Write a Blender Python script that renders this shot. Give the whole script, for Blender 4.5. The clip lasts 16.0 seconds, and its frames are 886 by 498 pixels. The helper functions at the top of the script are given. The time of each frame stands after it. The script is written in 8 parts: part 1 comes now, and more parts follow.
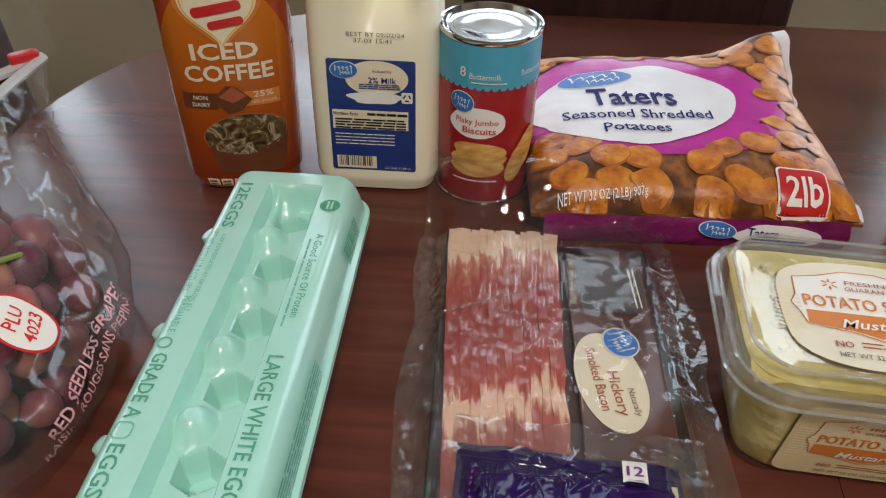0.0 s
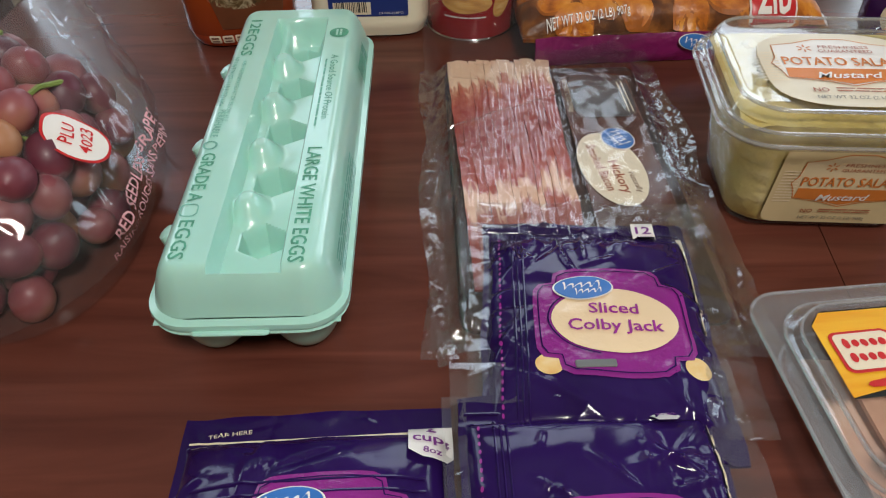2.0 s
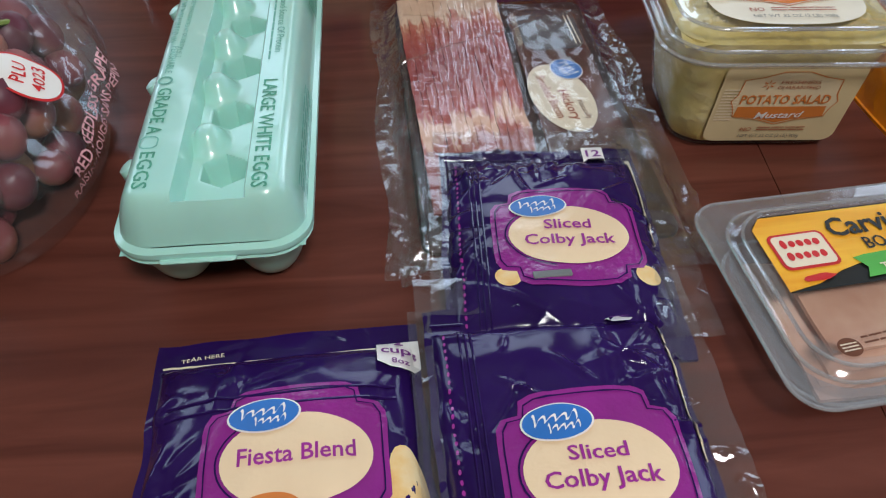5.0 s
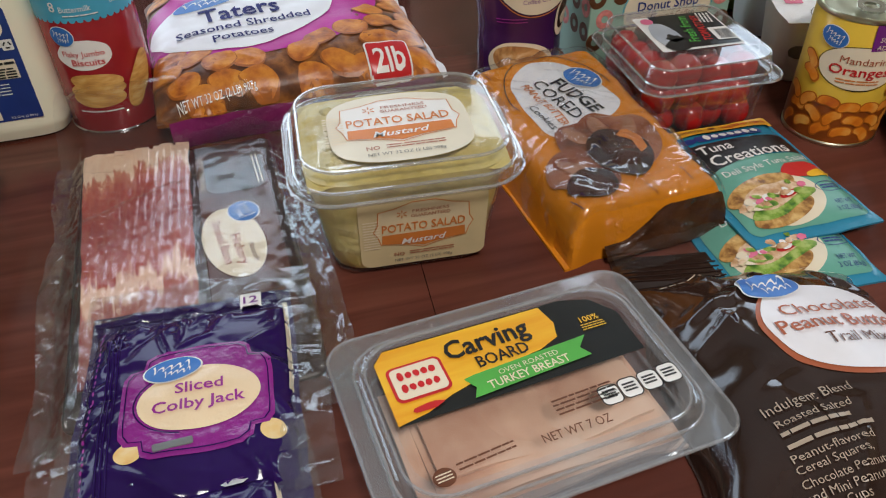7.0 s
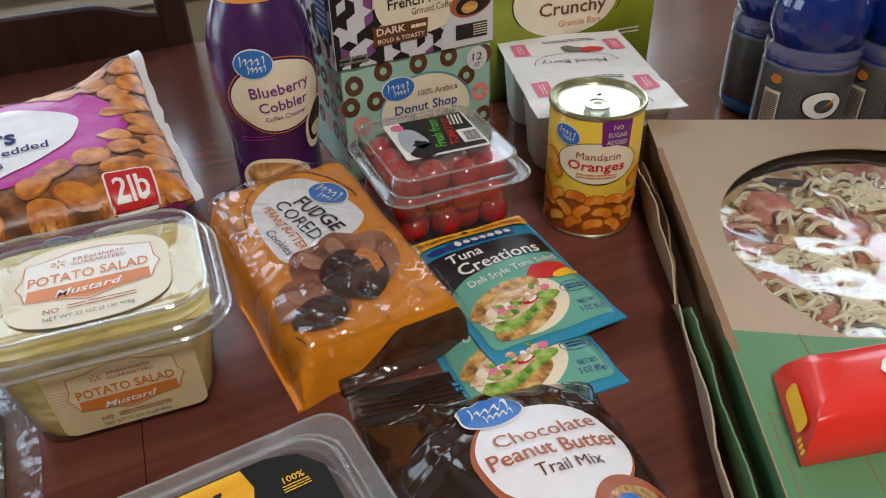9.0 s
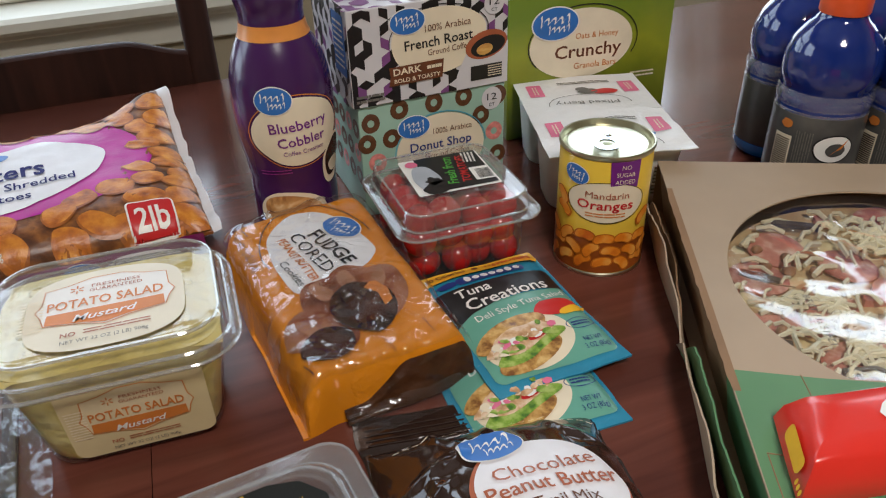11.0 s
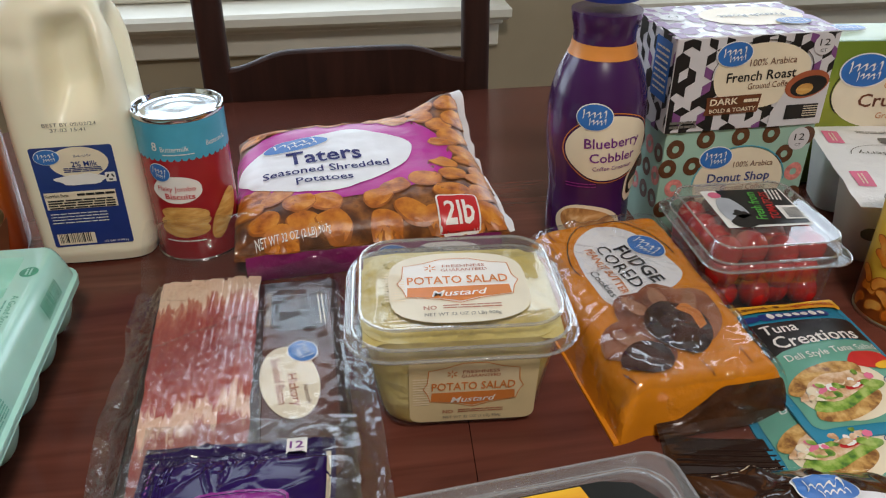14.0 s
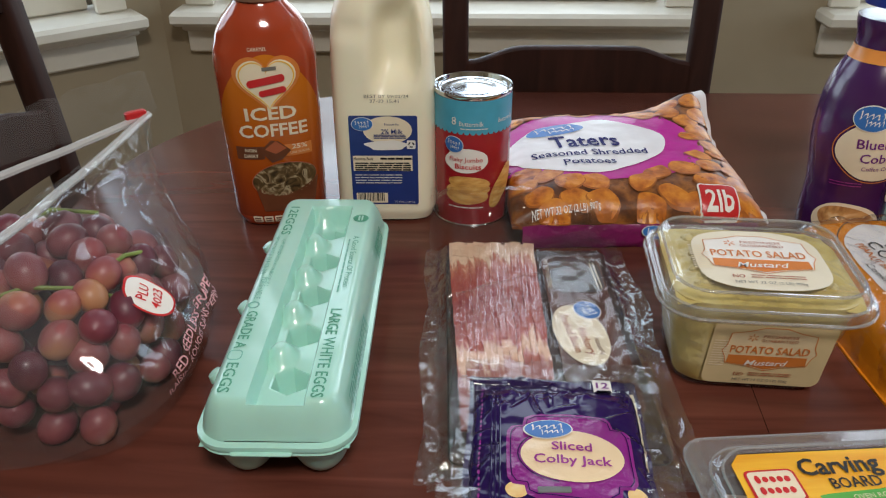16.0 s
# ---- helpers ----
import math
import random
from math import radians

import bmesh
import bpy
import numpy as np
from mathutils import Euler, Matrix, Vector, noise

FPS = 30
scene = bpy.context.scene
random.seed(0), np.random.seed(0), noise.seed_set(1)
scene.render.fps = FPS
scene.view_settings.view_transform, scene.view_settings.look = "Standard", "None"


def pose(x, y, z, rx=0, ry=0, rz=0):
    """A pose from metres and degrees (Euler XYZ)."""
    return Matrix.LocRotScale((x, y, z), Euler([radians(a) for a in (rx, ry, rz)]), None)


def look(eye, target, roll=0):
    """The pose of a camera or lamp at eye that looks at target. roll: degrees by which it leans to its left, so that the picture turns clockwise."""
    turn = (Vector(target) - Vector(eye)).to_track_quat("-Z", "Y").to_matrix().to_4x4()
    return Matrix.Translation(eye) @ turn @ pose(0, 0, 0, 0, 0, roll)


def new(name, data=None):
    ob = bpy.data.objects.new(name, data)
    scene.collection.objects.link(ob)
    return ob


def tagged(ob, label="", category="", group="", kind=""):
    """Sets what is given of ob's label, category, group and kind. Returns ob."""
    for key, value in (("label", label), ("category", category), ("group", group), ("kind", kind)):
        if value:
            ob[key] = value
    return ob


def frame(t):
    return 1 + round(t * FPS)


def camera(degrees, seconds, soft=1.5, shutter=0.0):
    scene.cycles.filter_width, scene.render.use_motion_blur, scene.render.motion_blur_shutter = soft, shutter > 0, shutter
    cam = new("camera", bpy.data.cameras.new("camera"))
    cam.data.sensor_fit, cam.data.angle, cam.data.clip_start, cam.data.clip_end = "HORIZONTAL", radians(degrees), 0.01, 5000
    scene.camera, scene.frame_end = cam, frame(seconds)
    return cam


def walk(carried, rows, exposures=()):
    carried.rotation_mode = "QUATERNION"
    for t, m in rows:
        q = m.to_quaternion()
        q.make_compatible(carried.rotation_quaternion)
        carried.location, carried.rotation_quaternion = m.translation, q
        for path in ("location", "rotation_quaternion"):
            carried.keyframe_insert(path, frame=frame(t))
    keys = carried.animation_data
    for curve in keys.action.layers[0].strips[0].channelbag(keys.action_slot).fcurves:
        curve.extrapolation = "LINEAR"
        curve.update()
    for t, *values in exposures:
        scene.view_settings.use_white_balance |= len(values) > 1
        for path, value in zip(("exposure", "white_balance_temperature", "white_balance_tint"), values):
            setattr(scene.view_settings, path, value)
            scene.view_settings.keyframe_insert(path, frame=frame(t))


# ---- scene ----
cam = camera(59.4, 16.0, 1.15)
PATH = [
    (0, (0.0896, 0.0616, 1.0913), (-0.0184, 1.7561, -0.2447), 1.5),
    (0.5, (0.094, 0.054, 1.0956), (0.0032, 1.7453, -0.2436), 1.2),
    (1, (0.0832, 0.0356, 1.0913), (0.0184, 1.7053, -0.2771), 0.4),
    (1.5, (0.068, 0.0022, 1.0751), (0.0313, 1.633, -0.3397), -0.5),
    (2, (0.0626, -0.0205, 1.0578), (0.0529, 1.5574, -0.4175), -1.2),
    (2.5, (0.0616, -0.0356, 1.0513), (0.0626, 1.4969, -0.4704), -1.7),
    (3, (0.0572, -0.0421, 1.0492), (0.0691, 1.4569, -0.506), -1.7),
    (5.3, (0.0594, -0.0454, 1.0535), (0.2009, 1.458, -0.492), -0.2),
    (5.5, (0.0637, -0.0497, 1.0546), (0.2279, 1.4731, -0.4682), -0.3),
    (6, (0.081, -0.0572, 1.0632), (0.3251, 1.4915, -0.4229), -0.3),
    (6.5, (0.1393, -0.0572, 1.0826), (0.4838, 1.512, -0.3613), -0.2),
    (7, (0.1987, -0.0486, 1.0837), (0.6264, 1.5466, -0.3084), -1.2),
    (7.5, (0.2549, -0.0475, 1.0826), (0.7852, 1.5638, -0.2544), -1.4),
    (8, (0.2959, -0.0529, 1.0891), (0.9061, 1.566, -0.2036), -1.8),
    (8.5, (0.3143, -0.0475, 1.0999), (0.985, 1.5682, -0.1669), -1.9),
    (9, (0.3218, -0.0421, 1.0967), (1.0292, 1.5671, -0.1572), -1.8),
    (11.3, (0.3294, -0.0551, 1.1032), (0.986, 1.6438, -0.0578), -1.6),
    (11.5, (0.3316, -0.054, 1.1042), (0.972, 1.6524, -0.0557), -1.6),
    (12, (0.3337, -0.0529, 1.1021), (0.9418, 1.6675, -0.0535), -1.5),
    (12.5, (0.3132, -0.0432, 1.0999), (0.8694, 1.6999, -0.0492), -1.3),
    (13, (0.2689, -0.0335, 1.1021), (0.7441, 1.7388, -0.0384), -1.0),
    (13.5, (0.2376, -0.0335, 1.1053), (0.6264, 1.7615, -0.0308), -0.3),
    (14, (0.2106, -0.0443, 1.1086), (0.4882, 1.7831, -0.0092), 0.0),
    (14.5, (0.1793, -0.0572, 1.1096), (0.3488, 1.7917, 0.0059), 0.2),
    (15, (0.135, -0.0734, 1.115), (0.1998, 1.7842, 0.0145), 0.1),
    (15.5, (0.0972, -0.0886, 1.1172), (0.0896, 1.7701, 0.0178), -0.1),
    (16, (0.0756, -0.1058, 1.115), (0.0281, 1.7518, 0.0156), -0.1),
]
WHITE_BALANCE = [(0, -0.22, 6250, 9), (1.5, -0.20, 6250, 9), (3, -0.25, 5900, 9), (6, -0.28, 5700, 9), (7, -0.25, 6000, 9), (9, -0.25, 6050, 9), (16, -0.25, 6150, 9)]
walk(cam, [(t, look(eye, target, roll)) for t, eye, target, roll in PATH], WHITE_BALANCE)

# ---------------------------------------------------------------- world and lights
TABLE = 0.75
world = bpy.data.worlds.new("world")
scene.world = world
world.use_nodes = True
wn = world.node_tree.nodes
sky = wn.new("ShaderNodeTexSky")
sky.sky_type, sky.sun_disc, sky.sun_elevation, sky.sun_rotation = "NISHITA", False, radians(40), radians(20)
world.node_tree.links.new(sky.outputs[0], wn["Background"].inputs[0])
wn["Background"].inputs[1].default_value = 0.10


def area_lamp(name, m, w, h, watts, colour):
    lamp = bpy.data.lights.new(name, "AREA")
    lamp.shape, lamp.size, lamp.size_y, lamp.energy, lamp.color = "RECTANGLE", w, h, watts, colour
    ob = new(name, lamp)
    ob.matrix_basis = m
    return ob


# daylight in the four bay windows
DAY = (0.82, 0.92, 1.0)
area_lamp("window_light", look((0.02, 1.80, 1.36), (0.02, 0.0, 1.0)), 1.08, 1.18, 14, DAY)
area_lamp("window_light", look((1.362, 1.80, 1.36), (1.362, 0.0, 1.0)), 0.86, 1.18, 13, DAY)
area_lamp("window_light", look((-1.22, 1.30, 1.36), (0.1, 0.2, 1.0)), 0.90, 1.18, 14, DAY)
area_lamp("window_light", look((2.30, 1.03, 1.36), (0.9, 1.03, 1.1)), 0.98, 1.18, 15, DAY)
# warm ceiling lamp behind the viewer
bulb = bpy.data.lights.new("ceiling_bulb", "AREA")
bulb.shape, bulb.size, bulb.energy, bulb.color = "DISK", 0.42, 32, (1.0, 0.90, 0.80)
new("ceiling_bulb", bulb).matrix_basis = look((0.35, -0.75, 2.33), (0.35, -0.4, 0.0))

# ---------------------------------------------------------------- materials


def node_mat(name):
    m = bpy.data.materials.new(name)
    m.use_nodes = True
    return m, m.node_tree.nodes, m.node_tree.links, m.node_tree.nodes["Principled BSDF"]


def bump_chain(n, l, scale, strength, dist, detail=3, crease=0.0, crease_scale=18.0):
    """Fine relief; with crease, folds of wrinkled film too."""
    co = n.new("ShaderNodeTexCoord")
    tex = n.new("ShaderNodeTexNoise")
    tex.inputs["Scale"].default_value, tex.inputs["Detail"].default_value = scale, detail
    l.new(co.outputs["Object"], tex.inputs["Vector"])
    height = tex.outputs["Fac"]
    if crease:
        warp = n.new("ShaderNodeVectorMath")
        warp.operation = "MULTIPLY_ADD"
        warp.inputs[1].default_value = (0.03, 0.03, 0.03)
        l.new(tex.outputs["Color"], warp.inputs[0])
        l.new(co.outputs["Object"], warp.inputs[2])
        vor = n.new("ShaderNodeTexVoronoi")
        vor.feature = "DISTANCE_TO_EDGE"
        vor.inputs["Scale"].default_value = crease_scale
        l.new(warp.outputs[0], vor.inputs["Vector"])
        mix = n.new("ShaderNodeMath")
        mix.operation = "MULTIPLY_ADD"
        mix.inputs[1].default_value = crease
        l.new(vor.outputs["Distance"], mix.inputs[0])
        l.new(height, mix.inputs[2])
        height = mix.outputs[0]
    b = n.new("ShaderNodeBump")
    b.inputs["Strength"].default_value, b.inputs["Distance"].default_value = strength, dist
    l.new(height, b.inputs["Height"])
    return b.outputs[0], co


def ramp_of(n, l, fac, stops):
    r = n.new("ShaderNodeValToRGB")
    e = r.color_ramp.elements
    while len(e) < len(stops):
        e.new(0.5)
    for el, (p, c) in zip(e, stops):
        el.position, el.color = p, (*c, 1)
    l.new(fac, r.inputs[0])
    return r.outputs[0]


def plain(name, c, rough=0.4, metal=0.0, vary=0.12, scale=40, bump=0.12, dist=0.001, coat=0.0, crease=0.0, crease_scale=18.0, sub=0.0, spec=0.5, island=0.0):
    m, n, l, p = node_mat(name)
    normal, co = bump_chain(n, l, scale * 3, bump, dist, 4, crease, crease_scale)
    l.new(normal, p.inputs["Normal"])
    tex = n.new("ShaderNodeTexNoise")
    tex.inputs["Scale"].default_value, tex.inputs["Detail"].default_value = scale, 5
    l.new(co.outputs["Object"], tex.inputs["Vector"])
    lo, hi = [max(0, v * (1 - vary)) for v in c], [min(1, v * (1 + vary)) for v in c]
    col = ramp_of(n, l, tex.outputs["Fac"], [(0.3, lo), (0.7, hi)])
    if island:
        geo = n.new("ShaderNodeNewGeometry")
        hsv = n.new("ShaderNodeHueSaturation")
        mr = n.new("ShaderNodeMapRange")
        mr.inputs["To Min"].default_value, mr.inputs["To Max"].default_value = 1 - island, 1 + island
        l.new(geo.outputs["Random Per Island"], mr.inputs["Value"])
        l.new(mr.outputs[0], hsv.inputs["Value"])
        l.new(col, hsv.inputs["Color"])
        col = hsv.outputs[0]
    l.new(col, p.inputs["Base Color"])
    p.inputs["Roughness"].default_value, p.inputs["Metallic"].default_value = rough, metal
    p.inputs["Coat Weight"].default_value, p.inputs["Coat Roughness"].default_value = coat, 0.08
    p.inputs["Specular IOR Level"].default_value = spec
    if sub:
        p.inputs["Subsurface Weight"].default_value = sub
        p.inputs["Subsurface Radius"].default_value = (0.02, 0.012, 0.008)
    return m


def mottled(name, stops, scale, rough=0.35, bump=0.3, dist=0.001, detail=6, stretch=(1, 1, 1), crease=0.0, coat=0.0, voronoi=False, distort=0.0, own=0.0):
    """A surface of several colours, blended by noise."""
    m, n, l, p = node_mat(name)
    normal, co = bump_chain(n, l, scale * 2, bump, dist, 4, crease)
    l.new(normal, p.inputs["Normal"])
    mp = n.new("ShaderNodeMapping")
    mp.inputs["Scale"].default_value = stretch
    l.new(co.outputs["Object"], mp.inputs["Vector"])
    if voronoi:
        tex = n.new("ShaderNodeTexVoronoi")
        tex.inputs["Scale"].default_value = scale
        fac = tex.outputs["Distance"]
    else:
        tex = n.new("ShaderNodeTexNoise")
        tex.inputs["Scale"].default_value, tex.inputs["Detail"].default_value, tex.inputs["Distortion"].default_value = scale, detail, distort
        fac = tex.outputs["Fac"]
    l.new(mp.outputs[0], tex.inputs["Vector"])
    if own:
        info = n.new("ShaderNodeObjectInfo")
        shift = n.new("ShaderNodeMath")
        shift.operation = "MULTIPLY_ADD"
        shift.inputs[1].default_value = own
        l.new(info.outputs["Random"], shift.inputs[0])
        l.new(fac, shift.inputs[2])
        back_ = n.new("ShaderNodeMath")
        back_.operation = "SUBTRACT"
        back_.inputs[1].default_value = own / 2
        l.new(shift.outputs[0], back_.inputs[0])
        fac = back_.outputs[0]
    l.new(ramp_of(n, l, fac, stops), p.inputs["Base Color"])
    p.inputs["Roughness"].default_value = rough
    p.inputs["Coat Weight"].default_value, p.inputs["Coat Roughness"].default_value = coat, 0.08
    return m


def film(name, tint=(0.96, 0.97, 0.97), gloss=0.05, rough=0.06, bump=0.5, dist=0.004, scale=25, crease=2.0, crease_scale=20.0, haze=0.0):
    """Thin clear plastic: see-through, with gloss by Fresnel and folds."""
    m, n, l, p = node_mat(name)
    n.remove(p)
    normal, co = bump_chain(n, l, scale, bump, dist, 3, crease, crease_scale)
    clear = n.new("ShaderNodeBsdfTransparent")
    clear.inputs[0].default_value = (*tint, 1)
    body = clear.outputs[0]
    if haze:
        milky = n.new("ShaderNodeBsdfDiffuse")
        milky.inputs[0].default_value = (0.8, 0.8, 0.8, 1)
        hz = n.new("ShaderNodeMixShader")
        hz.inputs[0].default_value = haze
        l.new(clear.outputs[0], hz.inputs[1])
        l.new(milky.outputs[0], hz.inputs[2])
        body = hz.outputs[0]
    shine = n.new("ShaderNodeBsdfGlossy")
    shine.inputs["Roughness"].default_value = rough
    l.new(normal, shine.inputs["Normal"])
    fres = n.new("ShaderNodeLayerWeight")
    l.new(normal, fres.inputs["Normal"])
    steep = n.new("ShaderNodeMath")
    steep.operation = "POWER"
    steep.inputs[1].default_value = 4.0
    l.new(fres.outputs["Facing"], steep.inputs[0])
    add = n.new("ShaderNodeMath")
    add.operation = "MULTIPLY_ADD"
    add.inputs[1].default_value, add.inputs[2].default_value = 0.7, gloss
    add.use_clamp = True
    l.new(steep.outputs[0], add.inputs[0])
    mix = n.new("ShaderNodeMixShader")
    l.new(add.outputs[0], mix.inputs[0])
    l.new(body, mix.inputs[1])
    l.new(shine.outputs[0], mix.inputs[2])
    l.new(mix.outputs[0], n["Material Output"].inputs[0])
    return m


def along_mat(name, axis, lo, hi, stops, grain=(900, 30, 30), mixing=0.15, rough=0.3, coat=0.5, bump=0.4):
    """Colours that follow one axis of the thing, broken by grain."""
    m, n, l, p = node_mat(name)
    normal, co = bump_chain(n, l, 160, bump, 0.001)
    l.new(normal, p.inputs["Normal"])
    sep = n.new("ShaderNodeSeparateXYZ")
    l.new(co.outputs["Object"], sep.inputs[0])
    mr = n.new("ShaderNodeMapRange")
    mr.inputs["From Min"].default_value, mr.inputs["From Max"].default_value = lo, hi
    l.new(sep.outputs[axis], mr.inputs["Value"])
    mp = n.new("ShaderNodeMapping")
    mp.inputs["Scale"].default_value = grain
    l.new(co.outputs["Object"], mp.inputs["Vector"])
    tex = n.new("ShaderNodeTexNoise")
    tex.inputs["Scale"].default_value, tex.inputs["Detail"].default_value = 1.0, 4
    l.new(mp.outputs[0], tex.inputs["Vector"])
    sub = n.new("ShaderNodeMath")
    sub.operation = "MULTIPLY_ADD"
    sub.inputs[1].default_value, sub.inputs[2].default_value = mixing * 2, -mixing
    l.new(tex.outputs["Fac"], sub.inputs[0])
    add = n.new("ShaderNodeMath")
    l.new(mr.outputs[0], add.inputs[0])
    l.new(sub.outputs[0], add.inputs[1])
    l.new(ramp_of(n, l, add.outputs[0], stops), p.inputs["Base Color"])
    p.inputs["Roughness"].default_value, p.inputs["Coat Weight"].default_value = rough, coat
    p.inputs["Coat Roughness"].default_value = 0.1
    return m


def wood_mat(name, dark, light, rough=0.28, coat=0.35, axis=(2.5, 22, 22), spec=0.5):
    m, n, l, p = node_mat(name)
    normal, co = bump_chain(n, l, 220, 0.08, 0.0006)
    mp = n.new("ShaderNodeMapping")
    mp.inputs["Scale"].default_value = axis
    l.new(co.outputs["Object"], mp.inputs["Vector"])
    tex = n.new("ShaderNodeTexNoise")
    tex.inputs["Scale"].default_value, tex.inputs["Detail"].default_value, tex.inputs["Distortion"].default_value = 2.2, 9, 0.8
    l.new(mp.outputs[0], tex.inputs["Vector"])
    l.new(ramp_of(n, l, tex.outputs["Fac"], [(0.25, dark), (0.55, [(a + b) / 2 for a, b in zip(dark, light)]), (0.8, light)]), p.inputs["Base Color"])
    smear = n.new("ShaderNodeTexNoise")
    smear.inputs["Scale"].default_value, smear.inputs["Detail"].default_value = 7, 5
    l.new(co.outputs["Object"], smear.inputs["Vector"])
    mr = n.new("ShaderNodeMapRange")
    mr.inputs["To Min"].default_value, mr.inputs["To Max"].default_value = rough * 0.75, rough * 1.35
    l.new(smear.outputs["Fac"], mr.inputs["Value"])
    l.new(mr.outputs[0], p.inputs["Roughness"])
    l.new(normal, p.inputs["Normal"])
    p.inputs["Coat Weight"].default_value, p.inputs["Coat Roughness"].default_value = coat, 0.12
    p.inputs["Specular IOR Level"].default_value = spec
    return m


TABLE_WOOD = wood_mat("cherry_table_wood", (0.072, 0.0205, 0.0135), (0.165, 0.052, 0.034), 0.22, 0.04, spec=0.24)
CHAIR_WOOD = wood_mat("dark_chair_wood", (0.018, 0.007, 0.005), (0.05, 0.018, 0.012), 0.55, 0.0, (22, 22, 3), 0.2)
FLOOR_WOOD = wood_mat("oak_floor_wood", (0.16, 0.09, 0.045), (0.30, 0.18, 0.09), 0.4, 0.1)
WALL = plain("beige_wall_paint", (0.375, 0.312, 0.208), 0.75, vary=0.05, scale=6, bump=0.1, dist=0.002)
CEIL = plain("ceiling_paint", (0.64, 0.62, 0.58), 0.85, vary=0.04, scale=5)
TRIM = plain("white_trim_paint", (0.72, 0.68, 0.58), 0.4, vary=0.05, scale=9, bump=0.06)
GLASS = film("window_glass", (0.97, 0.98, 0.98), 0.0, 0.0, 0.0, 0.001, crease=0)
FOAM = plain("mint_foam", (0.42, 0.74, 0.64), 0.28, vary=0.045, scale=25, bump=0.12, dist=0.0006, coat=0.65, sub=0.1)
FOAM_INK = plain("green_foam_ink", (0.085, 0.34, 0.22), 0.5, vary=0.25, scale=220, bump=0.0)
FOAM_INK_PALE = plain("pale_green_foam_ink", (0.17, 0.46, 0.36), 0.5, vary=0.25, scale=220, bump=0.0)
MILK = plain("milky_plastic", (0.90, 0.85, 0.65), 0.33, vary=0.03, scale=18, bump=0.12, dist=0.001, sub=0.06)
WHITE_CAP = plain("white_cap_plastic", (0.8, 0.8, 0.8), 0.35)
GREY_INK = plain("grey_stamp_ink", (0.16, 0.15, 0.13), 0.6)
NAVY = plain("navy_print", (0.018, 0.04, 0.20), 0.35, vary=0.1, bump=0.05)
BLUE = plain("logo_blue_print", (0.035, 0.16, 0.50), 0.35, vary=0.1, bump=0.05)
SKYBLUE = plain("light_blue_print", (0.08, 0.38, 0.55), 0.32, vary=0.1, bump=0.05)
WHITE = plain("white_print", (0.82, 0.80, 0.76), 0.4, vary=0.04, bump=0.05)
CREAM = plain("cream_print", (0.80, 0.70, 0.52), 0.4, vary=0.05, bump=0.05)
BLACK = plain("black_print", (0.012, 0.011, 0.012), 0.35, vary=0.2, bump=0.05)
RED = plain("red_print", (0.55, 0.018, 0.02), 0.32, vary=0.1, bump=0.05)
DARKRED = plain("dark_red_can_print", (0.30, 0.012, 0.018), 0.26, vary=0.12, bump=0.05, coat=0.4)
BROWN = plain("brown_print", (0.14, 0.045, 0.018), 0.35, vary=0.2, bump=0.05)
RUST = plain("rust_letter_print", (0.38, 0.10, 0.04), 0.4, vary=0.1, bump=0.05)
ORANGE = plain("orange_letter_print", (0.62, 0.20, 0.035), 0.4, vary=0.1, bump=0.05)
MAGENTA = plain("magenta_print", (0.47, 0.012, 0.28), 0.36, vary=0.1, bump=0.2, spec=0.3, dist=0.002, crease=1.0)
PURPLE_INK = plain("purple_letter_print", (0.16, 0.015, 0.20), 0.4, vary=0.1, bump=0.05)
GREEN_INK = plain("green_print", (0.10, 0.42, 0.06), 0.4, vary=0.1, bump=0.05)
PINK = plain("pink_print", (0.72, 0.16, 0.28), 0.45, vary=0.1, bump=0.05)
YELLOW = plain("yellow_print", (0.85, 0.48, 0.02), 0.32, vary=0.08, scale=60, bump=0.08)
STEEL = plain("bare_tin", (0.66, 0.68, 0.70), 0.10, 1.0, vary=0.05, bump=0.06, dist=0.0006)
GOLD_TIN = plain("pale_gold_tin", (0.62, 0.60, 0.44), 0.3, 1.0, vary=0.05, bump=0.06)
CLEAR_FILM = film("clear_bag_film", gloss=0.05, rough=0.04, bump=0.7, dist=0.004, haze=0.004)
STIFF_CLEAR = film("stiff_clear_plastic", gloss=0.045, rough=0.05, bump=0.12, dist=0.003, scale=18, crease=0.6, haze=0.03)
LID_CLEAR = film("clear_lid_plastic", gloss=0.11, rough=0.06, bump=0.15, dist=0.003, scale=18, crease=0.8, haze=0.06)
TRAY_CLEAR = film("frosted_tray_plastic", (0.93, 0.95, 0.98), 0.10, 0.09, 0.2, 0.003, 20, 0.8, haze=0.10)
ZIP_FILM = film("white_zip_plastic", (0.97, 0.97, 0.97), 0.08, 0.15, 0.3, 0.002, haze=0.45)

# ---------------------------------------------------------------- mesh helpers


def part(name, geo, material, parent=None, label="", smooth=True):
    """One mesh object from (points, faces), under a thing or a part."""
    me = bpy.data.meshes.new(name)
    me.from_pydata([tuple(v) for v in geo[0]], [], geo[1])
    me.validate()
    me.materials.append(material)
    if smooth:
        me.shade_smooth()
        try:
            me.set_sharp_from_angle(angle=radians(38))
        except (AttributeError, TypeError):
            pass
    ob = new(name, me)
    ob.parent = parent
    if label:
        tagged(ob, label)
    return ob


def thing(name, m, label, category, group=""):
    ob = new(name)
    ob.empty_display_size = 0.02
    ob.matrix_basis = m
    return tagged(ob, label, category, group)


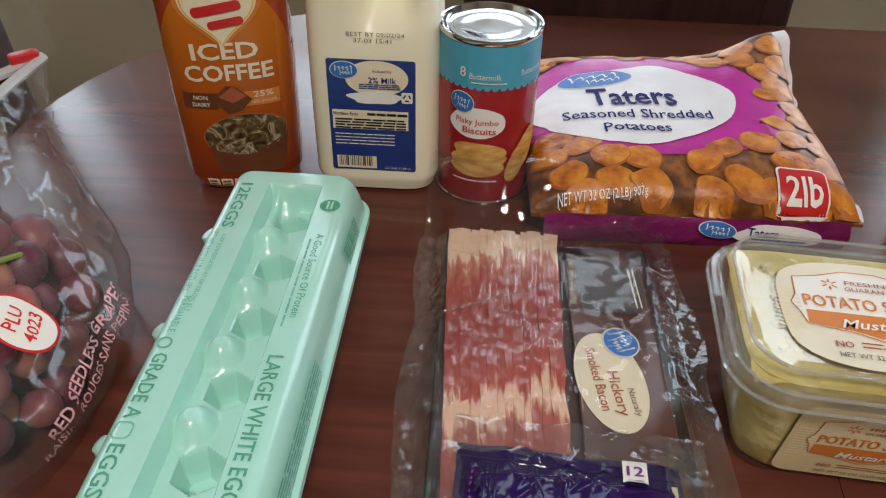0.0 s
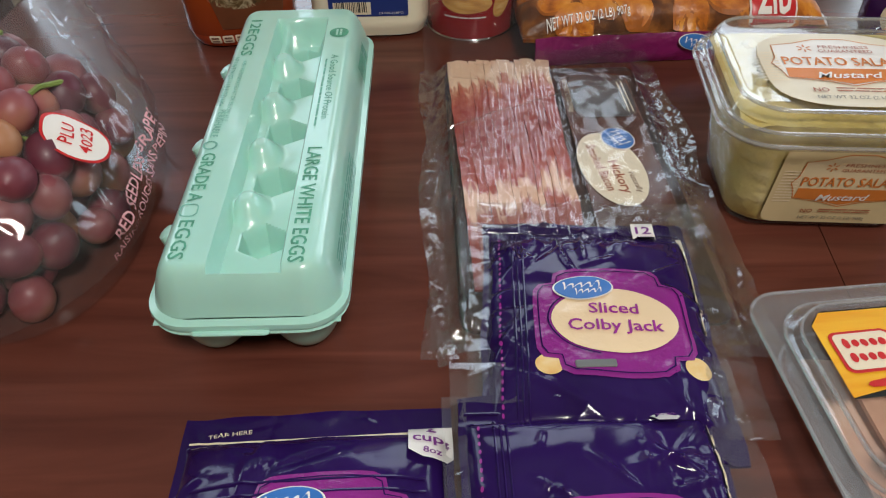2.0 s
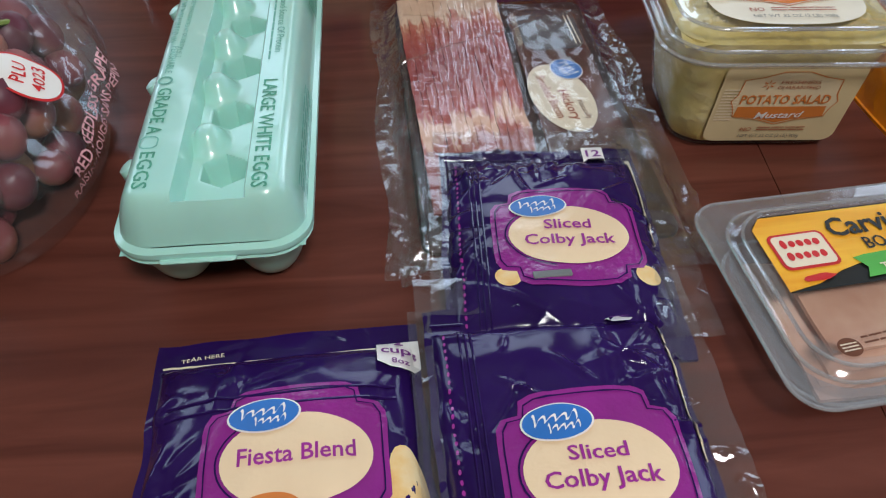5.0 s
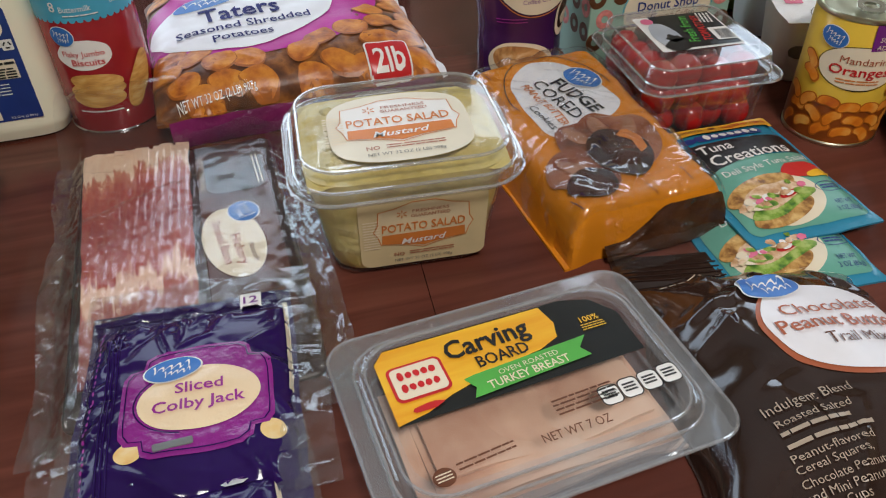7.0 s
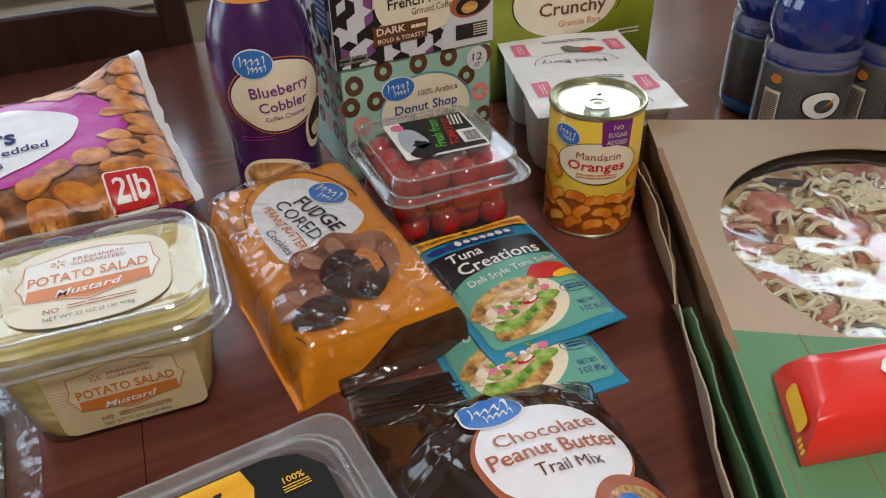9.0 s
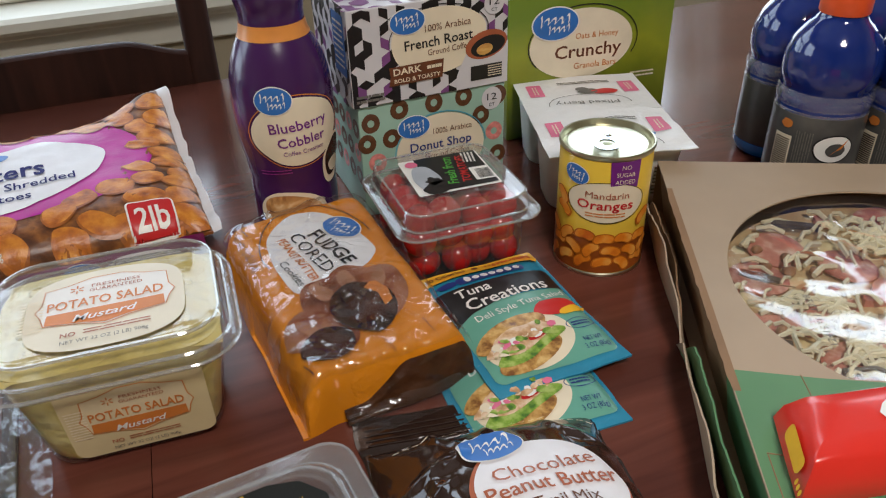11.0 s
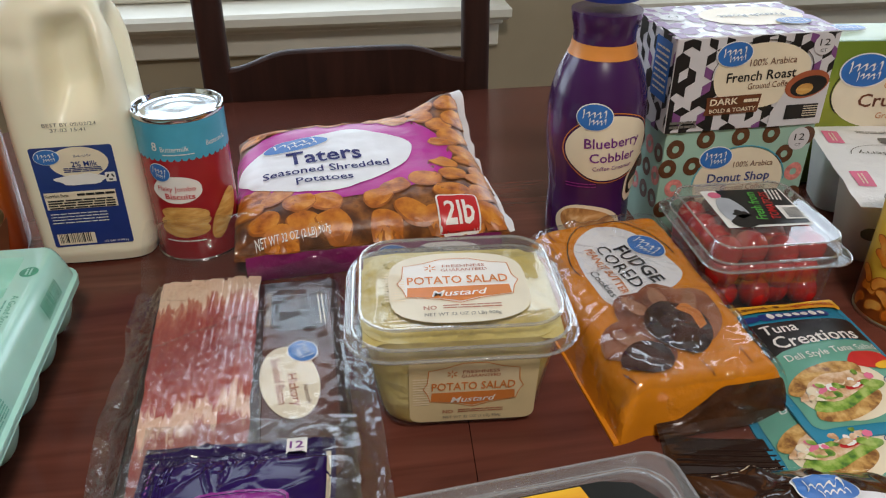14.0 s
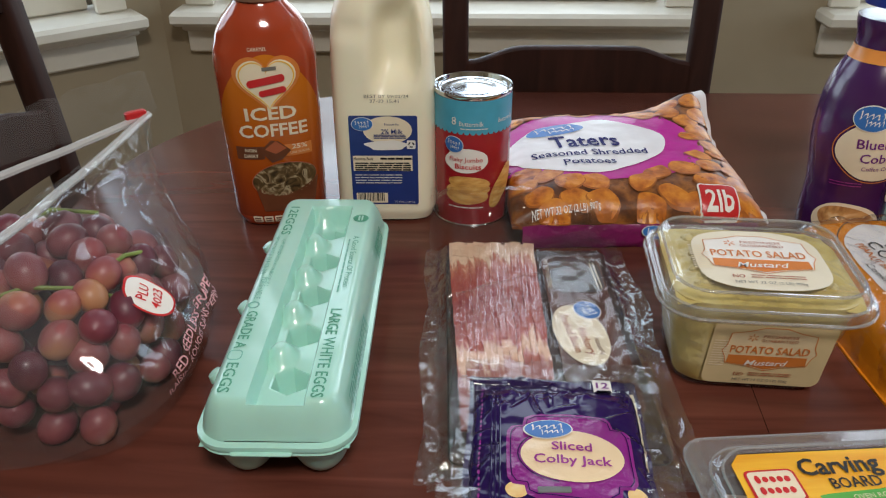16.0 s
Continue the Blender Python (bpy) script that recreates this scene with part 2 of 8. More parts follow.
def merge(*geos):
    points, faces = [], []
    for p, f in geos:
        k = len(points)
        points += list(p)
        faces += [tuple(i + k for i in face) for face in f]
    return points, faces


def moved(geo, m):
    return [m @ Vector(p) for p in geo[0]], geo[1]


def loft(rings, cap=(True, True), closed=True):
    n = len(rings[0])
    points = [p for r in rings for p in r]
    faces = []
    for i in range(len(rings) - 1):
        for j in range(n if closed else n - 1):
            a, b = i * n + j, i * n + (j + 1) % n
            faces.append((a, b, b + n, a + n))
    if cap[0]:
        faces.append(tuple(range(n))[::-1])
    if cap[1]:
        faces.append(tuple(range((len(rings) - 1) * n, len(rings) * n)))
    return points, faces


def rr(w, d, r, z, n=8, cx=0.0, cy=0.0):
    """A rounded rectangle at height z."""
    r = min(r, w / 2 - 1e-5, d / 2 - 1e-5)
    out = []
    for k, (sx, sy) in enumerate(((1, -1), (1, 1), (-1, 1), (-1, -1))):
        for i in range(n + 1):
            a = radians(-90 + 90 * k + 90 * i / n)
            out.append(Vector((cx + sx * (w / 2 - r) + r * math.cos(a), cy + sy * (d / 2 - r) + r * math.sin(a), z)))
    return out


def rbox(w, d, h, r=0.004, e=0.002, z=0.0):
    """A box with rounded upright edges and softened rims."""
    return loft([rr(w - 2 * e, d - 2 * e, r, z, 4), rr(w, d, r, z + e, 4), rr(w, d, r, z + h - e, 4), rr(w - 2 * e, d - 2 * e, r, z + h, 4)])


def lathe(profile, n=48, cap=(True, True), sx=1.0, sy=1.0):
    return loft([[Vector((r * sx * math.sin(2 * math.pi * i / n), -r * sy * math.cos(2 * math.pi * i / n), z)) for i in range(n)] for r, z in profile], cap)


def sheet(f, u0, u1, nu, v0, v1, nv):
    points = [f(u0 + (u1 - u0) * i / nu, v0 + (v1 - v0) * j / nv) for j in range(nv + 1) for i in range(nu + 1)]
    w = nu + 1
    return points, [(j * w + i, j * w + i + 1, (j + 1) * w + i + 1, (j + 1) * w + i) for j in range(nv) for i in range(nu)]


def slab(f, w, h, nu, nv, z0=0.0, under=None):
    """A bag or pad: the surface f above, closed by an underside."""
    top = sheet(f, -w / 2, w / 2, nu, -h / 2, h / 2, nv)
    n = len(top[0])
    low = [Vector((p[0], p[1], under(p) if under else z0)) for p in top[0]]
    faces = top[1] + [tuple(i + n for i in q[::-1]) for q in top[1]]
    k = nu + 1
    rim = [i for i in range(k)] + [j * k + nu for j in range(1, nv + 1)] + [nv * k + i for i in range(nu - 1, -1, -1)] + [j * k for j in range(nv - 1, 0, -1)]
    for a, b in zip(rim, rim[1:] + rim[:1]):
        faces.append((b, a, a + n, b + n))
    return top[0] + low, faces


def smooth01(x):
    x = min(1, max(0, x))
    return x * x * (3 - 2 * x)


def wob(*q, s=1.0):
    return noise.noise(Vector(q) * s)


def tube(points, r, n=8):
    rings = []
    for i, p in enumerate(points):
        p = Vector(p)
        d = (Vector(points[min(i + 1, len(points) - 1)]) - Vector(points[max(i - 1, 0)])).normalized()
        a = d.orthogonal().normalized()
        if rings:
            a = (last - d * last.dot(d)).normalized()
        last = a
        b = d.cross(a)
        rr_ = r[i] if isinstance(r, (list, tuple)) else r
        rings.append([p + (a * math.cos(2 * math.pi * k / n) + b * math.sin(2 * math.pi * k / n)) * rr_ for k in range(n)])
    return loft(rings)


def folds(seed, w, h, count, amp, width, keep=None, slope=None, length=(0.02, 0.06)):
    """Sharp folds of stiff film at chance places; few inside the ellipse keep = (x, y, a, b)."""
    rnd = random.Random(seed)
    lines = []
    for _ in range(count):
        a = radians(rnd.gauss(slope[0], slope[1])) if slope else rnd.uniform(0, math.pi)
        lines.append((rnd.uniform(-w / 2, w / 2), rnd.uniform(-h / 2, h / 2), math.cos(a), math.sin(a), rnd.uniform(*length) / 2, amp * rnd.uniform(0.35, 1.0) * rnd.choice((1, 1, -0.7)), width * rnd.uniform(0.6, 1.5), rnd.uniform(-9, 9)))

    def g(u, v):
        z = 0.0
        for x, y, c, sn, ln, am, wd, bow in lines:
            dx, dy = u - x, v - y
            al = dx * c + dy * sn
            if abs(al) >= ln:
                continue
            d = abs(dy * c - dx * sn + bow * al * al)
            if d < wd:
                z += am * (1 - d / wd) ** 1.4 * (1 - (al / ln) ** 2)
        if keep and z:
            q = math.hypot((u - keep[0]) / keep[2], (v - keep[1]) / keep[3])
            z *= min(1.0, max(0.0, (q - 0.85) / 0.3))
        return z
    return g


# ---------------------------------------------------------------- printing on surfaces


def normal_at(f, u, v, d=4e-4):
    a, b = f(u + d, v) - f(u - d, v), f(u, v + d) - f(u, v - d)
    return a.cross(b).normalized()


def flat_face(m):
    """A plane to print on: m places its x (right), y (up) and z (out)."""
    return lambda u, v: m @ Vector((u, v, 0))


def round_face(r, zc=0.0, turn=0.0, sx=1.0, sy=1.0):
    """The side of a can or bottle; r may depend on the height. The front is towards -y."""
    def f(u, v):
        rad = r(v) if callable(r) else r
        a = u / (r(0.06) if callable(r) else r) + radians(turn)
        return Vector((rad * sx * math.sin(a), -rad * sy * math.cos(a), v + zc))
    return f


def oval(a, b, n=40):
    return [(a * math.cos(2 * math.pi * i / n), b * math.sin(2 * math.pi * i / n)) for i in range(n)]


def rect(w, h, r=0.0, n=5):
    if not r:
        out, k = [], 8
        for (x0, y0), (x1, y1) in zip(((-1, -1), (1, -1), (1, 1), (-1, 1)), ((1, -1), (1, 1), (-1, 1), (-1, -1))):
            out += [(w / 2 * (x0 + (x1 - x0) * i / k), h / 2 * (y0 + (y1 - y0) * i / k)) for i in range(k)]
        return out
    return [(p.x, p.y) for p in rr(w, h, r, 0, n)]


def blob(a, b, seed, rough=0.18, n=18):
    return [(a * math.cos(t) * (1 + rough * wob(math.cos(t) * 1.3, math.sin(t) * 1.3, seed * 3.7)), b * math.sin(t) * (1 + rough * wob(math.cos(t) * 1.3, math.sin(t) * 1.3, seed * 3.7 + 9)))
            for t in [2 * math.pi * i / n for i in range(n)]]


def denser(outline, step=0.0045):
    """The same outline with no side longer than step."""
    out = []
    for (x0, y0), (x1, y1) in zip(outline, outline[1:] + outline[:1]):
        k = max(1, math.ceil(math.hypot(x1 - x0, y1 - y0) / step))
        out += [(x0 + (x1 - x0) * i / k, y0 + (y1 - y0) * i / k) for i in range(k)]
    return out


def rounded(pts, k=5):
    """A smooth closed curve through a few corners."""
    out, n = [], len(pts)
    for i in range(n):
        p0, p1, p2, p3 = (pts[(i + j - 1) % n] for j in range(4))
        for s in range(k):
            t = s / k
            out.append(tuple(0.5 * (2 * p1[c] + (p2[c] - p0[c]) * t + (2 * p0[c] - 5 * p1[c] + 4 * p2[c] - p3[c]) * t * t + (3 * p1[c] - p0[c] - 3 * p2[c] + p3[c]) * t ** 3) for c in (0, 1)))
    return out


def patch(f, x, y, outline, lv=1, turn=0, rings=0):
    """A printed area, laid on the surface f."""
    c, s = math.cos(radians(turn)), math.sin(radians(turn))
    size = max(math.hypot(*p) for p in outline)
    if rings != 1:
        outline = denser(outline)
    rings = rings or max(2, min(14, int(size / 0.0045)))
    n = len(outline)
    off = 0.00028 * lv
    points = []
    spots = [(0, 0)] + [(px * k / rings, py * k / rings) for k in range(1, rings + 1) for px, py in outline]
    for px, py in spots:
        u, v = x + px * c - py * s, y + px * s + py * c
        points.append(f(u, v) + normal_at(f, u, v) * off)
    faces = [(0, 1 + j, 1 + (j + 1) % n) for j in range(n)]
    for k in range(rings - 1):
        a = 1 + k * n
        faces += [(a + j, a + n + j, a + n + (j + 1) % n, a + (j + 1) % n) for j in range(n)]
    return points, faces


def ring_line(f, x, y, outline, width=0.0008, lv=1, turn=0, part_of=(0, 1)):
    """A printed line along an outline."""
    c, s = math.cos(radians(turn)), math.sin(radians(turn))
    n = len(outline)
    i0, i1 = int(part_of[0] * n), int(part_of[1] * n)
    points, faces = [], []
    for i in range(i0, i1 + 1):
        px, py = outline[i % n]
        d = math.hypot(px, py) or 1
        for k in (1 - width / d / 2, 1 + width / d / 2):
            qx, qy = px * k, py * k
            u, v = x + qx * c - qy * s, y + qx * s + qy * c
            points.append(f(u, v) + normal_at(f, u, v) * 0.00028 * lv)
    for i in range(i1 - i0):
        a = 2 * i
        faces.append((a, a + 1, a + 3, a + 2))
    return points, faces


GLYPHS = {}


def glyphs(body, bold):
    if (body, bold) not in GLYPHS:
        cu = bpy.data.curves.new("words", "FONT")
        cu.body, cu.size, cu.resolution_u, cu.offset = body, 1.0, 2, bold
        ob = bpy.data.objects.new("words", cu)
        me = bpy.data.meshes.new_from_object(ob)
        pts = [(v.co.x, v.co.y) for v in me.vertices]
        faces = [tuple(p.vertices) for p in me.polygons]
        bpy.data.objects.remove(ob)
        bpy.data.curves.remove(cu)
        bpy.data.meshes.remove(me)
        xs = [p[0] for p in pts]
        GLYPHS[body, bold] = pts, faces, min(xs), max(xs)
    return GLYPHS[body, bold]


def split_long(pts, faces, sx, sy, step=0.0042):
    """Letter faces cut so that no side is longer than step."""
    pts = list(pts)
    for _ in range(5):
        mids, out = {}, []

        def mid(a, b):
            key = (min(a, b), max(a, b))
            if math.hypot((pts[a][0] - pts[b][0]) * sx, (pts[a][1] - pts[b][1]) * sy) < step:
                return None
            if key not in mids:
                mids[key] = len(pts)
                pts.append(((pts[a][0] + pts[b][0]) / 2, (pts[a][1] + pts[b][1]) / 2))
            return mids[key]
        for q in faces:
            for k in range(1, len(q) - 1):
                a, b, c = q[0], q[k], q[k + 1]
                m = [mid(a, b), mid(b, c), mid(c, a)]
                if all(x is None for x in m):
                    out.append((a, b, c))
                    continue
                ring = []
                for v, x in zip((a, b, c), m):
                    ring.append(v)
                    if x is not None:
                        ring.append(x)
                if len(ring) == 6:
                    out += [(ring[0], ring[1], ring[5]), (ring[1], ring[2], ring[3]), (ring[3], ring[4], ring[5]), (ring[1], ring[3], ring[5])]
                else:
                    start = next(i for i, r in enumerate(ring) if r not in (a, b, c))
                    ring = ring[start:] + ring[:start]
                    out += [(ring[0], ring[i], ring[i + 1]) for i in range(1, len(ring) - 1)]
        faces = out
        if not mids:
            break
    return pts, faces


def words(f, body, x, y, w, h, material, parent, lv=3, turn=0, bold=0.0, slant=0.0, arc=0.0):
    """Printed words, centred at (x, y) on the surface f: w wide, capitals h high."""
    pts, faces, x0, x1 = glyphs(body, bold)
    pts, faces = split_long(pts, faces, w / (x1 - x0), h / 0.72)
    c, s = math.cos(radians(turn)), math.sin(radians(turn))
    out = []
    for px, py in pts:
        qy = (py / 0.72 - 0.5) * h
        qx = ((px - x0) / (x1 - x0) - 0.5) * w + slant * qy
        qy -= arc * qx * qx
        u, v = x + qx * c - qy * s, y + qx * s + qy * c
        out.append(f(u, v) + normal_at(f, u, v) * 0.00028 * lv)
    return part("lettering", (out, faces), material, parent, "printed words: " + body, smooth=False)


def bars(f, x, y, w, h, rows, material, parent, lv=3, turn=0, seed=1, fill=0.55, name="fine_print"):
    """Lines of print too small to read, as plain bars."""
    rnd = random.Random(seed)
    geos = []
    c, s = math.cos(radians(turn)), math.sin(radians(turn))
    for i in range(rows):
        yy = h / 2 - h * (i + 0.5) / rows
        xx = -w / 2
        while xx < w / 2 - w * 0.04:
            ln = min(rnd.uniform(0.10, 0.30) * w, w / 2 - xx)
            px, py = xx + ln / 2, yy
            geos.append(patch(f, x + px * c - py * s, y + px * s + py * c, rect(ln * 0.9, h / rows * fill), lv, turn, 1))
            xx += ln
    return part(name, merge(*geos), material, parent, smooth=False)


def logo(f, x, y, a, b, parent, lv=3, turn=0, seed=1):
    """The blue oval trade mark, with two plain white wavy strokes."""
    o = part("logo", patch(f, x, y, oval(a * 1.06, b * 1.08), lv, turn), WHITE, parent, "blue oval badge with white edge")
    part("badge", patch(f, x, y, oval(a, b), lv + 1, turn), BLUE, o)
    c, s = math.cos(radians(turn)), math.sin(radians(turn))
    geos = []
    for dx, dy, w, waves, tall in ((-0.04 * a, 0.20 * b, 1.36 * a, 4.5, 0.17), (0.16 * a, -0.36 * b, 0.96 * a, 4.5, 0.13)):
        pts, n = [], 54
        for i in range(n + 1):
            k = i / n
            rise = tall * b * (1.9 if k < 0.16 or (seed + 0.80 < k + seed < seed + 0.92) else 1.0)
            qx, qy = dx + w * (k - 0.5) + 0.05 * w * math.sin(2 * math.pi * waves * k + 1.2), dy + rise * math.cos(2 * math.pi * waves * k)
            for e in (-1, 1):
                px, py = qx + e * 0.045 * w * 0.5, qy + e * 0.075 * b
                u, v = x + px * c - py * s, y + px * s + py * c
                pts.append(f(u, v) + normal_at(f, u, v) * 0.00028 * (lv + 2))
        geos.append((pts, [(2 * i, 2 * i + 1, 2 * i + 3, 2 * i + 2) for i in range(n)]))
    part("script_bar", merge(*geos), WHITE, o, smooth=False)
    return o

# ---------------------------------------------------------------- the room


def slab_box(name, x0, x1, y0, y1, z0, z1, material, label="", parent=None, kind="structure"):
    pts = [(x, y, z) for z in (z0, z1) for y in (y0, y1) for x in (x0, x1)]
    ob = part(name, (pts, [(0, 2, 3, 1), (4, 5, 7, 6), (0, 1, 5, 4), (2, 6, 7, 3), (0, 4, 6, 2), (1, 3, 7, 5)]), material, parent, label, smooth=False)
    if kind and not parent:
        tagged(ob, kind=kind)
    return ob


def wall_with_window(name, m, x0, x1, wx0, wx1, sill_z, head_z, label):
    """A wall 0.14 m thick along its own x, with one window opening, its sill, apron and sashes. The room is towards -y."""
    h = 2.5
    geos = []
    for a0, a1, z0, z1 in ((x0, wx0, 0, h), (wx1, x1, 0, h), (wx0, wx1, 0, sill_z), (wx0, wx1, head_z, h)):
        pts = [(x, y, z) for z in (z0, z1) for y in (0, 0.14) for x in (a0, a1)]
        geos.append((pts, [(0, 2, 3, 1), (4, 5, 7, 6), (0, 1, 5, 4), (2, 6, 7, 3), (0, 4, 6, 2), (1, 3, 7, 5)]))
    wall = part(name, merge(*geos), WALL, None, label, smooth=False)
    wall.matrix_basis = m
    tagged(wall, kind="structure")
    return wall


def window(name, m, wx0, wx1, sill_z, head_z, label):
    ob = new(name)
    ob.matrix_basis = m
    tagged(ob, label, kind="structure")
    w = wx1 - wx0
    cx = (wx0 + wx1) / 2

    def bx(nm, a0, a1, b0, b1, z0, z1, e=0.004):
        g = loft([rr(a1 - a0 - 2 * e, b1 - b0 - 2 * e, 0.003, z0, 2), rr(a1 - a0, b1 - b0, 0.004, z0 + e, 2), rr(a1 - a0, b1 - b0, 0.004, z1 - e, 2), rr(a1 - a0 - 2 * e, b1 - b0 - 2 * e, 0.003, z1, 2)])
        return part(nm, moved(g, Matrix.Translation(((a0 + a1) / 2, (b0 + b1) / 2, 0))), TRIM, ob)
    bx("window_sill", wx0 - 0.05, wx1 + 0.05, -0.085, 0.10, sill_z - 0.032, sill_z, 0.008)
    bx("apron", wx0 - 0.035, wx1 + 0.035, -0.022, -0.001, sill_z - 0.105, sill_z - 0.033)
    bx("apron_moulding", wx0 - 0.04, wx1 + 0.04, -0.040, -0.023, sill_z - 0.052, sill_z - 0.033)
    bx("casing", wx0 - 0.03, wx0 + 0.035, -0.018, 0.002, sill_z + 0.001, head_z + 0.05)
    bx("casing", wx1 - 0.035, wx1 + 0.03, -0.018, 0.002, sill_z + 0.001, head_z + 0.05)
    bx("casing", wx0 + 0.036, wx1 - 0.036, -0.018, 0.002, head_z - 0.02, head_z + 0.05)
    mid = (sill_z + head_z) / 2
    for z0, z1 in ((sill_z + 0.002, mid), (mid + 0.002, head_z - 0.022)):
        bx("sash_rail", wx0 + 0.037, wx1 - 0.037, 0.04, 0.075, z0, z0 + 0.045)
        bx("sash_rail", wx0 + 0.037, wx1 - 0.037, 0.04, 0.075, z1 - 0.045, z1)
        bx("sash_stile", wx0 + 0.037, wx0 + 0.08, 0.04, 0.075, z0 + 0.046, z1 - 0.046)
        bx("sash_stile", wx1 - 0.08, wx1 - 0.037, 0.04, 0.075, z0 + 0.046, z1 - 0.046)
        bx("muntin", cx - 0.01, cx + 0.01, 0.048, 0.068, z0 + 0.046, z1 - 0.046, 0.002)
        pane = part("pane", ([(wx0 + 0.08, 0.058, z0 + 0.045), (wx1 - 0.08, 0.058, z0 + 0.045), (wx1 - 0.08, 0.058, z1 - 0.045), (wx0 + 0.08, 0.058, z1 - 0.045)], [(0, 1, 2, 3)]), GLASS, ob, smooth=False)
        pane.visible_shadow = False
    return ob


SILL = 0.692
wall_with_window("wall_north", pose(0, 1.70, 0), -0.62, 0.76, -0.525, 0.565, SILL - 0.032, 2.0, "beige painted wall under the middle window")
window("window_1", pose(0, 1.70, 0), -0.525, 0.565, SILL, 2.0, "white painted window with a deep sill and apron")
wall_with_window("wall_north_east", pose(0, 1.70, 0), 0.76, 2.20, 0.925, 1.80, SILL - 0.032, 2.0, "beige painted wall under the further window")
window("window_2", pose(0, 1.70, 0), 0.925, 1.80, SILL, 2.0, "white painted window with a deep sill and apron")
BAY = Matrix.Translation((-0.62, 1.70, 0)) @ pose(0, 0, 0, 0, 0, 40)
wall_with_window("wall_north_west", BAY, -1.5, 0.0, -1.06, -0.11, SILL - 0.032, 2.0, "beige painted angled bay wall")
window("window_3", BAY, -1.06, -0.11, SILL, 2.0, "white painted bay window with a deep sill")
slab_box("wall_west", -1.95, -1.81, -2.6, 0.80, 0, 2.5, WALL, "plain beige painted wall")
EAST = pose(2.20, 1.70, 0, 0, 0, -90)
wall_with_window("wall_east", EAST, 0.0, 4.3, 0.16, 1.18, SILL - 0.032, 2.0, "beige painted wall with a window near its corner")
window("window_4", EAST, 0.16, 1.18, SILL, 2.0, "white painted window with a deep sill")
slab_box("wall_south", -1.95, 2.74, -2.74, -2.6, 0, 2.5, WALL, "plain beige painted wall")
slab_box("ceiling", -1.95, 2.74, -2.74, 1.85, 2.5, 2.6, CEIL, "white painted ceiling")
slab_box("floor", -1.95, 2.74, -2.74, 1.85, -0.08, 0, FLOOR_WOOD, "brown wooden floor")
lampshade = thing("ceiling_light", pose(0.35, -0.75, 2.5), "white ceiling lamp with a warm bulb", "lamp")
part("rose", lathe([(0.06, 0.0), (0.06, -0.02), (0.02, -0.03), (0.02, -0.06)], 32), TRIM, lampshade)
part("shade", lathe([(0.03, -0.06), (0.26, -0.075), (0.27, -0.14), (0.262, -0.14), (0.252, -0.083), (0.03, -0.07)], 40), TRIM, lampshade)

# ---------------------------------------------------------------- table and chairs
table = thing("dining_table", pose(0, 0, 0), "glossy cherry wood dining table with a leaf seam", "table")
TX0, TX1, TY0, TY1 = -0.325, 1.95, -0.24, 0.952


def table_edge(n=14):
    out = []
    for cx, cy, a0 in ((TX1 - 0.3, TY0 + 0.3, -90), (TX1 - 0.3, TY1 - 0.3, 0), (TX0 + 0.34, TY1 - 0.34, 90), (TX0 + 0.34, TY0 + 0.34, 180)):
        r = 0.3 if cx > 0.5 else 0.34
        for i in range(n + 1):
            a = radians(a0 + 90 * i / n)
            out.append((cx + r * math.cos(a), cy + r * math.sin(a)))
    return out


def leaf(keep_right, gap):
    bm = bmesh.new()
    rings = []
    for inset, z in ((0.012, -0.030), (0.0, -0.024), (0.0, -0.008), (0.003, -0.003), (0.010, 0.0)):
        cx, cy = (TX0 + TX1) / 2, (TY0 + TY1) / 2
        ring = []
        for x, y in table_edge():
            d = Vector((x - cx, y - cy)).normalized()
            ring.append(Vector((x - d.x * inset, y - d.y * inset, TABLE + z)))
        rings.append(ring)
    pts, faces = loft(rings)
    vs = [bm.verts.new(p) for p in pts]
    for q in faces:
        bm.faces.new([vs[i] for i in q])
    n = Vector((1, -0.067, 0)).normalized()
    for x0, side in gap:
        res = bmesh.ops.bisect_plane(bm, geom=bm.verts[:] + bm.edges[:] + bm.faces[:], plane_co=(x0, 0.62, TABLE), plane_no=n * side, clear_outer=True)
        cut = [e for e in res["geom_cut"] if isinstance(e, bmesh.types.BMEdge)]
        bmesh.ops.holes_fill(bm, edges=cut)
    bm.verts.index_update()
    return [v.co.copy() for v in bm.verts], [tuple(v.index for v in q.verts) for q in bm.faces]


part("leaf", leaf(False, [(0.3030, 1)]), TABLE_WOOD, table)
part("leaf", leaf(True, [(0.3035, -1), (1.25, 1)]), TABLE_WOOD, table)
part("leaf", leaf(True, [(1.2515, -1)]), TABLE_WOOD, table)
part("apron", moved(rbox(1.7, 0.75, 0.09, 0.02, z=0), Matrix.Translation((0.8, 0.36, TABLE - 0.121))), TABLE_WOOD, table)
for lx in (-0.02, 1.62):
    for ly in (0.03, 0.69):
        part("leg", moved(loft([rr(s, s, 0.012, z, 3) for s, z in ((0.045, 0), (0.055, 0.3), (0.07, 0.55), (0.075, 0.629))]), Matrix.Translation((lx, ly, 0))), TABLE_WOOD, table)


